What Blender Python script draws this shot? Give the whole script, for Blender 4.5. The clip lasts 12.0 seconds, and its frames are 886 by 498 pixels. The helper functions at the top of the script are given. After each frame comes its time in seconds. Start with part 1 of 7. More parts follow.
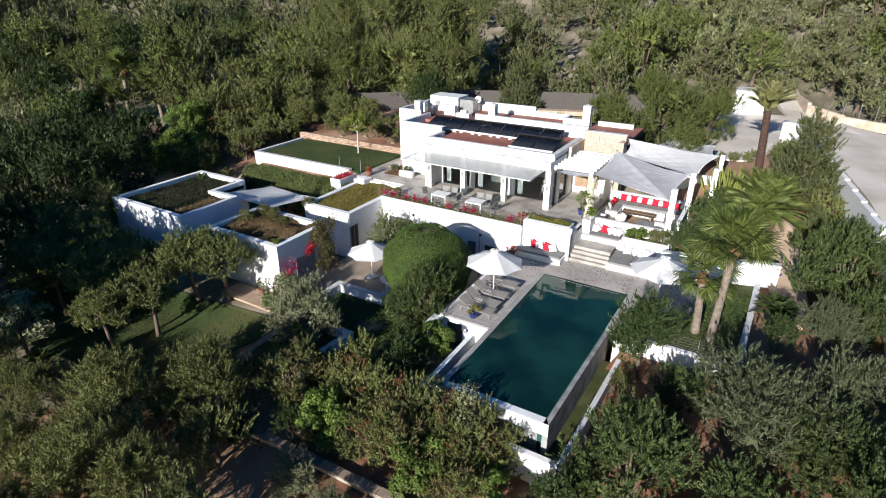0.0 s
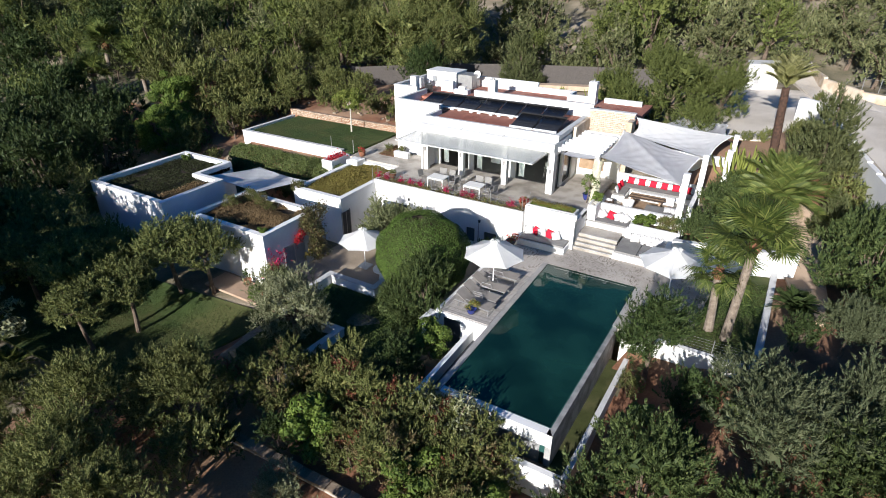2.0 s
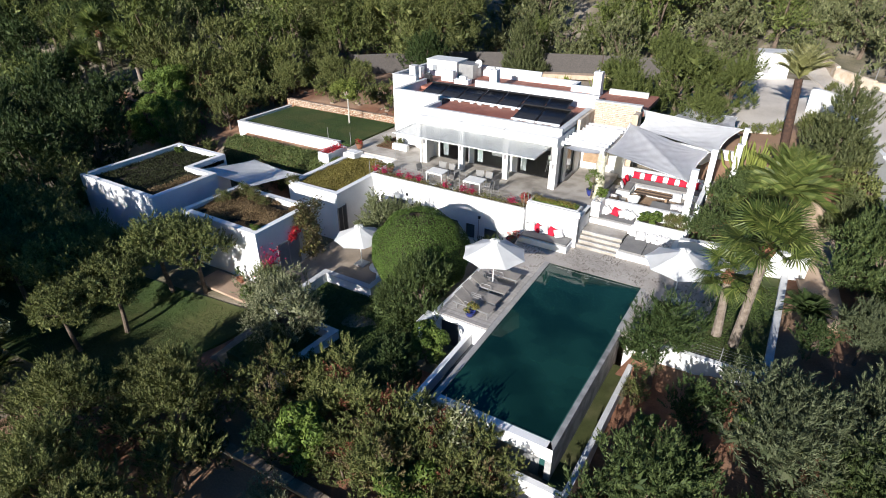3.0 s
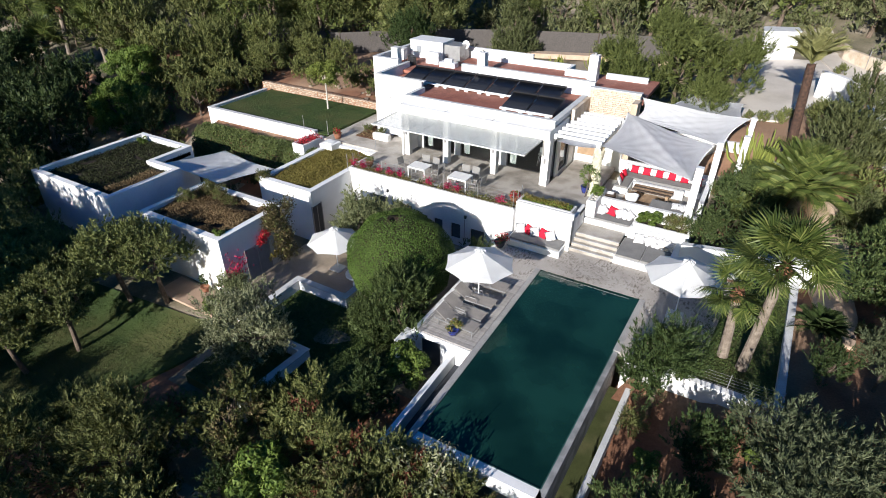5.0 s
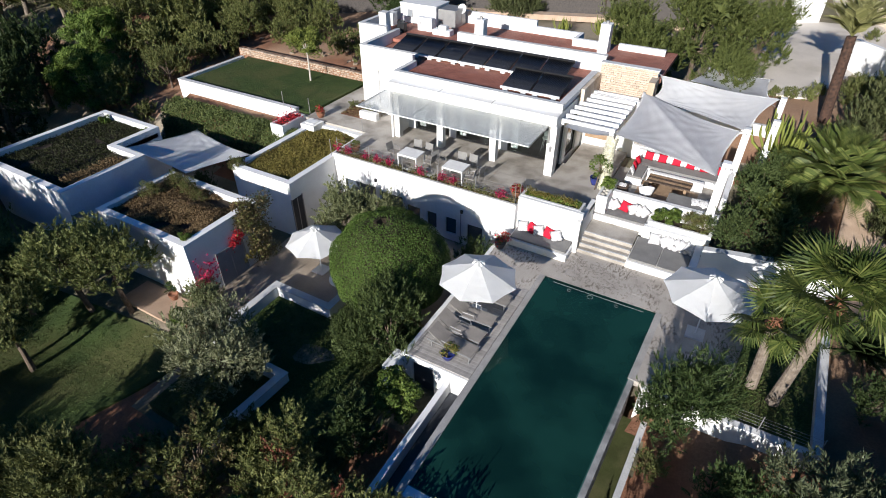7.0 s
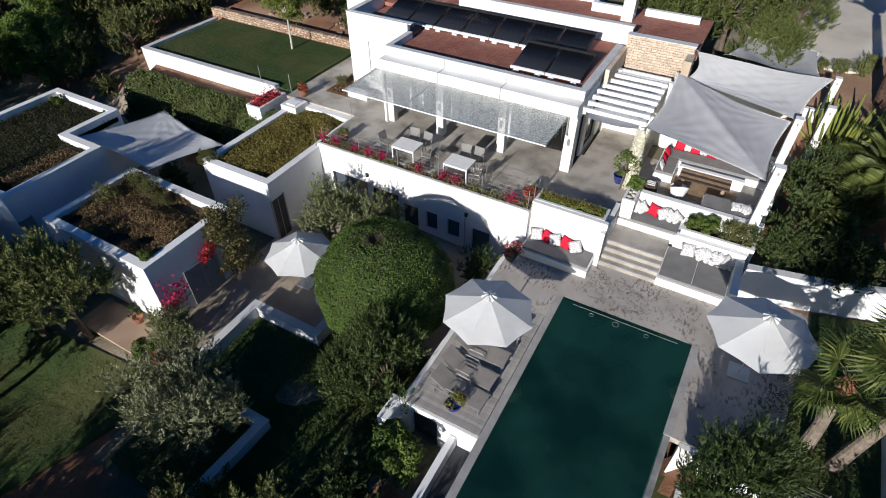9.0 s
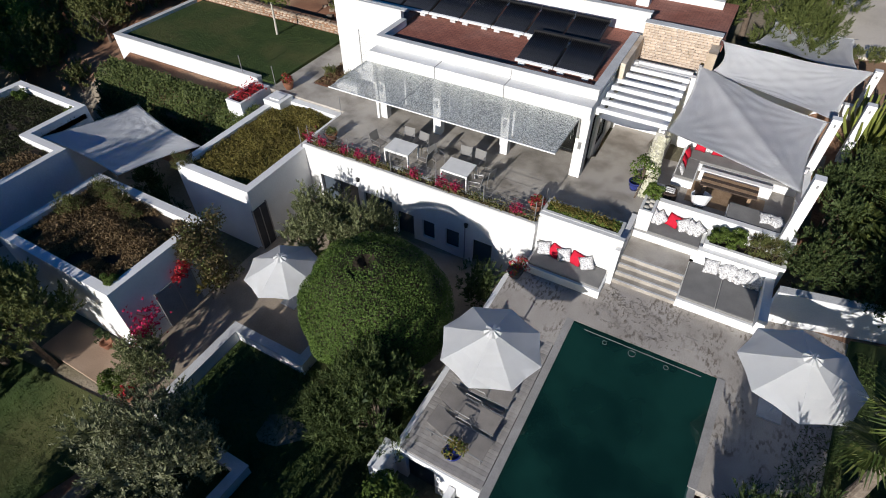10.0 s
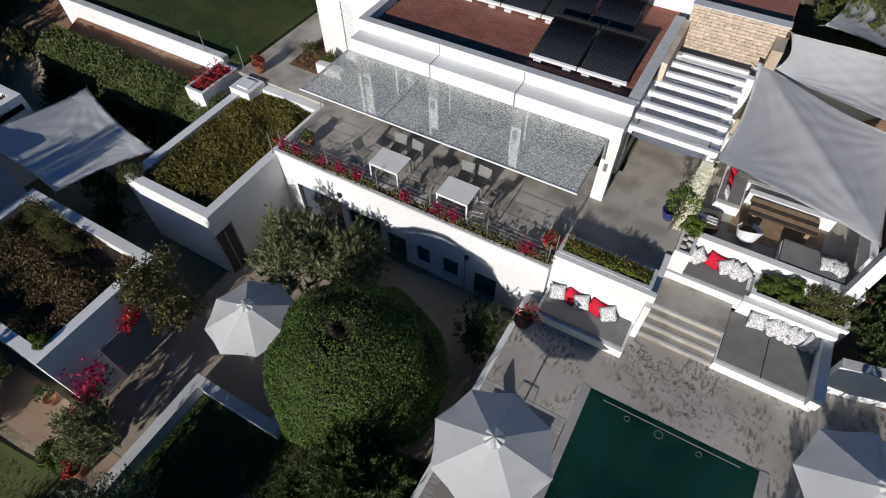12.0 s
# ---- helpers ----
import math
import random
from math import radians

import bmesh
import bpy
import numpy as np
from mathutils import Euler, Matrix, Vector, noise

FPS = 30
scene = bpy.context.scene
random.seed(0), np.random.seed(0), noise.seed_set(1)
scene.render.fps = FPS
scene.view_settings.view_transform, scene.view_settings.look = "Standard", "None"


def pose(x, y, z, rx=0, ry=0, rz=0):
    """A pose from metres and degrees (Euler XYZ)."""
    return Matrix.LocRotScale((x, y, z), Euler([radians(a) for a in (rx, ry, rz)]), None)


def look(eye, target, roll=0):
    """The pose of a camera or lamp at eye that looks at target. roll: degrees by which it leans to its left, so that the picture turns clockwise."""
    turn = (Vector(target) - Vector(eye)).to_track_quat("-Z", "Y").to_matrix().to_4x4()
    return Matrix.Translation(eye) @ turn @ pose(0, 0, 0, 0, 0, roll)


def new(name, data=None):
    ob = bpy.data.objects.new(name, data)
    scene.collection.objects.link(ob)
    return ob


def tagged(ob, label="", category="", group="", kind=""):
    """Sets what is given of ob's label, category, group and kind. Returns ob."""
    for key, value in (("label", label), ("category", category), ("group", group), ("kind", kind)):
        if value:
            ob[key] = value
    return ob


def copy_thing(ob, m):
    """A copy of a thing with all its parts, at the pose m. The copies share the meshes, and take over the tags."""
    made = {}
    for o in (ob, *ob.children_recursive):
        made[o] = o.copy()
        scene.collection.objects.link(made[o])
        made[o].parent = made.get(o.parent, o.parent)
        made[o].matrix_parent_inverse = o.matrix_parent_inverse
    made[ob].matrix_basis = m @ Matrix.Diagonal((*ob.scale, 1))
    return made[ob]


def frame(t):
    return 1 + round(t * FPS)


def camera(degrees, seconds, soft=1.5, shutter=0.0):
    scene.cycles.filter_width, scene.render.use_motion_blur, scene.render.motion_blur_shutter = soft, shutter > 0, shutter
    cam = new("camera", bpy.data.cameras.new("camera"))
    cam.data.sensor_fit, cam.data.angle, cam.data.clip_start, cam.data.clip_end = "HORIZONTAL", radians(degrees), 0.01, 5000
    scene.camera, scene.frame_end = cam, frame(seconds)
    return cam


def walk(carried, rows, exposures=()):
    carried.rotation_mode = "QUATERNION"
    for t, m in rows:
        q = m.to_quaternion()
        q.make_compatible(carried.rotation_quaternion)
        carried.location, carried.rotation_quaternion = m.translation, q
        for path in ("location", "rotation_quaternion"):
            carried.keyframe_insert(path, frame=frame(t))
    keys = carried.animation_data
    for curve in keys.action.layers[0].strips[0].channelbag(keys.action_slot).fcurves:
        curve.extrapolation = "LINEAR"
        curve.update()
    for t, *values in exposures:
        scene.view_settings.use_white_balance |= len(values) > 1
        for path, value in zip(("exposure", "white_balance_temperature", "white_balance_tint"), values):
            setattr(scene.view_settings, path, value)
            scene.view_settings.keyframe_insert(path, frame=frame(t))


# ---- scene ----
cam = camera(77.9, 12.0, soft=1.0)
PATH = [
    (0, (9.625, -28.325, 15.436), (8.703, -26.769, 14.583), -0.0),
    (0.5, (9.507, -27.878, 15.36), (8.592, -26.33, 14.486), -0.0),
    (1, (9.292, -27.383, 15.341), (8.384, -25.843, 14.445), -0.1),
    (1.5, (9.035, -26.907, 15.368), (8.129, -25.378, 14.45), -0.1),
    (2, (8.688, -26.394, 15.401), (7.789, -24.875, 14.461), -0.1),
    (2.5, (8.45, -25.835, 15.419), (7.557, -24.324, 14.459), -0.1),
    (3, (8.262, -25.243, 15.472), (7.367, -23.748, 14.49), -0.1),
    (3.5, (8.062, -24.638, 15.529), (7.18, -23.149, 14.528), -0.1),
    (5.5, (6.856, -21.564, 15.699), (6.018, -20.111, 14.61), 0.0),
    (6, (6.41, -20.779, 15.827), (5.587, -19.343, 14.704), 0.1),
    (6.5, (5.96, -19.997, 15.894), (5.153, -18.58, 14.736), 0.1),
    (7, (5.455, -19.1, 15.931), (4.664, -17.707, 14.734), 0.1),
    (9, (3.043, -15.309, 16.05), (2.322, -14.017, 14.704), -0.0),
    (9.5, (2.425, -14.202, 15.949), (1.722, -12.934, 14.572), -0.1),
    (10, (1.803, -12.923, 15.755), (1.113, -11.685, 14.344), -0.2),
    (10.5, (1.293, -11.71, 15.602), (0.619, -10.503, 14.157), -0.0),
    (11, (0.769, -10.476, 15.57), (0.111, -9.311, 14.084), -0.1),
    (11.5, (0.175, -9.36, 15.708), (-0.456, -8.245, 14.172), -0.1),
    (12, (-0.454, -8.178, 15.859), (-1.067, -7.121, 14.275), -0.5),
]
walk(cam, [(t, look(eye, target, roll)) for t, eye, target, roll in PATH],
     [(0, 0.70, 6200, 12), (3.5, 0.75, 6200, 12), (5.5, 0.68, 6200, 12), (7, 0.52, 6200, 12), (9, 0.21, 6200, 12), (10, 0.06, 6200, 12), (12, -0.22, 6200, 12)])

# ---- light ----
SUN_EL, SUN_AZ = 19.0, -1.0   # degrees above the horizon; degrees from -y towards +x
world = bpy.data.worlds.new("world")
scene.world = world
world.use_nodes = True
wn = world.node_tree.nodes
sky = wn.new("ShaderNodeTexSky")
sky.sky_type, sky.sun_disc = "NISHITA", False
sky.sun_elevation, sky.sun_rotation = radians(SUN_EL), radians(180 - SUN_AZ)
wn["Background"].inputs[1].default_value = 0.046
deep = wn.new("ShaderNodeHueSaturation")
deep.inputs["Saturation"].default_value = 2.9
world.node_tree.links.new(sky.outputs[0], deep.inputs["Color"])
clear = wn.new("ShaderNodeMixRGB")
clear.blend_type = "MULTIPLY"
clear.inputs[0].default_value, clear.inputs[2].default_value = 1.0, (0.70, 0.93, 1.22, 1)
world.node_tree.links.new(deep.outputs[0], clear.inputs[1])
world.node_tree.links.new(clear.outputs[0], wn["Background"].inputs[0])
sun = new("sun", bpy.data.lights.new("sun", "SUN"))
sun.data.energy, sun.data.angle, sun.data.color = 5.4, radians(0.55), (1.0, 0.955, 0.88)
_e, _a = radians(SUN_EL), radians(SUN_AZ)
sun.matrix_world = look((0, 0, 60), (-40 * math.sin(_a), 40 * math.cos(_a), 60 - 40 * math.tan(_e)))


# ---- materials ----
def mat(name, c1, c2, scale=3.0, rough=0.8, bump=0.15, fine=40.0, metal=0.0, c3=None, big=0.35, vary=0.0, spec=0.3, dist=0.02, trans=0.0):
    """Principled surface: two scales of noise mix c1 and c2 (and c3 in large patches), a fine bump on top."""
    m = bpy.data.materials.new(name)
    m.use_nodes = True
    n, l = m.node_tree.nodes, m.node_tree.links
    p = n["Principled BSDF"]
    tc = n.new("ShaderNodeTexCoord")
    a, b = n.new("ShaderNodeTexNoise"), n.new("ShaderNodeTexNoise")
    a.inputs["Scale"].default_value, a.inputs["Detail"].default_value = scale, 6.0
    b.inputs["Scale"].default_value, b.inputs["Detail"].default_value = fine, 4.0
    for t in (a, b):
        l.new(tc.outputs["Object"], t.inputs["Vector"])
    r1 = n.new("ShaderNodeValToRGB")
    r1.color_ramp.elements[0].position, r1.color_ramp.elements[1].position = 0.35, 0.65
    r1.color_ramp.elements[0].color, r1.color_ramp.elements[1].color = (*c1, 1), (*c2, 1)
    l.new(a.outputs[0], r1.inputs[0])
    out = r1.outputs[0]
    if c3:
        g = n.new("ShaderNodeTexNoise")
        g.inputs["Scale"].default_value, g.inputs["Detail"].default_value = big, 3.0
        l.new(tc.outputs["Object"], g.inputs["Vector"])
        r2 = n.new("ShaderNodeValToRGB")
        r2.color_ramp.elements[0].position, r2.color_ramp.elements[1].position = 0.45, 0.6
        l.new(g.outputs[0], r2.inputs[0])
        mx = n.new("ShaderNodeMixRGB")
        mx.inputs[2].default_value = (*c3, 1)
        l.new(r2.outputs[0], mx.inputs[0])
        l.new(out, mx.inputs[1])
        out = mx.outputs[0]
    fm = n.new("ShaderNodeMixRGB")
    fm.blend_type = "OVERLAY"
    fm.inputs[0].default_value = 0.35
    l.new(out, fm.inputs[1])
    l.new(b.outputs[0], fm.inputs[2])
    out = fm.outputs[0]
    if vary:
        oi, hs, mr = n.new("ShaderNodeObjectInfo"), n.new("ShaderNodeHueSaturation"), n.new("ShaderNodeMapRange")
        mr.inputs[3].default_value, mr.inputs[4].default_value = 1 - vary, 1 + vary
        l.new(oi.outputs["Random"], mr.inputs[0])
        l.new(mr.outputs[0], hs.inputs["Value"])
        l.new(out, hs.inputs["Color"])
        out = hs.outputs[0]
    l.new(out, p.inputs["Base Color"])
    p.inputs["Roughness"].default_value, p.inputs["Metallic"].default_value = rough, metal
    p.inputs["Specular IOR Level"].default_value = spec
    if bump:
        bp = n.new("ShaderNodeBump")
        bp.inputs["Strength"].default_value, bp.inputs["Distance"].default_value = bump, dist
        l.new(b.outputs[0], bp.inputs["Height"])
        l.new(bp.outputs[0], p.inputs["Normal"])
    if trans:
        tl, ms = n.new("ShaderNodeBsdfTranslucent"), n.new("ShaderNodeMixShader")
        l.new(out, tl.inputs[0])
        ms.inputs[0].default_value = trans
        l.new(p.outputs[0], ms.inputs[1])
        l.new(tl.outputs[0], ms.inputs[2])
        l.new(ms.outputs[0], n["Material Output"].inputs[0])
    return m


def foliage(name, dark, mid, light, trans=0.22, rough=0.65):
    """Leaves: each one takes its own shade from the range dark, mid, light; each plant shifts a little too."""
    m = bpy.data.materials.new(name)
    m.use_nodes = True
    n, l = m.node_tree.nodes, m.node_tree.links
    p, o = n["Principled BSDF"], n["Material Output"]
    g, oi = n.new("ShaderNodeNewGeometry"), n.new("ShaderNodeObjectInfo")
    r = n.new("ShaderNodeValToRGB")
    r.color_ramp.elements[0].color, r.color_ramp.elements[1].color = (*dark, 1), (*light, 1)
    r.color_ramp.elements.new(0.5).color = (*mid, 1)
    l.new(g.outputs["Random Per Island"], r.inputs[0])
    hs, mr = n.new("ShaderNodeHueSaturation"), n.new("ShaderNodeMapRange")
    mr.inputs[3].default_value, mr.inputs[4].default_value = 0.82, 1.18
    l.new(oi.outputs["Random"], mr.inputs[0])
    l.new(mr.outputs[0], hs.inputs["Value"])
    l.new(r.outputs[0], hs.inputs["Color"])
    l.new(hs.outputs[0], p.inputs["Base Color"])
    p.inputs["Roughness"].default_value, p.inputs["Specular IOR Level"].default_value = rough, 0.25
    t, mx = n.new("ShaderNodeBsdfTranslucent"), n.new("ShaderNodeMixShader")
    l.new(hs.outputs[0], t.inputs[0])
    mx.inputs[0].default_value = trans
    l.new(p.outputs[0], mx.inputs[1])
    l.new(t.outputs[0], mx.inputs[2])
    l.new(mx.outputs[0], o.inputs[0])
    return m


def glassy(name, tint, rough=0.02, alpha=1.0):
    m = bpy.data.materials.new(name)
    m.use_nodes = True
    p = m.node_tree.nodes["Principled BSDF"]
    p.inputs["Base Color"].default_value = (*tint, 1)
    p.inputs["Roughness"].default_value = rough
    p.inputs["Transmission Weight"].default_value = alpha
    p.inputs["IOR"].default_value = 1.3
    return m


WHITE = mat("white_lime_paint", (0.80, 0.80, 0.79), (0.73, 0.73, 0.72), 0.9, 0.85, 0.12, 18, c3=(0.68, 0.67, 0.65), big=0.25)
CAP = mat("weathered_coping", (0.60, 0.60, 0.59), (0.50, 0.50, 0.49), 1.6, 0.85, 0.15, 25)
CONCRETE = mat("polished_concrete", (0.385, 0.352, 0.308), (0.235, 0.212, 0.180), 1.3, 0.75, 0.12, 30, c3=(0.42, 0.388, 0.345), big=0.6)
DECKC = mat("pool_concrete", (0.395, 0.362, 0.325), (0.305, 0.275, 0.242), 0.9, 0.75, 0.12, 30, c3=(0.43, 0.395, 0.355), big=0.4)
PAVE = mat("court_paving", (0.33, 0.27, 0.205), (0.26, 0.21, 0.158), 0.8, 0.8, 0.1, 25, c3=(0.37, 0.305, 0.235))
PLANK = mat("grey_timber", (0.38, 0.355, 0.33), (0.30, 0.28, 0.26), 5, 0.8, 0.25, 60, vary=0.15)
# damp brown streaks left by fallen leaves below the stairs
_n, _l = DECKC.node_tree.nodes, DECKC.node_tree.links
_pb = _n["Principled BSDF"]
_from = _pb.inputs["Base Color"].links[0].from_socket
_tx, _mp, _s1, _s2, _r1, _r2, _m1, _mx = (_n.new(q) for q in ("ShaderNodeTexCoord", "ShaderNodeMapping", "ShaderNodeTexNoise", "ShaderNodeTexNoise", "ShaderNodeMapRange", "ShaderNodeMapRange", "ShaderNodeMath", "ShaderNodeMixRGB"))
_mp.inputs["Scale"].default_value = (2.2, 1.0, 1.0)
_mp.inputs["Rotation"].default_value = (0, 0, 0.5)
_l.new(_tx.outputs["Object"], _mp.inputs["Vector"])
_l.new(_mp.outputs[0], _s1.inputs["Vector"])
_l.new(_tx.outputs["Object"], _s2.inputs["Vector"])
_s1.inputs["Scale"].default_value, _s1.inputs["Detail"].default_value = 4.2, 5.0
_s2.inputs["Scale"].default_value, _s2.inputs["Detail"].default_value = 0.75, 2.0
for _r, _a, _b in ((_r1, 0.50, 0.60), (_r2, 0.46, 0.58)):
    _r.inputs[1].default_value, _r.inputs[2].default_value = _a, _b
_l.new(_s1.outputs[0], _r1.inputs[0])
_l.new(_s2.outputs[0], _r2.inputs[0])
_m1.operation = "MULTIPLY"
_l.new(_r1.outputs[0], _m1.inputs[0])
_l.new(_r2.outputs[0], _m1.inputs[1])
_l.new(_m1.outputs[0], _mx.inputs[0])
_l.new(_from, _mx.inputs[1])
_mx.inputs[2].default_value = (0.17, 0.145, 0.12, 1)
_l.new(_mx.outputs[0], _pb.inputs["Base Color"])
PAVE2 = mat("terracotta_paving", (0.36, 0.255, 0.18), (0.28, 0.195, 0.135), 0.8, 0.8, 0.1, 25, c3=(0.40, 0.29, 0.21))
BOARD = mat("board_marked_concrete", (0.27, 0.27, 0.265), (0.17, 0.17, 0.168), 2.2, 0.85, 0.3, 30, c3=(0.33, 0.33, 0.32), big=1.2)
ROOFRED = mat("terracotta_roof_tile", (0.34, 0.135, 0.092), (0.275, 0.105, 0.072), 2.0, 0.8, 0.2, 30, c3=(0.36, 0.165, 0.12))
# courses of small tiles on the roof terraces
_n, _l = ROOFRED.node_tree.nodes, ROOFRED.node_tree.links
_pb = _n["Principled BSDF"]
_from = _pb.inputs["Base Color"].links[0].from_socket
_bk, _mu, _tx = _n.new("ShaderNodeTexBrick"), _n.new("ShaderNodeMixRGB"), _n.new("ShaderNodeTexCoord")
_bk.inputs["Color1"].default_value, _bk.inputs["Color2"].default_value, _bk.inputs["Mortar"].default_value = (1.08, 1.05, 1.02, 1), (0.82, 0.80, 0.80, 1), (0.50, 0.50, 0.52, 1)
_bk.inputs["Scale"].default_value, _bk.inputs["Mortar Size"].default_value = 1.0, 0.010
_bk.inputs["Brick Width"].default_value, _bk.inputs["Row Height"].default_value = 0.28, 0.14
_mu.blend_type = "MULTIPLY"
_mu.inputs[0].default_value = 1.0
_l.new(_tx.outputs["Object"], _bk.inputs["Vector"])
_l.new(_from, _mu.inputs[1])
_l.new(_bk.outputs["Color"], _mu.inputs[2])
_l.new(_mu.outputs[0], _pb.inputs["Base Color"])
STONE = mat("ochre_limestone", (0.53, 0.43, 0.32), (0.42, 0.32, 0.22), 3, 0.85, 0.4, 25, c3=(0.58, 0.50, 0.40), big=1.5, vary=0.2)
EARTH = mat("red_earth", (0.24, 0.115, 0.065), (0.17, 0.085, 0.05), 0.7, 0.95, 0.5, 12, c3=(0.30, 0.19, 0.12), big=0.15, dist=0.06)
SCRUBEARTH = mat("wooded_ground", (0.17, 0.145, 0.095), (0.095, 0.090, 0.055), 0.8, 0.95, 0.6, 8, c3=(0.28, 0.235, 0.175), big=0.2, dist=0.08)
PATHEARTH = mat("sandy_path", (0.50, 0.375, 0.275), (0.42, 0.305, 0.215), 1.2, 0.95, 0.3, 25)
ROADM = mat("pale_concrete_road", (0.53, 0.48, 0.415), (0.43, 0.385, 0.325), 0.5, 0.9, 0.2, 25, c3=(0.59, 0.54, 0.475), big=0.2)
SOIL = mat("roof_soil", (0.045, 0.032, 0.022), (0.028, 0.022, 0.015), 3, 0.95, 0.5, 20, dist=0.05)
GRASSBASE = mat("turf", (0.048, 0.076, 0.019), (0.034, 0.058, 0.015), 1.5, 0.95, 0.6, 30, c3=(0.078, 0.084, 0.028), big=0.3, dist=0.04)
FABRIC = mat("white_canvas", (0.93, 0.93, 0.92), (0.90, 0.90, 0.89), 2, 0.9, 0.05, 60, trans=0.08)
SAILM = mat("pale_grey_sail_cloth", (0.75, 0.755, 0.77), (0.69, 0.695, 0.71), 1.0, 0.85, 0.1, 70, trans=0.10)
CUSHG = mat("grey_outdoor_fabric", (0.215, 0.21, 0.20), (0.175, 0.17, 0.165), 2, 0.9, 0.1, 80)
CUSHR = mat("red_fabric", (0.55, 0.012, 0.035), (0.45, 0.008, 0.028), 3, 0.85, 0.1, 60)
CUSHW = mat("white_patterned_fabric", (0.80, 0.79, 0.78), (0.24, 0.235, 0.24), 19, 0.9, 0.1, 60)
WOOD = mat("weathered_oak", (0.34, 0.235, 0.15), (0.26, 0.175, 0.105), 4, 0.7, 0.2, 40)
TAUPE = mat("taupe_mesh_fabric", (0.27, 0.245, 0.22), (0.22, 0.20, 0.18), 2, 0.9, 0.1, 80)
DARKWOOD = mat("dark_brown_timber", (0.075, 0.052, 0.038), (0.05, 0.036, 0.027), 4, 0.7, 0.2, 40)
METALG = mat("grey_painted_metal", (0.33, 0.33, 0.33), (0.28, 0.28, 0.28), 3, 0.45, 0.05, 40, metal=0.5)
METALW = mat("white_painted_metal", (0.78, 0.78, 0.77), (0.72, 0.72, 0.71), 3, 0.4, 0.03, 40)
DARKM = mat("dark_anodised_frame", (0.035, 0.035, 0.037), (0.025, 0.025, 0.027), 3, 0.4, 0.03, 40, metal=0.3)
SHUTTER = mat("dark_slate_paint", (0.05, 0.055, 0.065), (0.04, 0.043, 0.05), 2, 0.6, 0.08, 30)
SHUTTERG = mat("grey_door_paint", (0.25, 0.265, 0.28), (0.21, 0.225, 0.24), 2, 0.6, 0.08, 30)
TUBE = mat("solar_tube_glass", (0.016, 0.018, 0.024), (0.03, 0.032, 0.038), 2, 0.26, 0.0, 30, spec=0.7)
TERRA = mat("terracotta_pot", (0.30, 0.135, 0.08), (0.22, 0.095, 0.055), 5, 0.85, 0.2, 30)
BLUEPOT = mat("cobalt_glazed_pot", (0.03, 0.045, 0.21), (0.02, 0.03, 0.15), 4, 0.25, 0.05, 30, spec=0.5)
BARK = mat("grey_bark", (0.16, 0.12, 0.09), (0.095, 0.07, 0.05), 6, 0.95, 0.6, 25, dist=0.04)
PALMBARK = mat("palm_bark", (0.235, 0.195, 0.155), (0.14, 0.11, 0.085), 5, 0.95, 0.6, 14, dist=0.06)
PALMRED = mat("palm_fibre", (0.24, 0.105, 0.06), (0.13, 0.06, 0.035), 6, 0.95, 0.5, 20, dist=0.05)
PEBBLE = mat("pale_pebble", (0.50, 0.47, 0.41), (0.38, 0.36, 0.31), 3, 0.8, 0.2, 30, vary=0.25)
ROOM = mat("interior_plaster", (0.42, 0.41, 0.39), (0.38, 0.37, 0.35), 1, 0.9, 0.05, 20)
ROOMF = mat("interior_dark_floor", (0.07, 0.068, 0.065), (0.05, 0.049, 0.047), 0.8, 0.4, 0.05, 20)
FENCEM = mat("heather_fence", (0.100, 0.088, 0.080), (0.066, 0.060, 0.055), 9, 0.95, 0.5, 30, dist=0.03)
MOSS = mat("algae_gravel", (0.062, 0.072, 0.022), (0.042, 0.050, 0.014), 1.4, 0.9, 0.4, 25, c3=(0.085, 0.084, 0.034), big=0.8)
ROCK = mat("garden_rock", (0.34, 0.27, 0.20), (0.26, 0.20, 0.145), 3, 0.9, 0.5, 18, vary=0.2, dist=0.05)
POOLRIM = mat("pool_rim_stone", (0.36, 0.345, 0.33), (0.28, 0.27, 0.255), 1.5, 0.8, 0.15, 30)
# blue-grey base colour paints the sky's reflection into the opaque panes
DARKGLASS = mat("sky_tinted_window_glass", (0.055, 0.070, 0.088), (0.072, 0.088, 0.108), 1.0, 0.08, 0.0, 20, spec=0.6)
GLASS = glassy("window_glass", (0.75, 0.8, 0.8))

F_JUN = foliage("juniper_leaf", (0.075, 0.091, 0.026), (0.125, 0.141, 0.043), (0.189, 0.192, 0.068))
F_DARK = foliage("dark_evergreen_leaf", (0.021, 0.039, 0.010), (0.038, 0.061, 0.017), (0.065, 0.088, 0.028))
F_OLIVE = foliage("olive_leaf", (0.111, 0.124, 0.058), (0.198, 0.211, 0.111), (0.345, 0.351, 0.215))
F_PINE = foliage("pine_needle", (0.072, 0.093, 0.029), (0.134, 0.153, 0.049), (0.202, 0.210, 0.075))
F_LIME = foliage("bright_green_leaf", (0.045, 0.078, 0.012), (0.085, 0.130, 0.020), (0.150, 0.200, 0.040))
F_TOP = foliage("clipped_ficus_leaf", (0.048, 0.085, 0.015), (0.075, 0.125, 0.022), (0.118, 0.175, 0.035), 0.15)
F_BROWN = foliage("russet_leaf", (0.080, 0.058, 0.027), (0.135, 0.104, 0.046), (0.190, 0.160, 0.072))
F_REDLEAF = foliage("red_turning_leaf", (0.10, 0.032, 0.020), (0.165, 0.052, 0.032), (0.21, 0.095, 0.05))
F_RED = foliage("red_flower", (0.240, 0.008, 0.016), (0.380, 0.018, 0.030), (0.500, 0.055, 0.060))
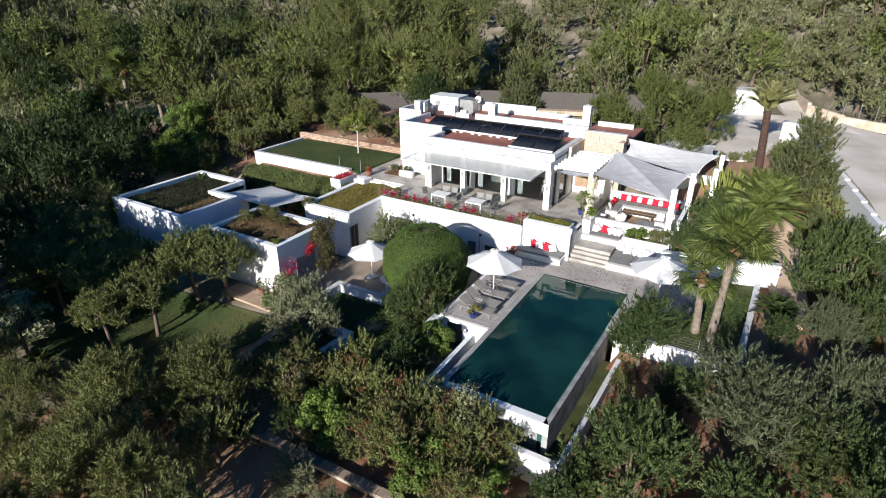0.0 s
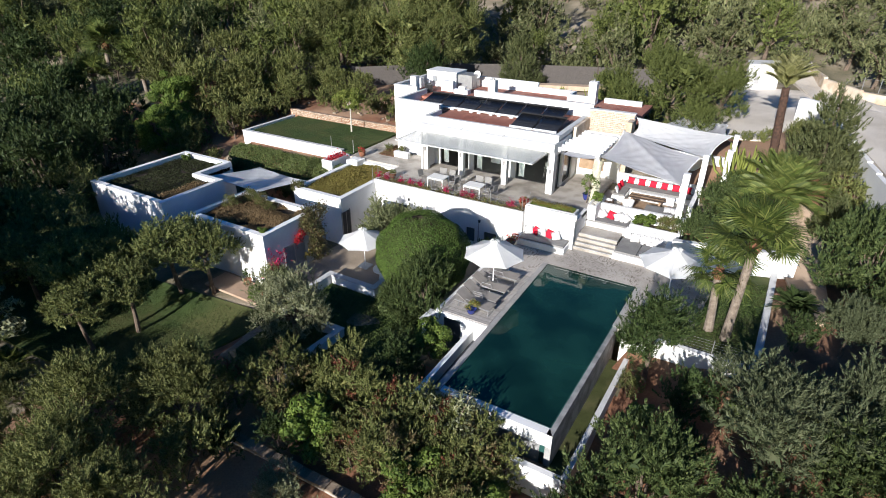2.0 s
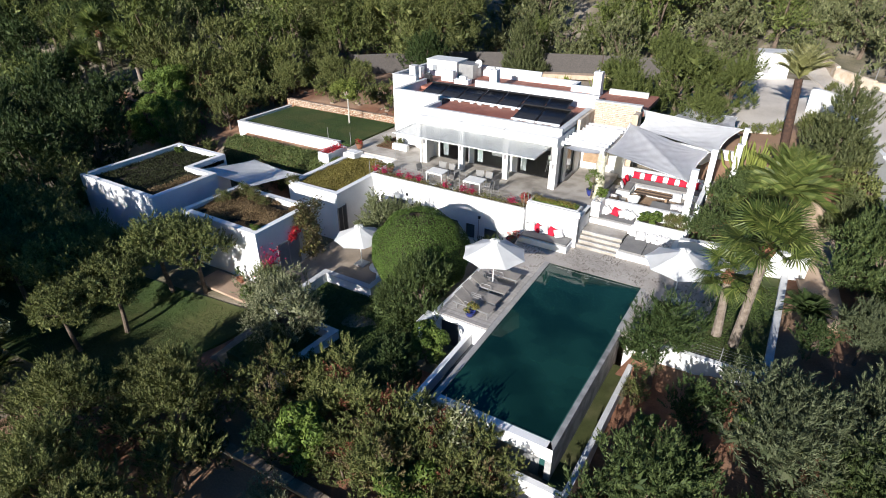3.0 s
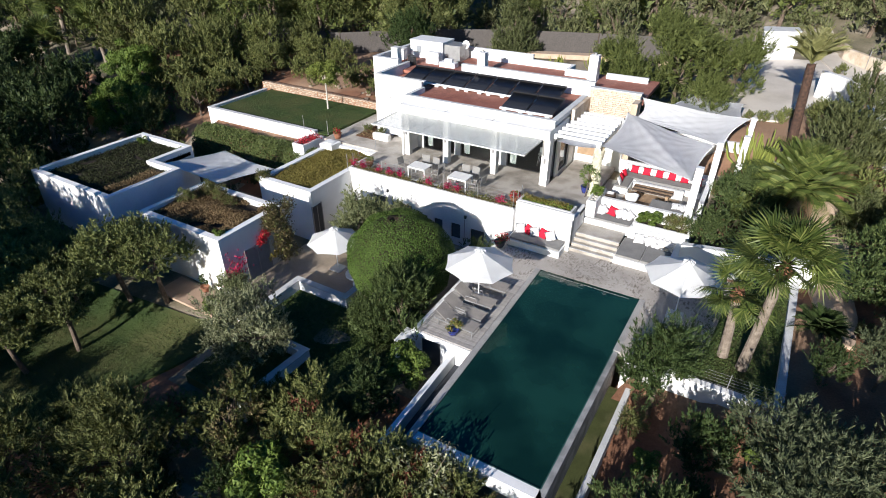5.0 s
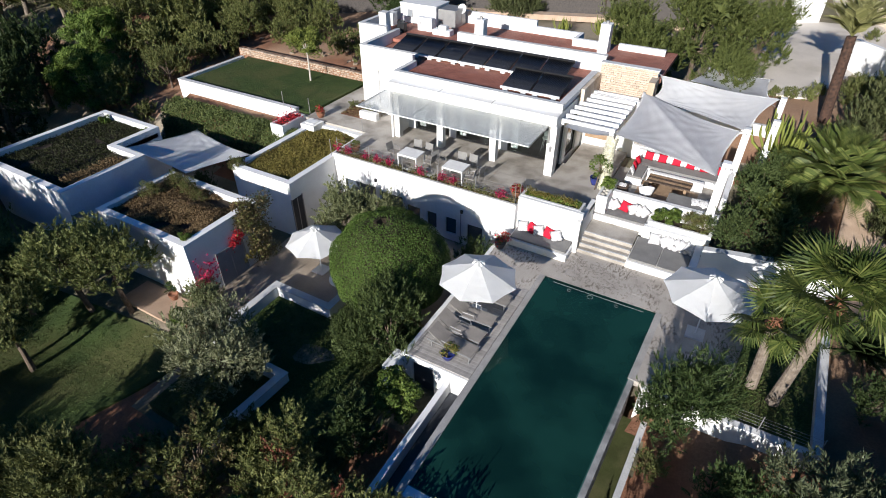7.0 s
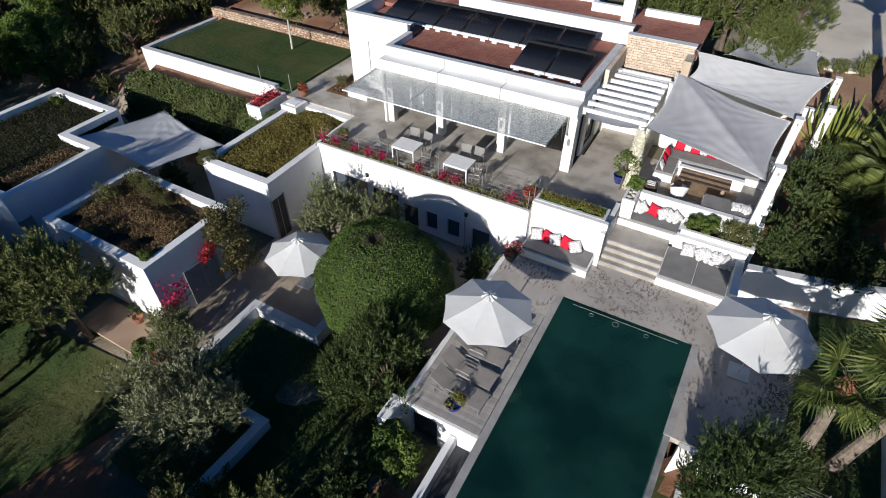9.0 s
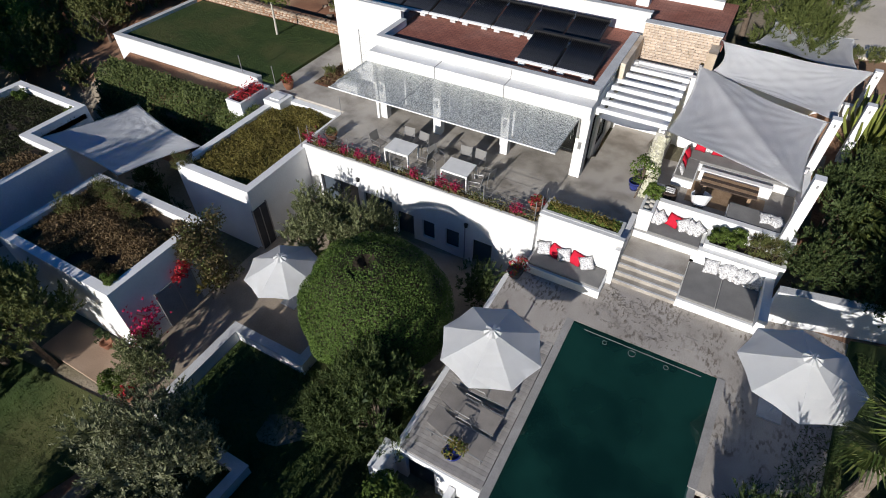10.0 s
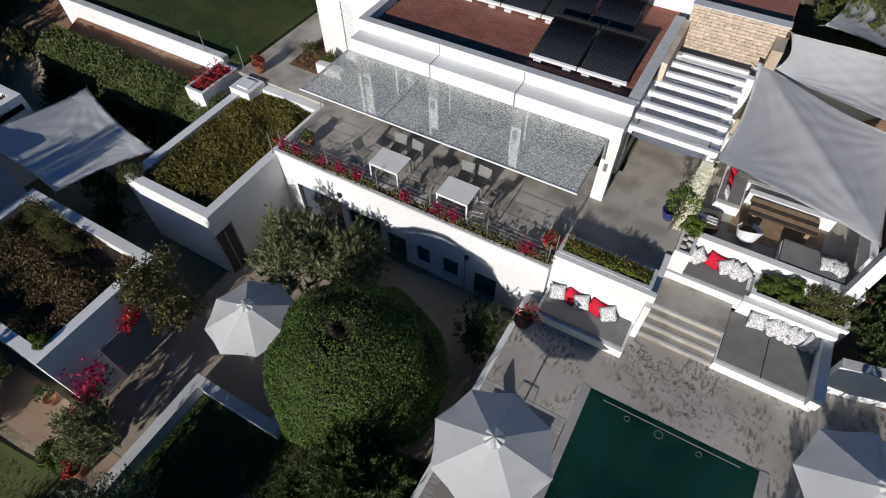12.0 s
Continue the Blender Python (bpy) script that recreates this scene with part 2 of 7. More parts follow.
F_CARMINE = foliage("bougainvillea_bract", (0.240, 0.006, 0.040), (0.390, 0.012, 0.070), (0.540, 0.030, 0.115))
F_PALM = foliage("palm_leaf", (0.032, 0.052, 0.012), (0.072, 0.096, 0.022), (0.165, 0.182, 0.052), 0.15, 0.5)
F_DATE = foliage("date_palm_leaf", (0.100, 0.105, 0.040), (0.170, 0.170, 0.065), (0.260, 0.250, 0.110), 0.15, 0.5)
F_GRASS = foliage("lawn_blade", (0.032, 0.056, 0.013), (0.054, 0.086, 0.019), (0.086, 0.117, 0.029))
F_SEDUM = foliage("sedum_tuft", (0.110, 0.088, 0.022), (0.180, 0.148, 0.036), (0.240, 0.210, 0.055))
WALLSTONE = mat("pinkish_wall_stone", (0.50, 0.39, 0.30), (0.40, 0.30, 0.22), 3, 0.85, 0.4, 25, c3=(0.55, 0.46, 0.37), big=1.5, vary=0.16)
F_RUST = foliage("rusty_roof_tuft", (0.085, 0.058, 0.030), (0.150, 0.100, 0.050), (0.215, 0.155, 0.078))
F_HILL = foliage("hill_scrub_leaf", (0.074, 0.088, 0.036), (0.138, 0.150, 0.065), (0.204, 0.208, 0.100))
F_CACTUS = foliage("cactus_skin", (0.12, 0.145, 0.030), (0.185, 0.205, 0.042), (0.270, 0.280, 0.070), 0.05)


# ---- mesh helpers ----
def thing(name, label, category, group="", kind="", at=(0, 0, 0)):
    ob = new(name)
    ob.empty_display_size = 0.2
    ob.location = at
    return tagged(ob, label, category, group, kind)


def part(name, bm, material, parent=None, label="", smooth=False):
    """Links a bmesh as one mesh object under a thing or under a part."""
    me = bpy.data.meshes.new(name)
    bm.normal_update()
    bm.to_mesh(me)
    bm.free()
    me.materials.append(material)
    if smooth:
        me.shade_smooth()
    ob = new(name, me)
    ob.parent = parent
    return tagged(ob, label)


def B(x0, x1, y0, y1, z0, z1, bevel=0.0, bm=None):
    """A box between the given limits, added to bm."""
    own = bmesh.new()
    bmesh.ops.create_cube(own, size=1.0)
    for v in own.verts:
        v.co = ((x0 + x1) / 2 + v.co.x * (x1 - x0), (y0 + y1) / 2 + v.co.y * (y1 - y0), (z0 + z1) / 2 + v.co.z * (z1 - z0))
    if bevel:
        bmesh.ops.bevel(own, geom=own.edges[:], offset=bevel, segments=2, affect="EDGES", profile=0.7)
    if bm is None:
        return own
    return merge(bm, own)


def merge(bm, own, m=None):
    tmp = bpy.data.meshes.new("tmp")
    if m is not None:
        bmesh.ops.transform(own, matrix=m, verts=own.verts[:])
    own.to_mesh(tmp)
    own.free()
    bm.from_mesh(tmp)
    bpy.data.meshes.remove(tmp)
    return bm


def prism(points, z0, z1, bevel=0.0):
    """An upright solid on a plan outline."""
    bm = bmesh.new()
    vs = [bm.verts.new((x, y, z0)) for x, y in points]
    f = bm.faces.new(vs)
    bm.normal_update()
    if f.normal.z > 0:
        f.normal_flip()
    up = bmesh.ops.extrude_face_region(bm, geom=[f])
    bmesh.ops.translate(bm, vec=(0, 0, z1 - z0), verts=[g for g in up["geom"] if isinstance(g, bmesh.types.BMVert)])
    bmesh.ops.recalc_face_normals(bm, faces=bm.faces[:])
    if bevel:
        bmesh.ops.bevel(bm, geom=bm.edges[:], offset=bevel, segments=1, affect="EDGES")
    return bm


def cyl(r0, r1, z0, z1, n=16, x=0.0, y=0.0, bm=None, caps=True):
    own = bmesh.new()
    bmesh.ops.create_cone(own, cap_ends=caps, segments=n, radius1=r0, radius2=r1, depth=z1 - z0)
    bmesh.ops.translate(own, vec=(x, y, (z0 + z1) / 2), verts=own.verts[:])
    return own if bm is None else merge(bm, own)


def tube(points, radii, n=7, bm=None):
    """A bent tapered tube through points."""
    bm = bm or bmesh.new()
    rings = []
    for i, (p, r) in enumerate(zip(points, radii)):
        p = Vector(p)
        a, b = Vector(points[max(i - 1, 0)]), Vector(points[min(i + 1, len(points) - 1)])
        q = (b - a).normalized().to_track_quat("Z", "Y")
        rings.append([bm.verts.new(p + q @ Vector((r * math.cos(6.2832 * k / n), r * math.sin(6.2832 * k / n), 0))) for k in range(n)])
    for a, b in zip(rings, rings[1:]):
        for k in range(n):
            bm.faces.new((a[k], a[(k + 1) % n], b[(k + 1) % n], b[k]))
    bm.faces.new(rings[-1])
    bm.faces.new(rings[0][::-1])
    return bm


def wall_with_holes(x0, x1, z0, z1, holes, thick, place):
    """A wall in the plane of x and z with true openings (x0, x1, z0, z1); place turns (x, depth, z) into the world."""
    xs = sorted({x0, x1, *[h[0] for h in holes], *[h[1] for h in holes]})
    zs = sorted({z0, z1, *[h[2] for h in holes], *[h[3] for h in holes]})
    bm = bmesh.new()
    full = lambda i, j: 0 <= i < len(xs) - 1 and 0 <= j < len(zs) - 1 and not any(  # noqa: E731
        h[0] < (xs[i] + xs[i + 1]) / 2 < h[1] and h[2] < (zs[j] + zs[j + 1]) / 2 < h[3] for h in holes)
    quad = lambda *c: bm.faces.new([bm.verts.new(place(*p)) for p in c])  # noqa: E731
    for i in range(len(xs) - 1):
        for j in range(len(zs) - 1):
            if not full(i, j):
                continue
            a, b, c, d = xs[i], xs[i + 1], zs[j], zs[j + 1]
            quad((a, 0, c), (b, 0, c), (b, 0, d), (a, 0, d))
            quad((b, thick, c), (a, thick, c), (a, thick, d), (b, thick, d))
            if not full(i - 1, j):
                quad((a, thick, c), (a, 0, c), (a, 0, d), (a, thick, d))
            if not full(i + 1, j):
                quad((b, 0, c), (b, thick, c), (b, thick, d), (b, 0, d))
            if not full(i, j - 1):
                quad((a, 0, c), (a, thick, c), (b, thick, c), (b, 0, c))
            if not full(i, j + 1):
                quad((a, 0, d), (b, 0, d), (b, thick, d), (a, thick, d))
    bmesh.ops.remove_doubles(bm, verts=bm.verts[:], dist=1e-4)
    bmesh.ops.recalc_face_normals(bm, faces=bm.faces[:])
    return bm


def ring_wall(points, width, z0, z1):
    """A closed wall of the given width inside a rectilinear plan outline (anticlockwise)."""
    n = len(points)
    inner = []
    for i in range(n):
        a, b, c = Vector(points[i - 1]), Vector(points[i]), Vector(points[(i + 1) % n])
        u, v = (b - a).normalized(), (c - b).normalized()
        nu, nv = Vector((-u.y, u.x)), Vector((-v.y, v.x))
        d = (nu + nv) / (1 + nu.dot(nv))
        inner.append(b + d * width)
    bm = bmesh.new()
    rows = [[bm.verts.new((p[0], p[1], z)) for p in pts] for pts, z in ((points, z0), (points, z1), (inner, z1), (inner, z0))]
    for r, s in zip(rows, rows[1:]):
        for i in range(n):
            j = (i + 1) % n
            bm.faces.new((r[i], r[j], s[j], s[i]))
    bmesh.ops.recalc_face_normals(bm, faces=bm.faces[:])
    return bm




def leaf_mesh(name, c, nrm, length, width, material, rng, droop=0.0, spike=0.0, face=None):
    """Many small pointed leaves at c, lying across the directions nrm; spike turns them into needles that stand out along nrm."""
    k = len(c)
    nrm = nrm / (np.linalg.norm(nrm, axis=1, keepdims=True) + 1e-9)
    t = rng.normal(size=(k, 3))
    t -= (t * nrm).sum(1, keepdims=True) * nrm
    t /= np.linalg.norm(t, axis=1, keepdims=True) + 1e-9
    if spike:
        t = t * (1 - spike) + nrm * spike
        t[:, 2] += 0.25 * spike
        nrm = rng.normal(size=(k, 3)) if face is None else face
    t[:, 2] -= droop
    t /= np.linalg.norm(t, axis=1, keepdims=True) + 1e-9
    s = np.cross(nrm, t)
    s /= np.linalg.norm(s, axis=1, keepdims=True) + 1e-9
    L = (length * rng.uniform(0.6, 1.3, (k, 1)))
    W = (width * rng.uniform(0.7, 1.3, (k, 1)))
    v = np.empty((k, 3, 3))
    v[:, 0] = c - t * L * 0.4 - s * W / 2
    v[:, 1] = c - t * L * 0.4 + s * W / 2
    v[:, 2] = c + t * L * 0.6
    me = bpy.data.meshes.new(name)
    me.vertices.add(3 * k)
    me.vertices.foreach_set("co", v.ravel())
    me.loops.add(3 * k)
    me.loops.foreach_set("vertex_index", np.arange(3 * k))
    me.polygons.add(k)
    me.polygons.foreach_set("loop_start", np.arange(k) * 3)
    me.update(calc_edges=True)
    me.materials.append(material)
    return me


def lobed_crown(rng, rx, ry, rz, lobes, count, lobe_r, z0, flat=0.0, gap=0.35, shell=0.55, tall=0.8):
    """Points and outward directions on many uneven lobes spread through an ellipsoid whose base lies at z0."""
    d = rng.normal(size=(lobes, 3))
    d /= np.linalg.norm(d, axis=1, keepdims=True)
    d[:, 2] = np.where(d[:, 2] < -0.8, -d[:, 2] * 0.6, d[:, 2])
    r = rng.uniform(shell, 1.0, (lobes, 1))
    cen = d * r * np.array([rx, ry, rz])
    cen[:, 2] += z0 + rz * (0.75 - flat)
    rad = lobe_r * rng.uniform(0.55, 1.25, (lobes, 1))
    own = rng.choice(lobes, count, p=(rad[:, 0] ** 2 / (rad**2).sum()))
    u = rng.normal(size=(count, 3))
    u /= np.linalg.norm(u, axis=1, keepdims=True)
    u[:, 2] = np.where(rng.random(count) < 0.6, np.abs(u[:, 2]), u[:, 2])
    p = cen[own] + u * rad[own] * rng.uniform(1 - gap, 1.06, (count, 1)) * np.array([1, 1, tall])
    return p, u + rng.normal(size=(count, 3)) * 0.42, cen


def tufts(rng, c, n, size, each=24):
    """Turns single points into flame-shaped sprays: short needles round a rising axis, wide below and pointed above."""
    d = n / (np.linalg.norm(n, axis=1, keepdims=True) + 1e-9) * 0.75 + np.array([0, 0, 0.70]) + rng.normal(size=n.shape) * 0.15
    d /= np.linalg.norm(d, axis=1, keepdims=True)
    grow = np.repeat(rng.uniform(0.65, 1.35, (len(c), 1)), each, 0) * size
    d = np.repeat(d, each, 0)
    k = len(d)
    f = rng.random((k, 1)) ** 1.25
    side = rng.normal(size=(k, 3))
    side -= (side * d).sum(1, keepdims=True) * d
    side /= np.linalg.norm(side, axis=1, keepdims=True) + 1e-9
    p = np.repeat(c, each, 0) + d * grow * (f - 0.25) + side * grow * 0.30 * (1.1 - f) * rng.uniform(0.3, 1.0, (k, 1))
    return p, d * 0.8 + side * 0.65, side + d * 0.35 + rng.normal(size=(k, 3)) * 0.25


# ---- ground ----
def ss(a, b, v):
    t = np.clip((v - a) / (b - a), 0, 1)
    return t * t * (3 - 2 * t)


def height(x, y):
    """The lie of the land: a slope in steps from the lower garden up to the wooded hill."""
    x, y = np.asarray(x, float), np.asarray(y, float)
    left = -2.5 + 0.72 * ss(-13, -8.5, y) + 2.0 * ss(1.5, 5, y) + 1.25 * ss(5, 10, y) + 0.5 * ss(12.6, 14.5, y)
    right = -2.6 + 0.9 * ss(-13, -7, y) + 1.75 * ss(-4.9, -4.4, y) + 0.6 * ss(4.5, 9, y) + 2.3 * ss(8, 17, y)
    z = left + (right - left) * ss(5.2, 5.9, x)
    z = z - 0.5 * (1 - ss(8.3, 9.0, x)) * ss(4.6, 5.4, x) * ss(-5, -4, y) * (1 - ss(3.0, 3.5, y))
    z = z - 0.05 * np.clip(-14 - y, 0, 60)
    bank = np.clip(-0.2 + 3.7 * ss(-6, 13, y), -3, 4)
    z = z + (np.maximum(bank, z) - z) * ss(14.6, 15.6, x)
    z = z + 0.045 * np.clip(y - 14, 0, 26) + 0.26 * np.clip(y - 40, 0, 60) + 0.16 * np.clip(y - 100, 0, 150)
    z = z + 0.10 * np.clip(-34 - x, 0, 40) * ss(-5, 20, y)
    z = z + 0.12 * np.clip(x - 24, 0, 60) * ss(-10, 30, y)
    return z


def H(x, y):
    return float(height(x, y))


xs = np.concatenate([np.array([-900, -500, -300, -200, -150, -120, -100, -85, -72]), np.arange(-62, 50.1, 0.8), np.array([54, 60, 70, 85, 110, 150, 220, 400, 900])])
ys = np.concatenate([np.array([-700, -400, -220, -130, -90, -70, -58]), np.arange(-50, 80.1, 0.8), np.array([84, 90, 100, 115, 135, 170, 230, 330, 500, 900])])
gx, gy = np.meshgrid(xs, ys)
gz = height(gx, gy)
gz += np.array([[noise.noise((a * 0.45, b * 0.45, 3.1)) * 0.12 for a in xs] for b in ys])
gverts = np.stack([gx, gy, gz], -1).reshape(-1, 3).tolist()
nx = len(xs)
gfaces = [(j * nx + i, j * nx + i + 1, (j + 1) * nx + i + 1, (j + 1) * nx + i) for j in range(len(ys) - 1) for i in range(nx - 1)]
gme = bpy.data.meshes.new("ground")
gme.from_pydata(gverts, [], gfaces)
gme.shade_smooth()
gme.materials.append(SCRUBEARTH)
gme.materials.append(EARTH)
gc = np.array([[gx[j, i], gy[j, i]] for j in range(len(ys) - 1) for i in range(nx - 1)])
wob = np.array([noise.noise((q * 0.13, w * 0.13, 9.0)) * 5 + noise.noise((q * 0.5, w * 0.5, 2.0)) * 2 for q, w in gc])
gu, gv = gc[:, 0] + wob, gc[:, 1] + wob
reddish = ((gu > 4) & (gu < 21) & (gv > -40) & (gv < 23)) | ((gu > -18) & (gu < 6) & (gv > -44) & (gv < -10)) | ((gu > -47) & (gu < -16) & (gv > 2) & (gv < 33))
gme.polygons.foreach_set("material_index", reddish.astype(np.int32))
ground = tagged(new("ground", gme), "reddish earth and woodland floor rising to a hillside", "ground", kind="structure")


def sheet(name, points, z, material, label, category, thick=0.12, kind="structure"):
    """A slab with its top at z (or a list of heights, one a corner)."""
    bm = prism(points, -thick, 0)
    zz = z if isinstance(z, (list, tuple)) else [z] * len(points)
    for v in bm.verts:
        k = min(range(len(points)), key=lambda i: (points[i][0] - v.co.x) ** 2 + (points[i][1] - v.co.y) ** 2)
        v.co.z += zz[k]
    return tagged(part(name, bm, material), label, category, kind=kind)


def block(name, x0, x1, y0, y1, z0, z1, material, label, category, bevel=0.015):
    return tagged(part(name, B(x0, x1, y0, y1, z0, z1, bevel), material), label, category, kind="structure")


def frame_x(a, b, c, d, y, w=0.05, t=0.06):
    """A rectangular door or window frame standing in the plane of x and z."""
    bm = B(a, a + w, y, y + t, c, d)
    B(b - w, b, y, y + t, c, d, 0, bm)
    B(a + w, b - w, y, y + t, d - w, d, 0, bm)
    return B(a + w, b - w, y, y + t, c, c + w, 0, bm)


def frame_y(a, b, c, d, x, w=0.05, t=0.06):
    bm = frame_x(a, b, c, d, 0, w, t)
    bmesh.ops.transform(bm, matrix=Matrix.Translation((x, 0, 0)) @ Matrix.Rotation(radians(90), 4, "Z"), verts=bm.verts[:])
    return bm


TER, COURT = 1.70, -1.62
# ---- pool ----
PX = lambda y: 4.92 + 0.032 * y  # noqa: E731  the far side runs in slightly
pool = thing("swimming_pool", "rectangular dark green infinity pool with pale stone rim", "pool")
part("basin", prism([(-0.05, -11.62), (PX(-11.62) + 0.04, -11.62), (PX(0) + 0.04, 0.03), (-0.05, 0.03)], -1.95, -1.8),
     mat("pool_lining", (0.013, 0.058, 0.053), (0.009, 0.040, 0.037), 0.35, 0.8, 0.05, 20, c3=(0.019, 0.080, 0.070), big=0.3), pool)
for nm, pts in (("side_lining", [(-0.05, -11.62), (0, -11.62), (0, 0), (-0.05, 0)]), ("side_lining", [(PX(-11.62), -11.62), (PX(-11.62) + 0.04, -11.62), (PX(0) + 0.04, 0), (PX(0), 0)]),
                ("side_lining", [(0, 0), (PX(0), 0), (PX(0), 0.04), (0, 0.04)]), ("side_lining", [(0, -11.64), (PX(-11.6), -11.64), (PX(-11.6), -11.6), (0, -11.6)])):
    part(nm, prism(pts, -1.8, -0.012), bpy.data.materials["pool_lining"], pool)
wm = bpy.data.materials.new("pool_water")
wm.use_nodes = True
_n, _l = wm.node_tree.nodes, wm.node_tree.links
_p = _n["Principled BSDF"]
_p.inputs["Base Color"].default_value = (0.006, 0.040, 0.037, 1)
_p.inputs["Roughness"].default_value, _p.inputs["IOR"].default_value = 0.04, 1.33
_p.inputs["Transmission Weight"].default_value = 0.25
_nz, _bp = _n.new("ShaderNodeTexNoise"), _n.new("ShaderNodeBump")
_nz.inputs["Scale"].default_value, _nz.inputs["Detail"].default_value = 2.2, 3
_bp.inputs["Strength"].default_value, _bp.inputs["Distance"].default_value = 0.10, 0.03
_tc = _n.new("ShaderNodeTexCoord")
_l.new(_tc.outputs["Object"], _nz.inputs["Vector"])
_l.new(_nz.outputs[0], _bp.inputs["Height"])
_l.new(_bp.outputs[0], _p.inputs["Normal"])
_n2, _r2 = _n.new("ShaderNodeTexNoise"), _n.new("ShaderNodeValToRGB")
_n2.inputs["Scale"].default_value, _n2.inputs["Detail"].default_value = 0.33, 3
_l.new(_tc.outputs["Object"], _n2.inputs["Vector"])
_r2.color_ramp.elements[0].color, _r2.color_ramp.elements[1].color = (0.005, 0.026, 0.021, 1), (0.012, 0.056, 0.043, 1)
_r2.color_ramp.elements[0].position, _r2.color_ramp.elements[1].position = 0.4, 0.62
_l.new(_n2.outputs[0], _r2.inputs[0])
_l.new(_r2.outputs[0], _p.inputs["Base Color"])
part("water", prism([(0, -11.6), (PX(-11.6), -11.6), (PX(0), 0), (0, 0)], -0.08, -0.035), wm, pool, "still dark green water")
part("coping", B(-0.27, 0, -12.0, 0.0, -0.10, 0.012, 0.01), POOLRIM, pool)
part("coping", prism([(PX(0), 0), (PX(0) + 0.26, 0), (PX(-4.1) + 0.26, -4.1), (PX(-4.1), -4.1)], -0.10, 0.012), POOLRIM, pool)
part("infinity_edge", prism([(PX(-4.1), -4.1), (PX(-4.1) + 0.24, -4.1), (PX(-12) + 0.24, -11.98), (PX(-12), -11.98)], -2.0, -0.02), BOARD, pool, "board-marked grey concrete weir wall")
part("infinity_edge", prism([(-0.27, -12.0), (PX(-12) + 0.24, -12.0), (PX(-11.6) + 0.0, -11.62), (-0.27, -11.62)], -0.62, -0.02), WHITE, pool, "white plastered front rim")
# darker than the white rim: the shrubs' shade is put into the colour
part("front_wall", B(-0.27, PX(-12) - 0.3, -11.66, -11.3, -2.6, -0.6), BOARD, pool)
part("trough_floor", prism([(PX(-4.5) + 0.2, -4.5), (PX(-4.5) + 1.0, -4.5), (PX(-12.6) + 1.0, -12.55), (PX(-12.6) + 0.2, -12.55)], -1.75, -1.62), MOSS, pool, "algae-covered overflow trough")
part("trough_wall", prism([(PX(-4.5) + 0.93, -4.5), (PX(-4.5) + 1.15, -4.5), (PX(-12.8) + 1.15, -12.85), (PX(-12.8) + 0.93, -12.85)], -2.9, -1.05), CAP, pool)
part("trough_wall", prism([(1.2, -12.85), (PX(-12.8) + 0.93, -12.85), (PX(-12.6) + 0.93, -12.6), (1.2, -12.6)], -3.0, -1.05), WHITE, pool)
# near-black floor colour stands in for the shade under the front rim
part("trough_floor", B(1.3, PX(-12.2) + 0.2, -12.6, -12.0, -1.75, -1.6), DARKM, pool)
part("cover_rail", B(0.45, 4.45, -0.20, -0.175, -0.05, -0.030, 0.004), POOLRIM, pool, "pale rail at the water line")
for i, x in enumerate((1.25, 2.2, 3.35)):
    r0 = 0.08 + 0.04 * (i == 1)
    bm = tube([(x + r0 * math.cos(q), -0.40 + r0 * math.sin(q), -0.03) for q in np.linspace(0, 6.2832, 21)], [0.007] * 21, 5)
    part("water_inlet", bm, METALG, pool)

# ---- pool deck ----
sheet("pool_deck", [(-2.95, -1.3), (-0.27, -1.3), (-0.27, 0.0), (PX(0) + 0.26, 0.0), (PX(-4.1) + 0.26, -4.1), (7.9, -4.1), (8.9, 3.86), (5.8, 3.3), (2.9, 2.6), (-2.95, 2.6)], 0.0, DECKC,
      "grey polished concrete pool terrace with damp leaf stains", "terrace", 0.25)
block("deck_wall_west", -3.15, -2.95, -7.1, 2.4, -1.8, -0.02, WHITE, "white retaining wall below the pool deck", "wall")
block("deck_wall_south", 5.32, 7.9, -4.32, -4.12, -1.9, -0.02, WHITE, "white end wall below the pool terrace", "wall")
dk = thing("timber_deck", "grey weathered plank deck beside the pool", "deck", kind="structure")
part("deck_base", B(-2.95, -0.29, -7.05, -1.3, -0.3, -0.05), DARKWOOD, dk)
_pl = B(-2.95, -0.29, -0.066, 0.066, -0.048, 0.0, 0.004)
_first = part("plank", _pl, PLANK, dk)
_first.location = (0, -1.38, 0)
for i in range(1, 41):
    o = _first.copy()
    o.location = (0, -1.38 - 0.14 * i, 0)
    o.parent = dk
    scene.collection.objects.link(o)
for x0, x1, y0, y1 in ((0.72, 1.12, 0.55, 0.95), (3.6, 4.1, 0.7, 1.2)):
    hatch = thing("access_hatch", "square flush concrete hatch in the pool terrace", "hatch", "terrace hatches")
    part("lid", B(x0, x1, y0, y1, 0.0, 0.006), DECKC, hatch)
    part("rim", ring_wall([(x0 - 0.015, y0 - 0.015), (x1 + 0.015, y0 - 0.015), (x1 + 0.015, y1 + 0.015), (x0 - 0.015, y1 + 0.015)], 0.012, 0.0, 0.007), POOLRIM, hatch)
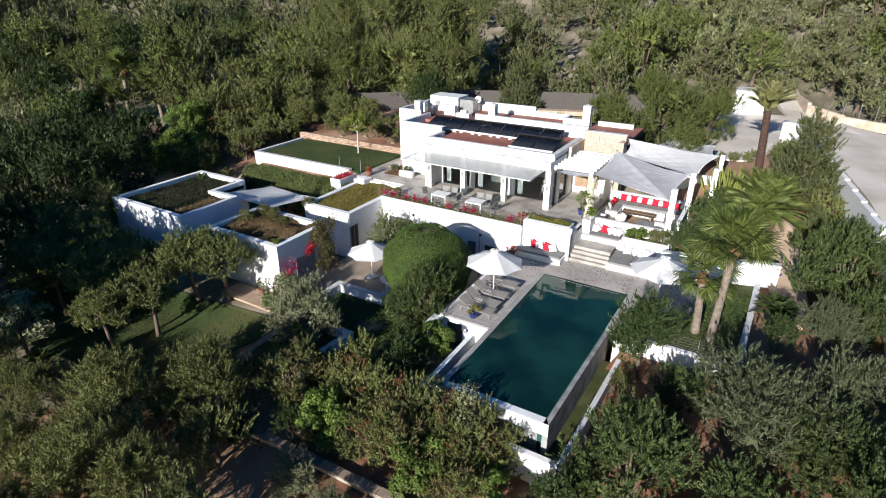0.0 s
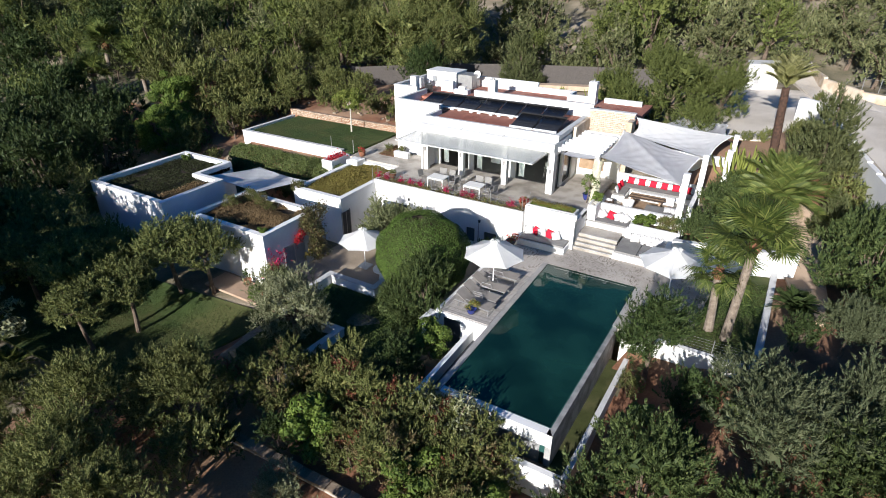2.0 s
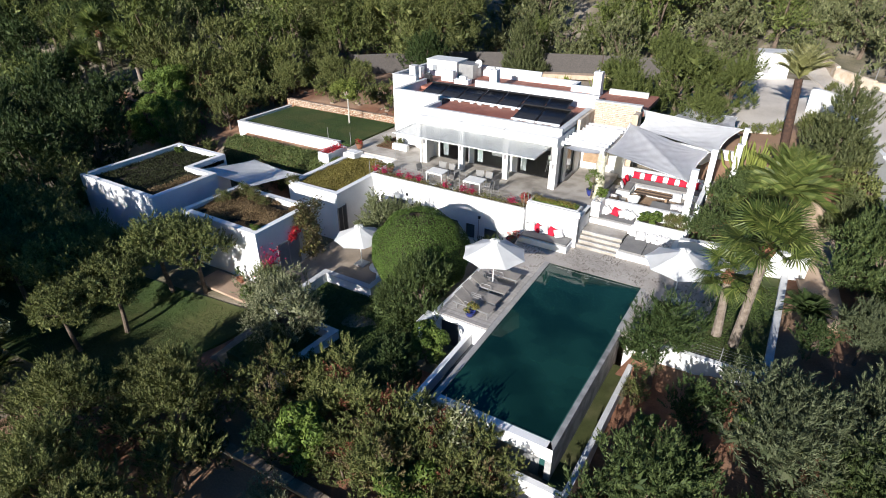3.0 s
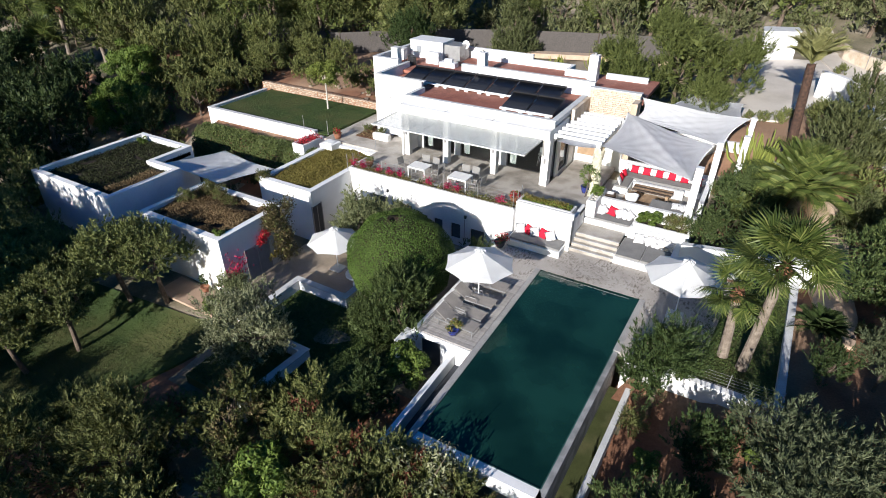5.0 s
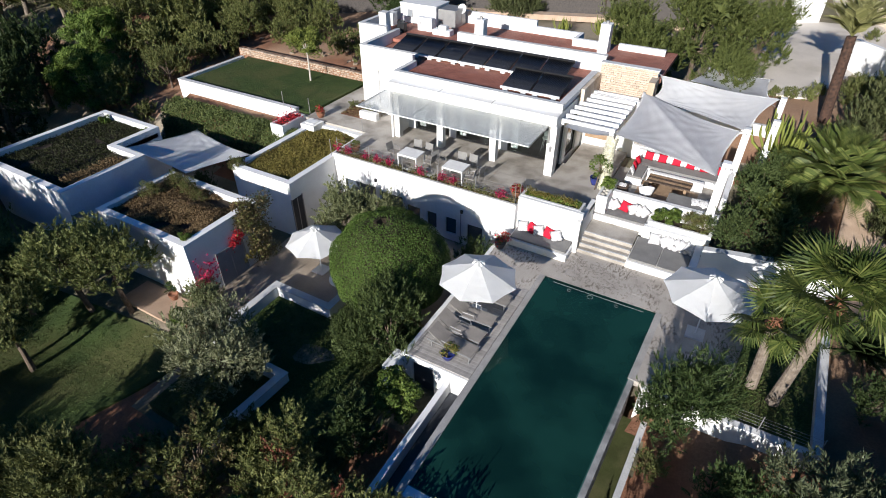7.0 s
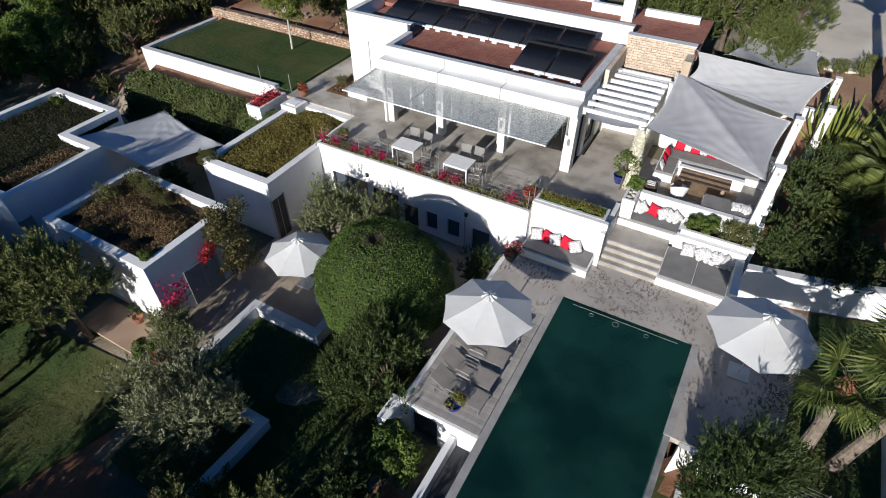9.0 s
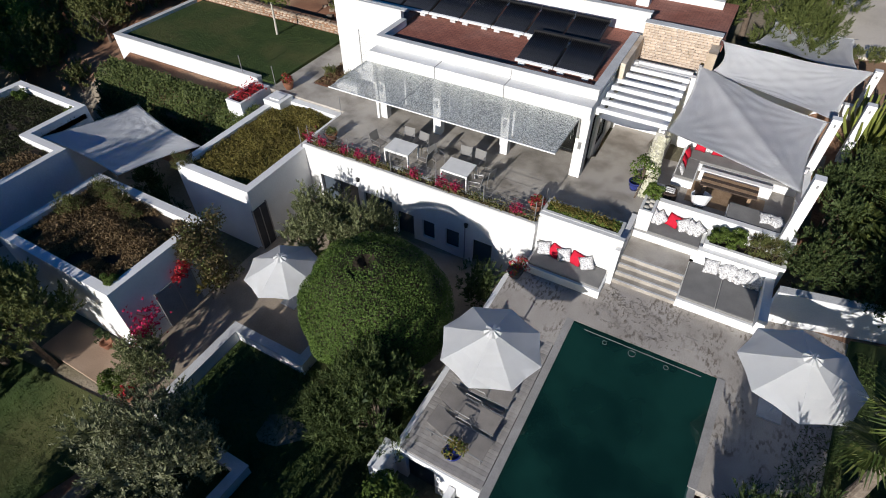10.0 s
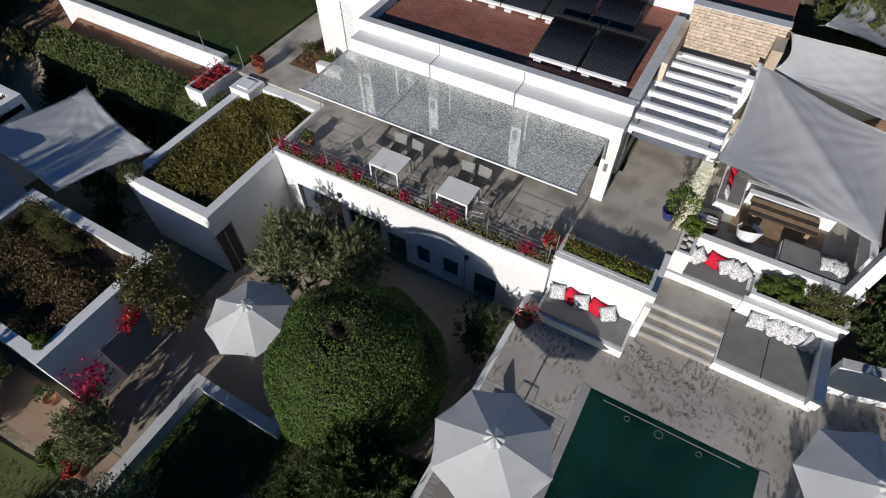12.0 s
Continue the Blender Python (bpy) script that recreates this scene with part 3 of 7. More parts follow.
# plant room under the deck
pr = thing("pool_plant_room", "white plant room under the pool deck with a dark door", "outbuilding", kind="structure")
part("wall", wall_with_holes(-3.15, -0.27, -2.6, -0.06, [(-2.75, -1.75, -1.9, -0.3)], 0.25, lambda x, d, z: (x, -7.12 + d, z)), WHITE, pr)
part("door", B(-2.75, -1.75, -6.98, -6.93, -1.9, -0.3), SHUTTER, pr, "dark slate door")
part("wing_wall", B(-3.6, -3.15, -7.9, -6.9, -2.0, -0.25, 0.02), WHITE, pr)
part("gutter_wall", B(-1.25, -1.02, -12.4, -7.15, -2.4, -0.55, 0.01), WHITE, pr)
# dark floor colour paints the shade down in the narrow gutter
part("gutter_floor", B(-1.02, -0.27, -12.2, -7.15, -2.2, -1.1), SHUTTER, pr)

# ---- built-in bench, steps, daybed ----
bench = thing("built_in_bench", "white masonry bench with a grey mattress", "bench")
part("plinth", B(-2.55, 0.42, 1.36, 2.52, 0, 0.36, 0.02), WHITE, bench)
part("mattress", B(-2.45, 0.34, 1.46, 2.5, 0.362, 0.47, 0.04), CUSHG, bench, "grey mattress")
block("bench_back_wall", -2.62, 0.62, 2.52, 2.72, -0.1, 2.08, WHITE, "white wall between bench and planter", "wall")
block("stair_wall", 0.42, 0.62, 2.3, 4.6, 0.0, 1.78, WHITE, "white stair cheek wall", "wall")
stairs = thing("garden_stairs", "four broad concrete steps with pale nosings", "stairs", kind="structure")
for i in range(4):
    y0 = 2.46 + 0.29 * i
    part("step", B(0.62, 2.95, y0, 4.6 if i == 3 else y0 + 0.34, 0 if i == 0 else 0.17 * i - 0.02, 0.17 * (i + 1), 0.006), CONCRETE, stairs)
    part("nosing", B(0.63, 2.94, y0 - 0.012, y0 + 0.075, 0.17 * (i + 1) + 0.001, 0.17 * (i + 1) + 0.007), CAP, stairs, "pale nosing")
day = thing("daybed", "white masonry daybed with two grey mattresses", "daybed")
part("plinth", B(2.95, 5.85, 2.42, 4.62, 0, 0.38, 0.02), WHITE, day)
part("mattress", B(3.0, 4.24, 2.52, 4.5, 0.382, 0.5, 0.04), CUSHG, day, "grey mattress")
part("mattress", B(4.27, 5.52, 2.52, 4.5, 0.382, 0.5, 0.04), CUSHG, day, "grey mattress")
part("arm_wall", B(5.55, 5.86, 2.3, 4.8, 0.38, 0.92, 0.02), WHITE, day)
part("back_wall", B(3.1, 5.86, 4.52, 4.78, 0.38, 1.12, 0.02), WHITE, day)
seat2 = thing("upper_bench", "white masonry bench with a grey mattress at the stair head", "bench")
part("plinth", B(0.62, 3.22, 4.6, 5.72, 0.5, 1.0, 0.02), WHITE, seat2)
part("mattress", B(0.68, 3.1, 4.68, 5.7, 1.002, 1.1, 0.04), CUSHG, seat2, "grey mattress")
block("lounge_parapet", 0.62, 6.1, 5.72, 5.98, 0.4, 1.86, WHITE, "white parapet in front of the covered lounge", "wall")
pl = thing("masonry_planter", "white planter box with clipped green shrubs", "planter")
part("box", ring_wall([(3.22, 4.78), (6.05, 4.78), (6.05, 5.72), (3.22, 5.72)], 0.14, 0.3, 1.3), WHITE, pl)
part("soil", B(3.36, 5.91, 4.92, 5.58, 0.4, 1.18), SOIL, pl)
gr = thing("garden_retaining_wall", "white retaining wall with pale coping behind the pool corner", "wall", kind="structure")
part("wall", prism([(5.87, 3.28), (8.1, 3.72), (12.0, 4.75), (11.9, 5.05), (8.0, 4.0), (5.87, 3.56)], -0.2, 1.5), WHITE, gr)
part("cap", prism([(5.87, 3.25), (8.11, 3.69), (12.0, 4.72), (11.9, 5.08), (8.0, 4.03), (5.87, 3.59)], 1.5, 1.54), CAP, gr)

# ---- lower court, terrace and its front wall ----
sheet("court_paving", [(-14.0, -8.6), (-11.5, -8.6), (-11.5, -5.6), (-8.2, -5.6), (-8.2, -4.5), (-3.1, -4.0), (-3.1, 2.3), (-14.0, 2.3)], COURT, PAVE, "beige paved lower court", "paving", 0.15)
sheet("court_paving", [(-17.6, -9.7), (-11.5, -9.7), (-11.5, -8.62), (-14.0, -8.62), (-14.0, -8.2), (-17.6, -8.2)], COURT - 0.02, PAVE2, "warm terracotta paving beside the pavilion", "paving", 0.15)
cw = thing("court_wall", "low white wall with flat coping round the sunken court", "wall", kind="structure")
part("wall", prism([(-11.55, -9.6), (-11.25, -9.6), (-11.25, -5.75), (-8.05, -5.75), (-8.05, -4.6), (-8.35, -4.6), (-8.35, -5.45), (-11.55, -5.45)], -2.0, -1.2), WHITE, cw)
part("cap", prism([(-11.58, -9.62), (-11.22, -9.62), (-11.22, -5.78), (-8.02, -5.78), (-8.02, -4.58), (-8.38, -4.58), (-8.38, -5.42), (-11.58, -5.42)], -1.2, -1.15), CAP, cw)
gw = thing("garden_wall", "low white garden wall with flat coping", "wall", kind="structure")
part("wall", prism([(-7.75, -13.2), (-7.45, -13.2), (-7.2, -9.45), (-8.5, -9.45), (-8.5, -9.75), (-7.5, -9.75)], -2.4, -1.25), WHITE, gw)
part("cap", prism([(-7.78, -13.22), (-7.42, -13.22), (-7.16, -9.42), (-8.53, -9.42), (-8.53, -9.78), (-7.53, -9.78)], -1.25, -1.2), CAP, gw)
openings = [(-13.1, -11.0, COURT, 0.35), (-10.7, -9.2, COURT, 0.2), (-8.95, -8.1, COURT, -0.15), (-7.65, -7.05, -1.15, -0.15), (-6.5, -5.85, -1.15, -0.15), (-5.2, -4.3, COURT, -0.2)]
tw = thing("terrace_wall", "tall white terrace front wall with dark doors and small windows", "wall", kind="structure")
part("wall", wall_with_holes(-13.85, -2.6, -1.8, TER - 0.02, openings, 0.3, lambda x, d, z: (x, 2.2 + d, z)), WHITE, tw)
for a, b, c, d in openings:
    w = part("window", frame_x(a, b, c, d, 2.32), DARKM, tw, "dark framed window")
    k = max(1, round((b - a) / 0.9))
    for i in range(k):
        u = a + 0.05 + i * (b - a - 0.1) / k
        part("pane", B(u, u + (b - a - 0.1) / k - 0.04, 2.345, 2.36, c + 0.05, d - 0.05), DARKGLASS, w)
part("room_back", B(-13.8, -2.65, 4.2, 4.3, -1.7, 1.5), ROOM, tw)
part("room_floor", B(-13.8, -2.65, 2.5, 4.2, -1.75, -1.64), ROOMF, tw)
part("east_wall", B(-2.85, -2.6, 2.5, 4.4, -1.0, TER - 0.02), WHITE, tw)
sheet("terrace_floor", [(-13.85, 2.76), (-2.6, 2.76), (-2.6, 3.62), (0.62, 3.62), (0.62, 10.6), (-2.0, 10.6), (-2.0, 7.6), (-12.2, 7.6), (-12.2, 8.3), (-13.85, 8.3)], TER, CONCRETE,
      "warm grey concrete house terrace", "terrace", 0.2)
sheet("upper_path", [(-19.4, 5.4), (-13.85, 5.4), (-13.85, 8.3), (-15.3, 8.3), (-15.3, 6.9), (-17.0, 6.9), (-17.0, 13.0), (-18.6, 13.0), (-18.6, 6.9), (-19.4, 6.9)], TER - 0.004, CONCRETE, "concrete path beside the house and lawn", "path", 0.2)
fb = thing("terrace_flower_bed", "long narrow flower bed along the terrace edge", "planter")
part("front_edge", B(-13.8, -2.62, 2.2, 2.34, TER - 0.02, TER + 0.06, 0.01), CAP, fb)
part("soil", B(-13.8, -2.7, 2.34, 2.62, TER - 0.1, TER + 0.02), SOIL, fb)
for i in range(22):
    x = -13.75 + 0.503 * i
    part("edging_paver", B(x, x + 0.485, 2.62, 2.8, TER - 0.1, TER + 0.03, 0.008), CAP, fb)
pb = thing("stair_planter", "white planter box over the bench with low greenery", "planter")
part("box", ring_wall([(-2.6, 2.72), (0.42, 2.72), (0.42, 3.55), (-2.6, 3.55)], 0.12, 1.5, 2.1), CAP, pb)
part("soil", B(-2.48, 0.3, 2.84, 3.43, 1.5, 2.0), SOIL, pb)
rail = thing("wire_railing", "thin grey wire railing along the flower bed", "railing")
for x in np.linspace(-13.6, -2.75, 6):
    part("post", cyl(0.018, 0.018, TER + 0.05, TER + 0.95, 8, x, 2.42), METALG, rail)
for k in range(4):
    part("wire", B(-13.6, -2.75, 2.416, 2.424, TER + 0.25 + 0.2 * k, TER + 0.258 + 0.2 * k), METALG, rail)
for y in (2.9, 3.4):
    part("post", cyl(0.018, 0.018, TER, TER + 0.95, 8, -2.68, y), METALG, rail)
pp = thing("pebble_planter", "white low planter with pebbles beside the column", "planter")
part("box", ring_wall([(0.62, 4.62), (1.15, 4.62), (1.15, 6.6), (0.62, 6.6)], 0.1, 1.1, 2.05), WHITE, pp)
part("gravel", B(0.72, 1.05, 4.72, 6.5, 1.2, 1.95), PEBBLE, pp)

# ---- the house ----
house = thing("house", "white flat-roofed house with terracotta roof terraces", "house")
ROOF = 5.2
doorsF = [(-11.55, -9.15, TER, 4.2), (-8.75, -5.95, TER, 4.2), (-5.45, -2.75, TER, 4.2)]
part("wall", wall_with_holes(-12.0, -2.45, 0.5, 4.99, doorsF, 0.25, lambda x, d, z: (x, 7.4 + d, z)), WHITE, house)
part("wall", B(-12.13, -12.0, 5.7, 8.3, 0.5, 4.94), WHITE, house)
part("wall", wall_with_holes(6.26, 12.7, 0.5, 4.99, [(6.5, 7.35, TER, 4.2), (7.9, 9.6, TER, 4.2)], 0.25, lambda y, d, z: (-2.2 - d, y, z)), WHITE, house)
part("roof", B(-11.98, -2.42, 6.3, 12.74, 5.0, ROOF), ROOFRED, house, "terracotta tiled roof terrace")
part("fascia", B(-12.15, -2.15, 5.55, 6.2, 4.56, 5.1, 0.01), WHITE, house)
for x in (-8.87, -5.72):
    part("parapet_joint", B(x - 0.018, x + 0.018, 6.19, 6.21, 5.1, 5.5), METALG, house)
    part("ledge_joint", B(x - 0.022, x + 0.022, 5.54, 6.2, 4.56, 5.106), METALG, house)
part("parapet", B(-12.15, -2.15, 6.2, 6.44, 4.95, 5.5, 0.012), WHITE, house)
part("parapet_cap", B(-12.17, -2.13, 6.18, 6.46, 5.5, 5.53), CAP, house)
part("parapet", B(-12.15, -11.9, 6.44, 8.3, 4.95, 5.5, 0.012), WHITE, house)
part("parapet_cap", B(-12.17, -11.88, 6.46, 8.3, 5.5, 5.53), CAP, house)
part("parapet", B(-2.42, -2.15, 6.44, 11.9, ROOF, 5.46, 0.012), WHITE, house)
part("parapet_cap", B(-2.46, -2.1, 6.46, 11.9, 5.46, 5.5), CAP, house)
for x in (-11.85, -8.95, -5.65):
    part("column", B(x - 0.19, x + 0.19, 5.85, 6.2, TER, 4.72, 0.012), WHITE, house)
part("column", B(-2.6, -2.16, 5.8, 6.25, TER, 4.95, 0.012), WHITE, house)
for x in (-11.85, -8.95, -5.65, -2.38):
    part("wall_lamp", B(x - 0.06, x + 0.06, 5.74, 5.85, 3.1, 3.4, 0.01), METALG, house)
for (a, b, c, d) in doorsF:
    dr = part("sliding_door", frame_x(a, b, c, d, 7.49), DARKM, house, "large dark framed sliding glass door")
    for k in range(2):
        xa = a + 0.05 + k * (b - a - 0.1) / 2
        part("pane", B(xa, xa + (b - a - 0.1) / 2 - 0.03, 7.51, 7.525, c + 0.05, d - 0.05), GLASS, dr)
    bm = bmesh.new()
    pts = [(a + 0.08 + 0.035 * i, 7.85 + 0.05 * math.sin(i * 1.9)) for i in range(13)]
    for (u, v), (s, t) in zip(pts, pts[1:]):
        bm.faces.new([bm.verts.new(q) for q in ((u, v, c + 0.05), (s, t, c + 0.05), (s, t, d - 0.1), (u, v, d - 0.1))])
    bmesh.ops.remove_doubles(bm, verts=bm.verts[:], dist=1e-4)
    bmesh.ops.solidify(bm, geom=bm.faces[:], thickness=0.01)
    part("curtain", bm, FABRIC, dr, "white gathered curtain")
for (a, b) in ((6.5, 7.35), (7.9, 9.6)):
    dr = part("sliding_door", frame_y(a, b, TER, 4.2, -2.3), DARKM, house, "dark framed side door")
    part("pane", B(-2.345, -2.335, a + 0.05, b - 0.05, TER + 0.05, 4.15), DARKGLASS, dr)
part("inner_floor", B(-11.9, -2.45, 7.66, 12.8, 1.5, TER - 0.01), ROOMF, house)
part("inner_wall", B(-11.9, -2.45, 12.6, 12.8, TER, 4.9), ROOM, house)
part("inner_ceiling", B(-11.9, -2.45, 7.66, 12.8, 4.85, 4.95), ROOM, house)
# west block
part("wall", wall_with_holes(-16.0, -12.2, 0.5, 5.85, [(-14.75, -14.15, 2.3, 4.5)], 0.25, lambda x, d, z: (x, 8.3 + d, z)), WHITE, house)
sl = part("slatted_shutter", B(-14.75, -14.15, 8.38, 8.42, 2.3, 4.5), CAP, house, "tall pale louvred shutter")
for k in range(22):
    part("louvre", B(-14.72, -14.18, 8.34, 8.38, 2.35 + 0.097 * k, 2.40 + 0.097 * k), METALW, sl)
part("wall", B(-16.0, -15.75, 8.555, 12.4, 0.5, 5.845), WHITE, house)
part("roof", B(-15.75, -12.2, 8.55, 13.0, 5.0, ROOF - 0.004), ROOFRED, house)
part("parapet_cap", ring_wall([(-16.03, 8.27), (-11.96, 8.27), (-11.96, 8.56), (-16.03, 8.56)], 0.13, 5.85, 5.89), CAP, house)
part("parapet_cap", B(-16.03, -15.72, 8.57, 12.4, 5.85, 5.89), CAP, house)
part("wall", B(-18.2, -17.95, 11.2, 17.3, 0.5, 6.2), WHITE, house)
part("wall", B(-17.95, -16.0, 11.2, 11.45, 0.5, 6.2), WHITE, house)
part("parapet_cap", B(-18.23, -17.92, 11.17, 17.3, 6.2, 6.24), CAP, house)
part("parapet_cap", B(-17.92, -15.97, 11.17, 11.48, 6.2, 6.24), CAP, house)
part("roof", B(-17.95, -11.0, 11.45, 17.2, 5.3, 5.5), ROOFRED, house)
part("wall", B(-17.95, -8.0, 17.2, 17.45, 0.5, 6.3), WHITE, house)
# back wing, a step higher
part("wall", B(-11.6, -2.0, 12.75, 13.0, 0.5, 6.1, 0.012), WHITE, house)
part("parapet_cap", B(-11.6, -1.95, 12.72, 13.03, 6.1, 6.14), CAP, house)
part("roof", B(-11.6, 1.2, 13.0, 17.2, 5.3, 5.55), ROOFRED, house, "terracotta tiled roof")
part("roof", B(-2.0, 1.25, 12.2, 13.0, 5.3, 5.555), ROOFRED, house)
part("parapet", B(-8.2, -4.7, 16.9, 17.15, 5.55, 6.0), WHITE, house)
part("parapet", B(-4.95, -4.7, 15.6, 16.9, 5.55, 6.0), WHITE, house)
part("parapet", B(-4.7, -2.6, 15.6, 15.85, 5.55, 6.0), WHITE, house)
part("parapet", B(-11.6, -8.2, 16.9, 17.15, 5.55, 5.95), WHITE, house)
part("parapet", B(-2.2, 0.6, 16.2, 16.45, 5.55, 5.9), WHITE, house)
for x, y, z in ((-10.2, 13.25, 7.0), (-2.85, 15.2, 7.25)):
    ch = part("chimney", B(x - 0.3, x + 0.3, y - 0.3, y + 0.3, 5.3, z, 0.02), WHITE, house, "square white chimney")
    part("cowl", cyl(0.11, 0.09, z, z + 0.14, 10, x, y), METALG, ch)
# stone wall beside the pergola
sw = part("stone_wall", B(-2.0, 1.1, 11.9, 12.25, 1.0, 6.0), CAP, house, "warm ochre rubble stone wall")
rq = np.random.default_rng(61)
slabs = []
for k in range(5):
    bm = bmesh.new()
    bmesh.ops.create_cube(bm, size=1.0)
    bmesh.ops.bevel(bm, geom=bm.edges[:], offset=0.12, segments=1, affect="EDGES")
    for v in bm.verts:
        v.co += Vector(rq.normal(size=3) * 0.035)
    me = bpy.data.meshes.new("stone")
    bm.to_mesh(me)
    bm.free()
    me.materials.append(WALLSTONE)
    slabs.append(me)
z = 4.45
while z < 5.93:
    hh = rq.uniform(0.085, 0.15)
    x = -2.0
    while x < 1.05:
        w = min(rq.uniform(0.12, 0.30), 1.12 - x)
        o = new("stone", slabs[rq.integers(5)])
        o.parent = sw
        o.matrix_basis = Matrix.Translation((x + w / 2, 11.885 + rq.uniform(-0.012, 0.012), z + hh / 2)) @ Matrix.Diagonal((w * 0.97, 0.09, hh * 0.96, 1))
        x += w
    z += hh
part("stone_wall_cap", B(-2.05, 1.15, 11.86, 12.29, 6.0, 6.05), CAP, house)
part("stone_return", B(0.85, 1.2, 10.9, 11.9, 1.0, 5.7), STONE, house)
part("stone_pier", B(-2.12, -1.9, 8.9, 11.9, 4.6, 5.45), STONE, house)
part("inner_window", B(-1.9, -0.2, 10.45, 10.6, 2.2, 3.6), WOOD, house)
part("wall", B(-2.2, 0.85, 10.6, 10.85, 0.5, 4.7), WHITE, house)
part("parapet_line", B(-2.1, -1.7, 10.7, 10.9, 4.7, 4.8), CAP, house)
# pergola
pg = thing("pergola", "white slatted pergola over the side terrace", "pergola")
part("beam", B(0.3, 0.52, 6.2, 11.15, 4.46, 4.62, 0.01), METALW, pg)
part("beam", B(-2.14, -2.0, 6.3, 11.0, 4.46, 4.62, 0.01), METALW, pg)
for i in range(8):
    y = 6.24 + 0.655 * i
    part("slat", B(-2.13, 0.55, y, y + 0.13, 4.62, 4.79, 0.008), METALW, pg)
part("column", B(0.24, 0.58, 6.15, 6.5, TER, 4.46, 0.012), PEBBLE, pg, "column clad in small cream stones")
part("column", B(0.28, 0.62, 10.85, 11.15, TER, 4.46, 0.012), STONE, pg, "ochre stone column")
psail = bmesh.new()
pv = [[psail.verts.new((-2.0 + 2.25 * u, 6.3 + 4.2 * v, 4.40 - 0.35 * 4 * v * (1 - v) - 0.12 * math.sin(3.14 * u))) for u in np.linspace(0, 1, 8)] for v in np.linspace(0, 1, 12)]
for a, b in zip(pv, pv[1:]):
    for k in range(7):
        psail.faces.new((a[k], a[k + 1], b[k + 1], b[k]))
tagged(part("shade_cloth", psail, SAILM), "pale grey cloth slung under the pergola slats", "shade cloth")
# glass canopy
cn = thing("glass_canopy", "textured translucent glass canopy on thin white rails", "canopy")
GC = bpy.data.materials.new("textured_canopy_glass")
GC.use_nodes = True
_n, _l = GC.node_tree.nodes, GC.node_tree.links
_p = _n["Principled BSDF"]
_p.inputs["Roughness"].default_value = 0.25
_tc, _v, _r = _n.new("ShaderNodeTexCoord"), _n.new("ShaderNodeTexNoise"), _n.new("ShaderNodeValToRGB")
_v.inputs["Scale"].default_value, _v.inputs["Detail"].default_value = 26.0, 4.0
_l.new(_tc.outputs["Object"], _v.inputs["Vector"])
_r.color_ramp.elements[0].position, _r.color_ramp.elements[1].position = 0.42, 0.6
_r.color_ramp.elements[0].color, _r.color_ramp.elements[1].color = (0.40, 0.42, 0.38, 1), (0.84, 0.86, 0.82, 1)
_l.new(_v.outputs[0], _r.inputs[0])
_l.new(_r.outputs[0], _p.inputs["Base Color"])
_r3 = _n.new("ShaderNodeMapRange")
_r3.inputs[3].default_value, _r3.inputs[4].default_value = 0.20, 0.74
_l.new(_v.outputs[0], _r3.inputs[0])
_r3.inputs[1].default_value, _r3.inputs[2].default_value = 0.38, 0.62
_l.new(_r3.outputs[0], _p.inputs["Alpha"])
_b = _n.new("ShaderNodeBump")
_b.inputs["Strength"].default_value, _b.inputs["Distance"].default_value = 0.5, 0.02
_l.new(_v.outputs[0], _b.inputs["Height"])
_l.new(_b.outputs[0], _p.inputs["Normal"])
for a, b in ((-12.35, -9.12), (-9.08, -2.52)):
    part("pane", B(a, b, 2.90, 5.545, 4.58, 4.60), GC, cn, "pebbled translucent glass")
part("front_rail", B(-12.38, -2.50, 2.86, 2.90, 4.565, 4.615, 0.006), METALW, cn)
for x in (-12.33, -9.1, -5.8, -2.54):
    part("rafter", B(x - 0.018, x + 0.018, 2.90, 5.545, 4.52, 4.58), METALG, cn)
sheet("house_bed", [(-16.95, 6.95), (-15.3, 6.95), (-15.3, 8.25), (-16.05, 8.25), (-16.05, 12.0), (-16.95, 12.0)], TER - 0.01, EARTH, "planted earth bed beside the house", "flower bed", 0.3)
block("entrance_planter", -15.5, -14.2, 7.0, 7.35, TER, TER + 0.45, WHITE, "white masonry seat by the house bed", "bench")

# ---- pavilions with planted roofs ----
def pavilion(outline, z1, label, holes=()):
    p = thing("garden_pavilion", label, "pavilion", "flat-roofed pavilions")
    n = len(outline)
    part("parapet", ring_wall(outline, 0.36, z1 - 0.6, z1), WHITE, p, "white flat parapet")
    part("wall", ring_wall(outline, 0.3, -2.3, z1 - 0.6), WHITE, p)
    cx, cy = sum(q[0] for q in outline) / n, sum(q[1] for q in outline) / n
    ins = [(q[0] + (0.2 if q[0] < cx else -0.2) * (abs(q[0] - cx) > 0.9), q[1] + (0.2 if q[1] < cy else -0.2)) for q in outline]
    part("roof", prism(ins, z1 - 0.62, z1 - 0.35), SOIL, p, "soil of the planted roof")
    return p


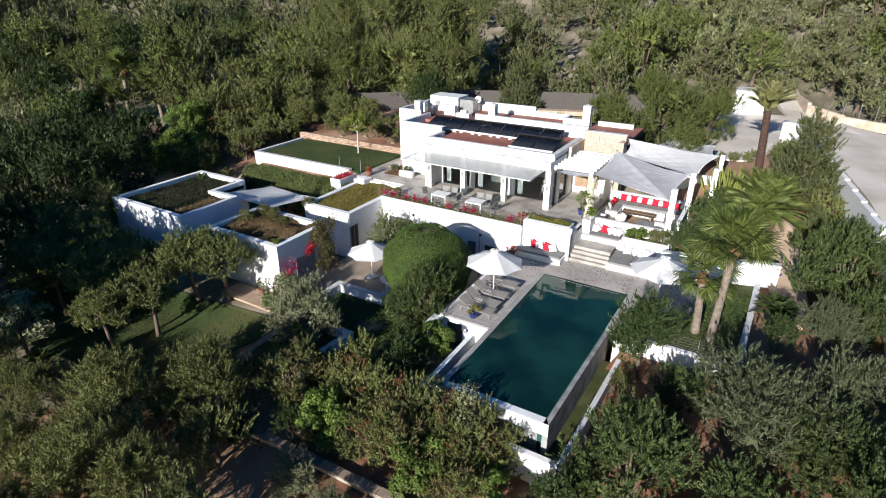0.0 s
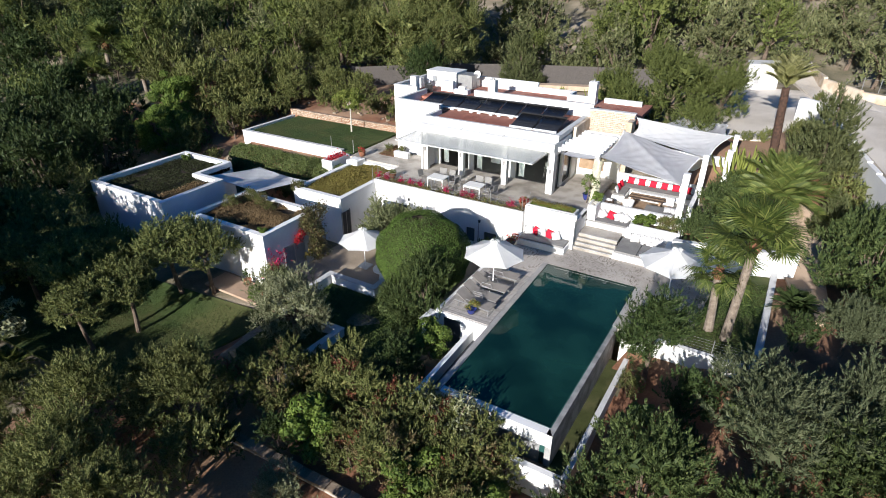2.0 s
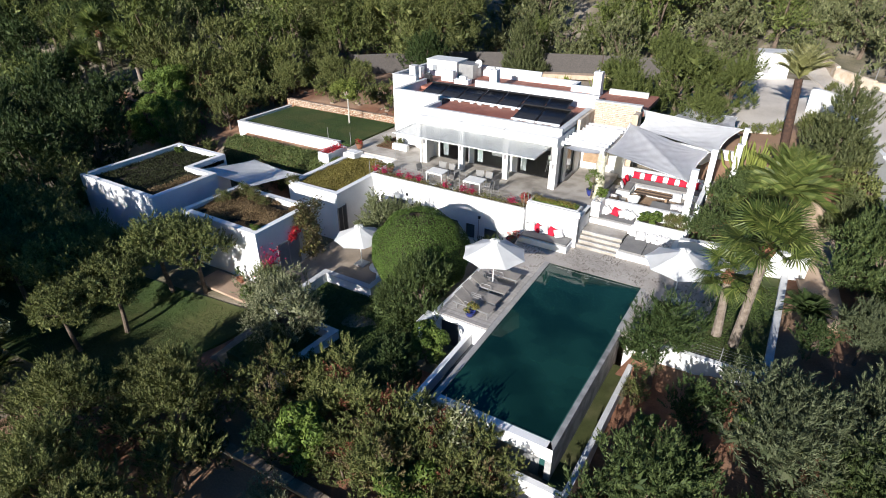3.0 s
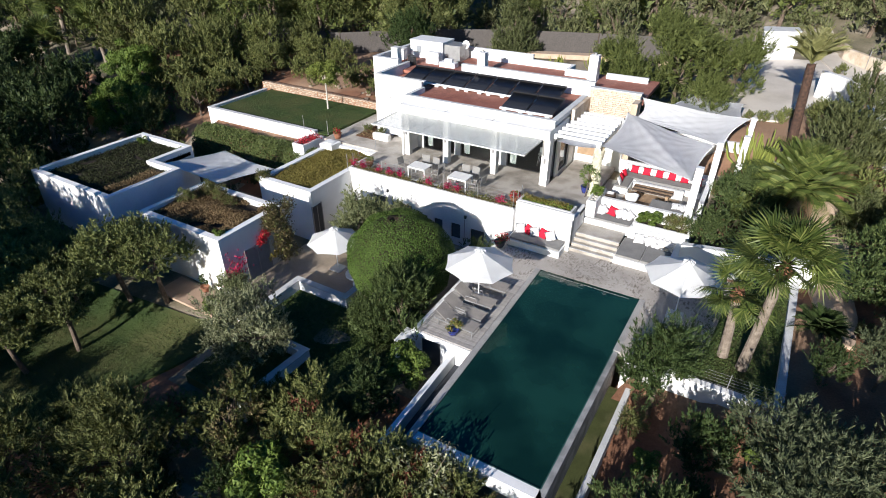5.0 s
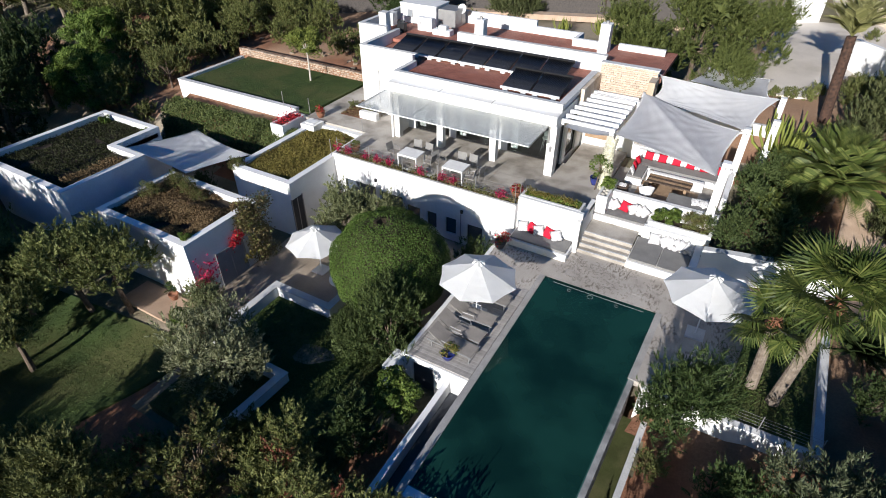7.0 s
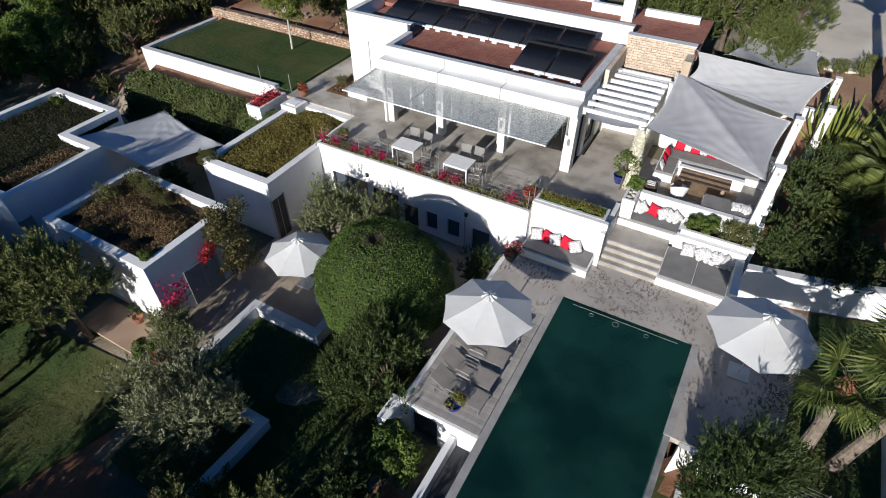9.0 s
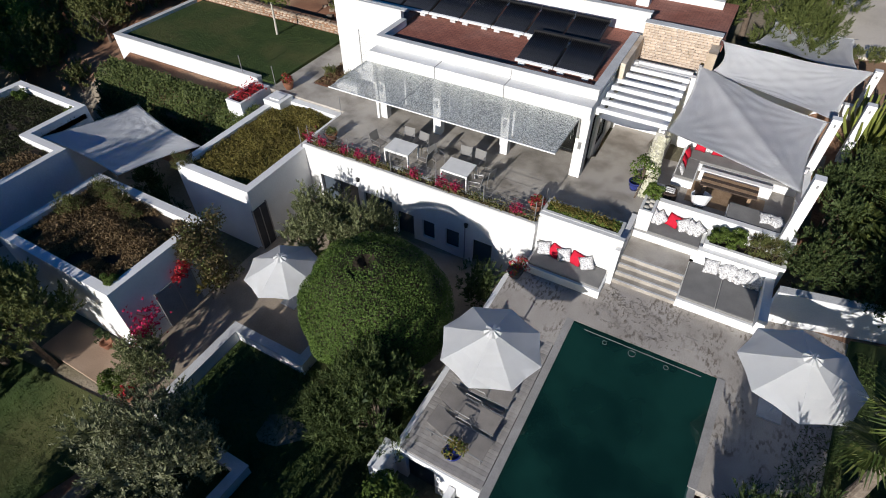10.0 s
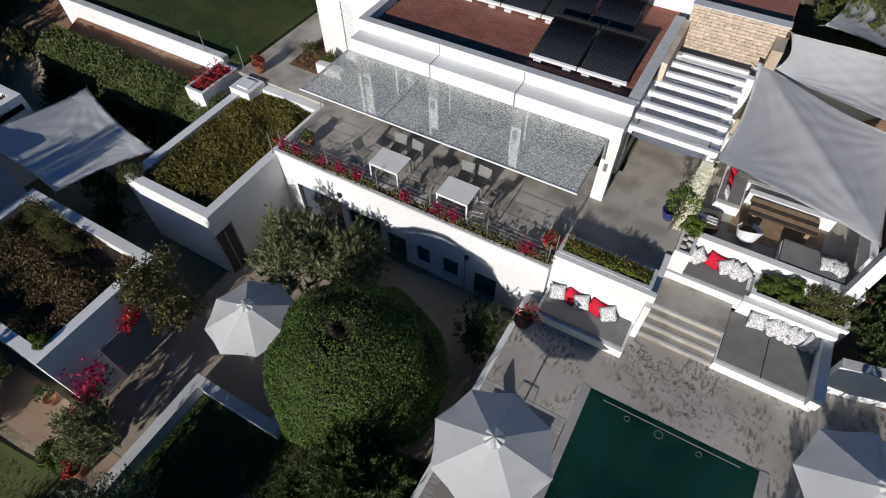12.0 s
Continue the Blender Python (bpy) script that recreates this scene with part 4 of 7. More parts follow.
PAV_A = [(-30.6, -8.05), (-22.8, -8.05), (-22.8, -3.2), (-25.35, -3.2), (-25.35, -0.35), (-30.6, -0.35)]
PAV_B = [(-20.25, -7.95), (-13.98, -7.95), (-13.98, -3.55), (-20.25, -3.55)]
PAV_C = [(-17.9, -1.5), (-13.74, -1.5), (-13.74, 5.38), (-17.9, 5.38)]
pavA = pavilion(PAV_A, 1.76, "white L-shaped pavilion with a dark grassy roof")
pavB = pavilion(PAV_B, 1.6, "white pavilion with rusty scrub on its roof")
pavC = pavilion(PAV_C, 1.58, "white pavilion with olive-yellow sedum on its roof")
for y0, y1, z0, z1, m, own, x in ((-6.55, -5.0, COURT, 0.25, SHUTTERG, pavB, -13.97), (-1.55, -0.8, COURT, 0.6, SHUTTER, pavC, -13.73), (-8.0, -7.5, -0.6, 0.4, SHUTTERG, pavA, -22.79)):
    d = part("door", B(x, x + 0.05, y0, y1, z0, z1, 0.01), m, own, "painted double door" if y1 - y0 > 1 else "dark opening")
    part("door_frame", B(x, x + 0.06, y0 - 0.06, y0, z0, z1 + 0.06), METALG, d)
    part("door_frame", B(x, x + 0.06, y1, y1 + 0.06, z0, z1 + 0.06), METALG, d)
    part("door_frame", B(x, x + 0.065, (y0 + y1) / 2 - 0.02, (y0 + y1) / 2 + 0.02, z0, z1), METALG, d)
rl = thing("roof_skylight", "small white square skylight on the sedum roof", "skylight")
part("kerb", B(-18.0, -16.95, 4.25, 5.25, 1.1, 1.82, 0.02), WHITE, rl)
part("lid", B(-17.75, -17.15, 4.45, 5.02, 1.82, 1.88, 0.015), METALW, rl)
for x, y, z in ((-13.92, 2.2, 1.58), (-13.92, 5.2, 1.58), (-18.2, 5.45, 2.0), (-20.45, 5.5, 2.0)):
    st = thing("slim_post", "thin grey metal post on the parapet", "post", "slim posts", at=(x, y, z))
    part("pole", cyl(0.02, 0.02, 0, 1.0, 8), METALG, st)
    part("foot", cyl(0.05, 0.05, 0, 0.015, 10), METALG, st)

# ---- upper lawn ----
lw = thing("upper_lawn_wall", "white retaining wall round the raised lawn", "wall", kind="structure")
part("wall", B(-30.6, -19.4, 5.45, 5.75, 0.2, 2.0, 0.015), WHITE, lw)
part("wall", B(-30.6, -30.3, 5.75, 11.6, 0.2, 2.0, 0.015), WHITE, lw)
part("cap", B(-30.62, -19.4, 5.43, 5.77, 2.0, 2.05), CAP, lw)
part("cap", B(-30.62, -30.28, 5.77, 11.6, 2.0, 2.05), CAP, lw)
sheet("upper_lawn", [(-30.3, 5.75), (-18.6, 5.75), (-18.6, 12.0), (-30.3, 12.0)], 1.86, GRASSBASE, "short green raised lawn", "lawn", 0.6)
sheet("court_lawn", [(-11.2, -13), (-3.1, -13), (-3.1, -4.1), (-8.0, -4.6), (-8.0, -5.8), (-11.2, -5.8)], -1.72, GRASSBASE, "shaded green garden lawn", "lawn", 0.5)
sheet("palm_garden_lawn", [(7.95, -4.3), (10.7, -4.3), (11.05, 4.3), (8.65, 3.6)], 0.16, GRASSBASE, "green lawn round the palms", "lawn", 0.3)
fp = thing("flower_planter", "white planter box with red bougainvillea", "planter")
part("box", ring_wall([(-19.6, 3.3), (-18.6, 3.3), (-18.6, 5.4), (-19.6, 5.4)], 0.12, 0.3, 1.85), WHITE, fp)
part("soil", B(-19.48, -18.72, 3.42, 5.28, 0.4, 1.75), SOIL, fp)
# palm garden walls
gwall = thing("palm_garden_wall", "white retaining wall of the palm garden", "wall", kind="structure")
part("wall", B(5.9, 10.95, -4.62, -4.35, -2.3, 0.25, 0.015), WHITE, gwall)
part("strip", prism([(10.65, -4.6), (10.95, -4.6), (11.3, 6.0), (11.0, 6.0)], -0.5, 0.42), CAP, gwall, "flat white edging wall")

pr2 = thing("wire_railing", "thin wire railing on the palm garden wall", "railing")
for x in (7.3, 9.1, 10.85):
    part("post", cyl(0.016, 0.016, 0.25, 1.05, 8, x, -4.48), METALG, pr2)
for k in range(5):
    part("wire", B(7.3, 10.85, -4.484, -4.476, 0.40 + 0.14 * k, 0.407 + 0.14 * k), METALG, pr2)


# ---- umbrellas, loungers, cushions ----
def umbrella(x, y, z0, zh, r, turn, label):
    u = thing("parasol", label, "parasol", "white parasols", at=(x, y, z0))
    h, n = zh - z0, 8
    rim = h - 0.74
    bm = bmesh.new()
    top = bm.verts.new((0, 0, h))
    prev = None
    for k in range(1, 6):
        f = k / 5
        ring = []
        for i in range(n * 2):
            a = 6.28318 * i / (n * 2) + turn
            mid = i % 2
            rr = r * f * (math.cos(3.14159 / n) * (1.0 if k < 5 else 0.975) if mid else 1.0)
            ring.append(bm.verts.new((rr * math.cos(a), rr * math.sin(a), h + (rim - h) * f - 0.03 * math.sin(3.14 * f) - 0.004 * mid * f)))
        for i in range(n * 2):
            j = (i + 1) % (n * 2)
            if prev is None:
                bm.faces.new((top, ring[i], ring[j]))
            else:
                bm.faces.new((prev[i], ring[i], ring[j], prev[j]))
        prev = ring
    bmesh.ops.solidify(bm, geom=bm.faces[:], thickness=0.006)
    part("canopy", bm, FABRIC, u, "white canvas canopy")
    vt = bmesh.new()
    for i in range(16):
        a, b = 6.28318 * i / 16, 6.28318 * (i + 0.8) / 16
        p = [(0.03 * math.cos(a), 0.03 * math.sin(a), h + 0.10), (0.26 * math.cos(a), 0.26 * math.sin(a), h - 0.04 + 0.05 * (i % 2)), (0.26 * math.cos(b), 0.26 * math.sin(b), h + 0.02 - 0.06 * (i % 2))]
        vt.faces.new([vt.verts.new(q) for q in p])
    bmesh.ops.solidify(vt, geom=vt.faces[:], thickness=0.006)
    part("vent_ruffle", vt, FABRIC, u)
    part("pole", cyl(0.028, 0.028, 0.05, h, 12), METALW, u)
    for i in range(n):
        a = 6.28318 * i / n + turn
        part("rib", tube([(0, 0, h - 0.05), (r * 0.99 * math.cos(a), r * 0.99 * math.sin(a), rim - 0.02)], [0.012, 0.01], 5), METALW, u)
    part("base", B(-0.35, 0.35, -0.35, 0.35, 0.0, 0.08, 0.02), CAP, u)
    return u


umbrella(-10.6, -3.3, COURT, 0.95, 1.52, 0.04, "white octagonal parasol over the sunken court")
umbrella(-1.65, -3.75, 0.0, 2.68, 1.62, 0.03, "white octagonal parasol above the sun loungers")
umbrella(6.55, -0.5, 0.0, 2.92, 1.72, 0.05, "large white parasol at the pool corner")


def lounger():
    g = thing("sun_lounger", "grey mesh sun lounger with raised back on the pool deck", "sun lounger", "loungers by the pool")
    part("bed", B(-1.25, 0.0, -0.33, 0.33, 0.30, 0.335, 0.012), TAUPE, g)
    bk = B(-0.78, 0.0, -0.33, 0.33, -0.017, 0.017, 0.012)
    bmesh.ops.transform(bk, matrix=Matrix.Translation((-1.25, 0, 0.32)) @ Matrix.Rotation(radians(32), 4, "Y"), verts=bk.verts[:])
    part("backrest", bk, TAUPE, g)
    for y in (-0.35, 0.35):
        part("side_rail", B(-1.95, 0.02, y - 0.015, y + 0.015, 0.28, 0.33), METALG, g)
        for x in (-1.75, -0.06):
            part("leg", B(x - 0.015, x + 0.015, y - 0.015, y + 0.015, 0, 0.3), METALG, g)
        part("arm", tube([(-1.35, y, 0.33), (-1.3, y, 0.55), (-0.8, y, 0.55), (-0.72, y, 0.33)], [0.014] * 4, 6), METALG, g)
    return g


_lg = lounger()
_lg.matrix_basis = pose(-0.62, -2.75, 0)
for y in (-4.15, -5.2, -6.05):
    copy_thing(_lg, pose(-0.62 if y > -6 else -0.55, y, 0, 0, 0, 1 if y > -5 else -3))


def pillow(w, d, h):
    """A plump square cushion lying flat."""
    bm = bmesh.new()
    n = 8
    grid = [[[bm.verts.new((w * (u - 0.5) * (1 - 0.10 * math.sin(3.14 * v)), d * (v - 0.5) * (1 - 0.10 * math.sin(3.14 * u)), s * h / 2 * max(0.0, math.sin(math.pi * u) * math.sin(math.pi * v)) ** 0.45))
              for u in np.linspace(0, 1, n)] for v in np.linspace(0, 1, n)] for s in (1, -1)]
    for s, g in enumerate(grid):
        for a, b in zip(g, g[1:]):
            for k in range(n - 1):
                bm.faces.new((a[k], a[k + 1], b[k + 1], b[k]) if s == 0 else (b[k], b[k + 1], a[k + 1], a[k]))
    bmesh.ops.remove_doubles(bm, verts=bm.verts[:], dist=1e-4)
    return bm


def cushion(x, y, z, m, tilt, turn, label, size=0.46, group="scatter cushions", spin=0):
    o = part("cushion", pillow(size, size, 0.16), m, None, smooth=True)
    o.matrix_basis = Matrix.Translation((x, y, z)) @ Matrix.Rotation(radians(turn), 4, "Z") @ Matrix.Rotation(radians(tilt), 4, "X") @ Matrix.Rotation(radians(spin), 4, "Z")
    return tagged(o, label, "cushion", group)


RC, WC = "square red cushion on a masonry bench", "white patterned cushion on a masonry bench"
for x, m, t in ((-2.15, CUSHW, 8), (-1.72, CUSHR, -12), (-1.32, CUSHW, 10), (-0.86, CUSHR, -8), (-0.42, CUSHW, 14)):
    cushion(x, 2.32 - 0.05 * (m is CUSHW), 0.66, m, 52, t, RC if m is CUSHR else WC, 0.56, spin=1.4 * t)
for x, m, t in ((0.95, CUSHW, 5), (1.18, CUSHW, -10), (1.42, CUSHW, 12), (1.92, CUSHR, -4), (2.35, CUSHW, 8), (2.6, CUSHW, -9), (2.85, CUSHW, 15)):
    cushion(x, 5.5 - 0.07 * (m is CUSHW), 1.3, m, 50, t, RC if m is CUSHR else WC, 0.54, spin=3 * t)
for x, t in ((3.75, 4), (4.25, -14), (4.5, 10), (4.75, -8), (5.0, 16), (5.22, -5), (5.36, 40)):
    cushion(x, 4.32 - 0.03 * (x > 4.6), 0.71, CUSHW, 48, t, "white patterned cushion on the daybed", 0.58, spin=45 if x > 4 else 4)

# ---- terrace dining ----
def table(lx, ly):
    g = thing("dining_table", "white rectangular outdoor dining table", "table", "terrace tables")
    part("tabletop", B(-lx / 2, lx / 2, -ly / 2, ly / 2, 0.70, 0.745, 0.008), METALW, g)
    for sx in (-1, 1):
        for sy in (-1, 1):
            part("leg", B(sx * (lx / 2 - 0.035) - 0.03, sx * (lx / 2 - 0.035) + 0.03, sy * (ly / 2 - 0.035) - 0.03, sy * (ly / 2 - 0.035) + 0.03, 0, 0.70), METALW, g)
    for sy in (-1, 1):
        part("apron", B(-lx / 2 + 0.065, lx / 2 - 0.065, sy * (ly / 2 - 0.03) - 0.015, sy * (ly / 2 - 0.03) + 0.015, 0.63, 0.70), METALW, g)
    return g


def chair():
    g = thing("garden_chair", "grey mesh stacking chair on the terrace", "chair", "terrace chairs")
    part("seat", B(-0.24, 0.24, -0.24, 0.22, 0.42, 0.45, 0.01), TAUPE, g)
    bk = B(-0.24, 0.24, -0.015, 0.015, 0, 0.45, 0.01)
    bmesh.ops.transform(bk, matrix=Matrix.Translation((0, 0.23, 0.45)) @ Matrix.Rotation(radians(-12), 4, "X"), verts=bk.verts[:])
    part("backrest", bk, CUSHG, g)
    for x in (-0.25, 0.25):
        part("front_leg", tube([(x, -0.24, 0), (x, -0.24, 0.64), (x, 0.22, 0.66)], [0.013] * 3, 6), METALG, g)
        part("back_leg", tube([(x, 0.30, 0), (x, 0.23, 0.45), (x, 0.32, 0.9)], [0.013] * 3, 6), METALG, g)
    return g


_tb = table(1.2, 0.92)
_tb.matrix_basis = pose(-9.24, 3.29, TER)
copy_thing(_tb, pose(-6.44, 3.2, TER))
_ch = chair()
_ch.matrix_basis = pose(-10.5, 3.45, TER, 0, 0, 82)
for x, y, a in ((-9.55, 4.25, 5), (-8.85, 4.2, -8), (-8.15, 3.4, -95), (-7.75, 3.7, 70), (-6.7, 4.15, 4), (-6.1, 4.2, -6), (-5.35, 3.55, -100), (-5.5, 2.95, -80)):
    copy_thing(_ch, pose(x, y, TER, 0, 0, a))

# ---- shade sails ----
def sail(corners, sag, label, n=41, bow=0.10, ridge=0.0):
    bm = bmesh.new()
    c = [Vector(p) for p in corners]
    mid = sum(c, Vector()) / 4
    rows = []
    for v in np.linspace(0, 1, n):
        row = []
        for u in np.linspace(0, 1, n):
            p = c[0] * (1 - u) * (1 - v) + c[1] * u * (1 - v) + c[2] * u * v + c[3] * (1 - u) * v
            e = bow * (4 * u * (1 - u) * (2 * v - 1) ** 2 + 4 * v * (1 - v) * (2 * u - 1) ** 2)
            p = p + (mid - p) * e
            p.z -= sag * (4 * u * (1 - u)) * (4 * v * (1 - v)) - 0.02 * math.sin(9 * u + 5 * v)
            p.z += ridge * (1 - abs(u + v - 1)) ** 1.6 * min(1.0, 5 * u * (1 - v) + 5 * v * (1 - u)) + 0.007 * math.sin(26 * (u - v)) * max(0.0, 1 - 2 * abs(u + v - 1))
            for a, b in ((u, v), (1 - u, v), (1 - u, 1 - v), (u, 1 - v)):
                p.z += 0.022 * math.exp(-2.6 * math.hypot(a, b)) * math.sin(26 * math.atan2(b, a + 1e-6)) * min(1.0, 6 * math.hypot(a, b))
            row.append(bm.verts.new(p))
        rows.append(row)
    for a, b in zip(rows, rows[1:]):
        for k in range(n - 1):
            bm.faces.new((a[k], a[k + 1], b[k + 1], b[k]))
    bmesh.ops.solidify(bm, geom=bm.faces[:], thickness=0.006)
    s = thing("shade_sail", label, "shade sail", "shade sails")
    part("cloth", bm, SAILM if "grey" in label else FABRIC, s, smooth=True)
    for p in corners:
        d = (Vector(p) - mid).normalized()
        part("corner_fitting", tube([Vector(p) - d * 0.08, Vector(p) + d * 0.22], [0.02, 0.012], 6), METALG, s)
    return s


sail([(0.55, 6.2, 4.6), (5.45, 5.95, 3.35), (5.85, 10.4, 4.25), (0.65, 11.15, 4.75)], 0.14, "pale grey shade sail stretched over the lounge", bow=0.08, ridge=0.38)
sail([(1.1, 11.15, 4.75), (6.25, 11.3, 3.9), (7.2, 14.6, 4.75), (1.2, 12.0, 5.85)], 0.22, "pale grey shade sail stretched beside the stone wall", bow=0.11)
sail([(2.4, 15.6, 4.6), (6.9, 14.6, 4.4), (6.5, 18.5, 4.5), (3.0, 19.0, 4.6)], 0.2, "pale grey shade sail behind the lounge")
sail([(-25.25, -3.0, 1.45), (-19.6, -3.2, 1.4), (-18.05, 0.1, 1.45), (-25.2, 2.1, 0.62)], 0.12, "white shade sail over the void between pavilions", bow=0.09)
for (x, y, z0, z1, w) in ((5.68, 5.72, 0.3, 4.65, 0.36), (6.1, 10.5, 0.6, 4.45, 0.34), (7.3, 12.4, 1.0, 4.4, 0.34), (7.35, 14.8, 1.4, 4.8, 0.3)):
    po = thing("sail_post", "square white masonry post holding a shade sail", "post", "sail posts", at=(x, y, 0))
    part("shaft", B(-w / 2, w / 2, -w / 2, w / 2, z0, z1, 0.015), WHITE, po)
    part("bracket", B(-0.03, 0.03, -w / 2 - 0.03, -w / 2, z1 - 0.3, z1 - 0.2), METALG, po)

# ---- covered lounge ----
LF = 1.40
sheet("lounge_floor", [(0.62, 5.98), (6.2, 5.98), (6.2, 10.6), (0.62, 10.6)], LF, CONCRETE, "warm grey concrete lounge floor", "floor", 0.4)
block("lounge_back_wall", 0.85, 6.2, 10.5, 10.75, 0.6, 2.3, WHITE, "white back wall of the lounge", "wall")
block("lounge_side_wall", 5.95, 6.2, 7.2, 10.5, 0.6, 2.1, WHITE, "white side wall of the lounge", "wall")
block("yard_floor_wall", 1.2, 7.4, 14.5, 14.75, 1.0, 3.2, WHITE, "white yard wall behind the sails", "wall")
so = thing("corner_sofa", "white built-in corner sofa with grey seat pads", "sofa")
part("base", B(1.25, 5.9, 9.2, 10.45, LF, LF + 0.35, 0.02), WHITE, so)
part("base", B(1.25, 2.1, 7.7, 9.2, LF, LF + 0.35, 0.02), WHITE, so)
part("seat_pad", B(1.35, 5.85, 9.25, 10.2, LF + 0.352, LF + 0.47, 0.03), CUSHG, so)
part("seat_pad", B(1.3, 2.05, 7.75, 9.23, LF + 0.352, LF + 0.47, 0.03), CUSHG, so)
part("backrest", B(1.25, 5.9, 10.22, 10.46, LF + 0.35, LF + 0.85, 0.03), WHITE, so)
for k in range(6):
    x = 1.9 + 0.72 * k
    cushion(x, 10.05, LF + 0.68, CUSHR, 66, (-6, 5, -3)[k % 3], "square red cushion on the corner sofa", 0.48)
    cushion(x + 0.36, 10.08, LF + 0.68, CUSHW, 68, (4, -5, 2)[k % 3], "white patterned cushion on the corner sofa", 0.46)
cushion(1.5, 9.2, LF + 0.68, CUSHR, 66, 75, "square red cushion on the corner sofa", 0.48)
cushion(1.48, 8.6, LF + 0.68, CUSHR, 64, 95, "square red cushion on the corner sofa", 0.48)
cushion(1.5, 8.0, LF + 0.68, CUSHW, 64, 88, "white patterned cushion on the corner sofa", 0.48)
tb = thing("plank_table", "long weathered wooden plank coffee table", "table")
for k in range(4):
    part("plank", B(2.35, 4.5, 7.55 + 0.21 * k, 7.55 + 0.21 * k + 0.2, LF + 0.46, LF + 0.52, 0.008), (DARKWOOD, WOOD)[k % 2], tb)
for x in (2.5, 4.2):
    part("trestle", B(x, x + 0.14, 7.6, 8.3, LF, LF + 0.46, 0.01), WOOD, tb)
bn = thing("low_bench", "pale low masonry bench behind the table", "bench")
part("slab", B(2.2, 5.0, 8.55, 8.8, LF, LF + 0.5, 0.02), WHITE, bn)
rg = thing("jute_rug", "flat woven beige rug under the table", "rug")
part("weave", B(2.0, 4.9, 6.9, 8.4, LF, LF + 0.012), WOOD, rg)
am = thing("tub_armchair", "white moulded tub armchair with dark seat", "armchair")
bm = bmesh.new()
for k in range(12):
    a, b = radians(-60 + 300 * k / 12), radians(-60 + 300 * (k + 1) / 12)
    ha, hb = [0.42 + 0.3 * max(0, math.cos(t - radians(90))) for t in (a, b)]
    q = [(0.30 * math.cos(a), 0.30 * math.sin(a), 0.2), (0.30 * math.cos(b), 0.30 * math.sin(b), 0.2), (0.40 * math.cos(b), 0.40 * math.sin(b), hb + 0.1), (0.40 * math.cos(a), 0.40 * math.sin(a), ha + 0.1)]
    bm.faces.new([bm.verts.new(p) for p in q])
bmesh.ops.remove_doubles(bm, verts=bm.verts[:], dist=1e-4)
bmesh.ops.solidify(bm, geom=bm.faces[:], thickness=0.03)
part("shell", bm, METALW, am)
part("seat", cyl(0.3, 0.3, 0.2, 0.4, 18), DARKWOOD, am)
for k in range(4):
    part("leg", cyl(0.015, 0.02, 0, 0.2, 8, 0.22 * math.cos(0.78 + 1.57 * k), 0.22 * math.sin(0.78 + 1.57 * k)), WOOD, am)
am.matrix_basis = pose(2.55, 6.75, LF, 0, 0, 200)
pf = thing("wicker_pouf", "round dark wicker pouf with striped cushion", "pouf", at=(1.35, 6.75, LF))
part("drum", cyl(0.36, 0.33, 0, 0.36, 24), DARKWOOD, pf)
for k in range(3):
    part("stripe", B(-0.22, 0.22, -0.17 + 0.13 * k, -0.1 + 0.13 * k, 0.36, 0.40, 0.01), CUSHW, pf)
gb = thing("grey_daybed", "grey upholstered low daybed with loose pillows", "daybed")
part("base", B(3.6, 5.6, 6.05, 7.1, LF, LF + 0.28, 0.02), WHITE, gb)
part("mattress", B(3.62, 5.58, 6.07, 7.08, LF + 0.282, LF + 0.42, 0.04), CUSHG, gb)
for x, a in ((4.95, 15), (5.2, -20), (5.35, 40)):
    cushion(x, 6.5, LF + 0.55, CUSHW, 20, a, "pale pillow on the grey daybed", 0.5)
bar = thing("bar_stool", "white bar stool behind the glass doors", "stool", at=(-3.6, 8.6, TER))
part("seat", cyl(0.2, 0.2, 0.72, 0.76, 16), METALW, bar)
for k in range(4):
    part("leg", tube([(0.13 * math.cos(0.78 + 1.57 * k), 0.13 * math.sin(0.78 + 1.57 * k), 0.72), (0.24 * math.cos(0.78 + 1.57 * k), 0.24 * math.sin(0.78 + 1.57 * k), 0)], [0.015, 0.015], 6), METALW, bar)
part("back", B(-0.19, 0.19, 0.17, 0.2, 0.76, 1.1, 0.01), METALW, bar)
kit = thing("kitchen_counter", "pale kitchen counter inside the house", "counter")
part("body", B(-8.4, -6.9, 9.6, 10.2, TER, TER + 0.88), METALW, kit)
part("worktop", B(-8.45, -6.85, 9.55, 10.25, TER + 0.88, TER + 0.92), CAP, kit)

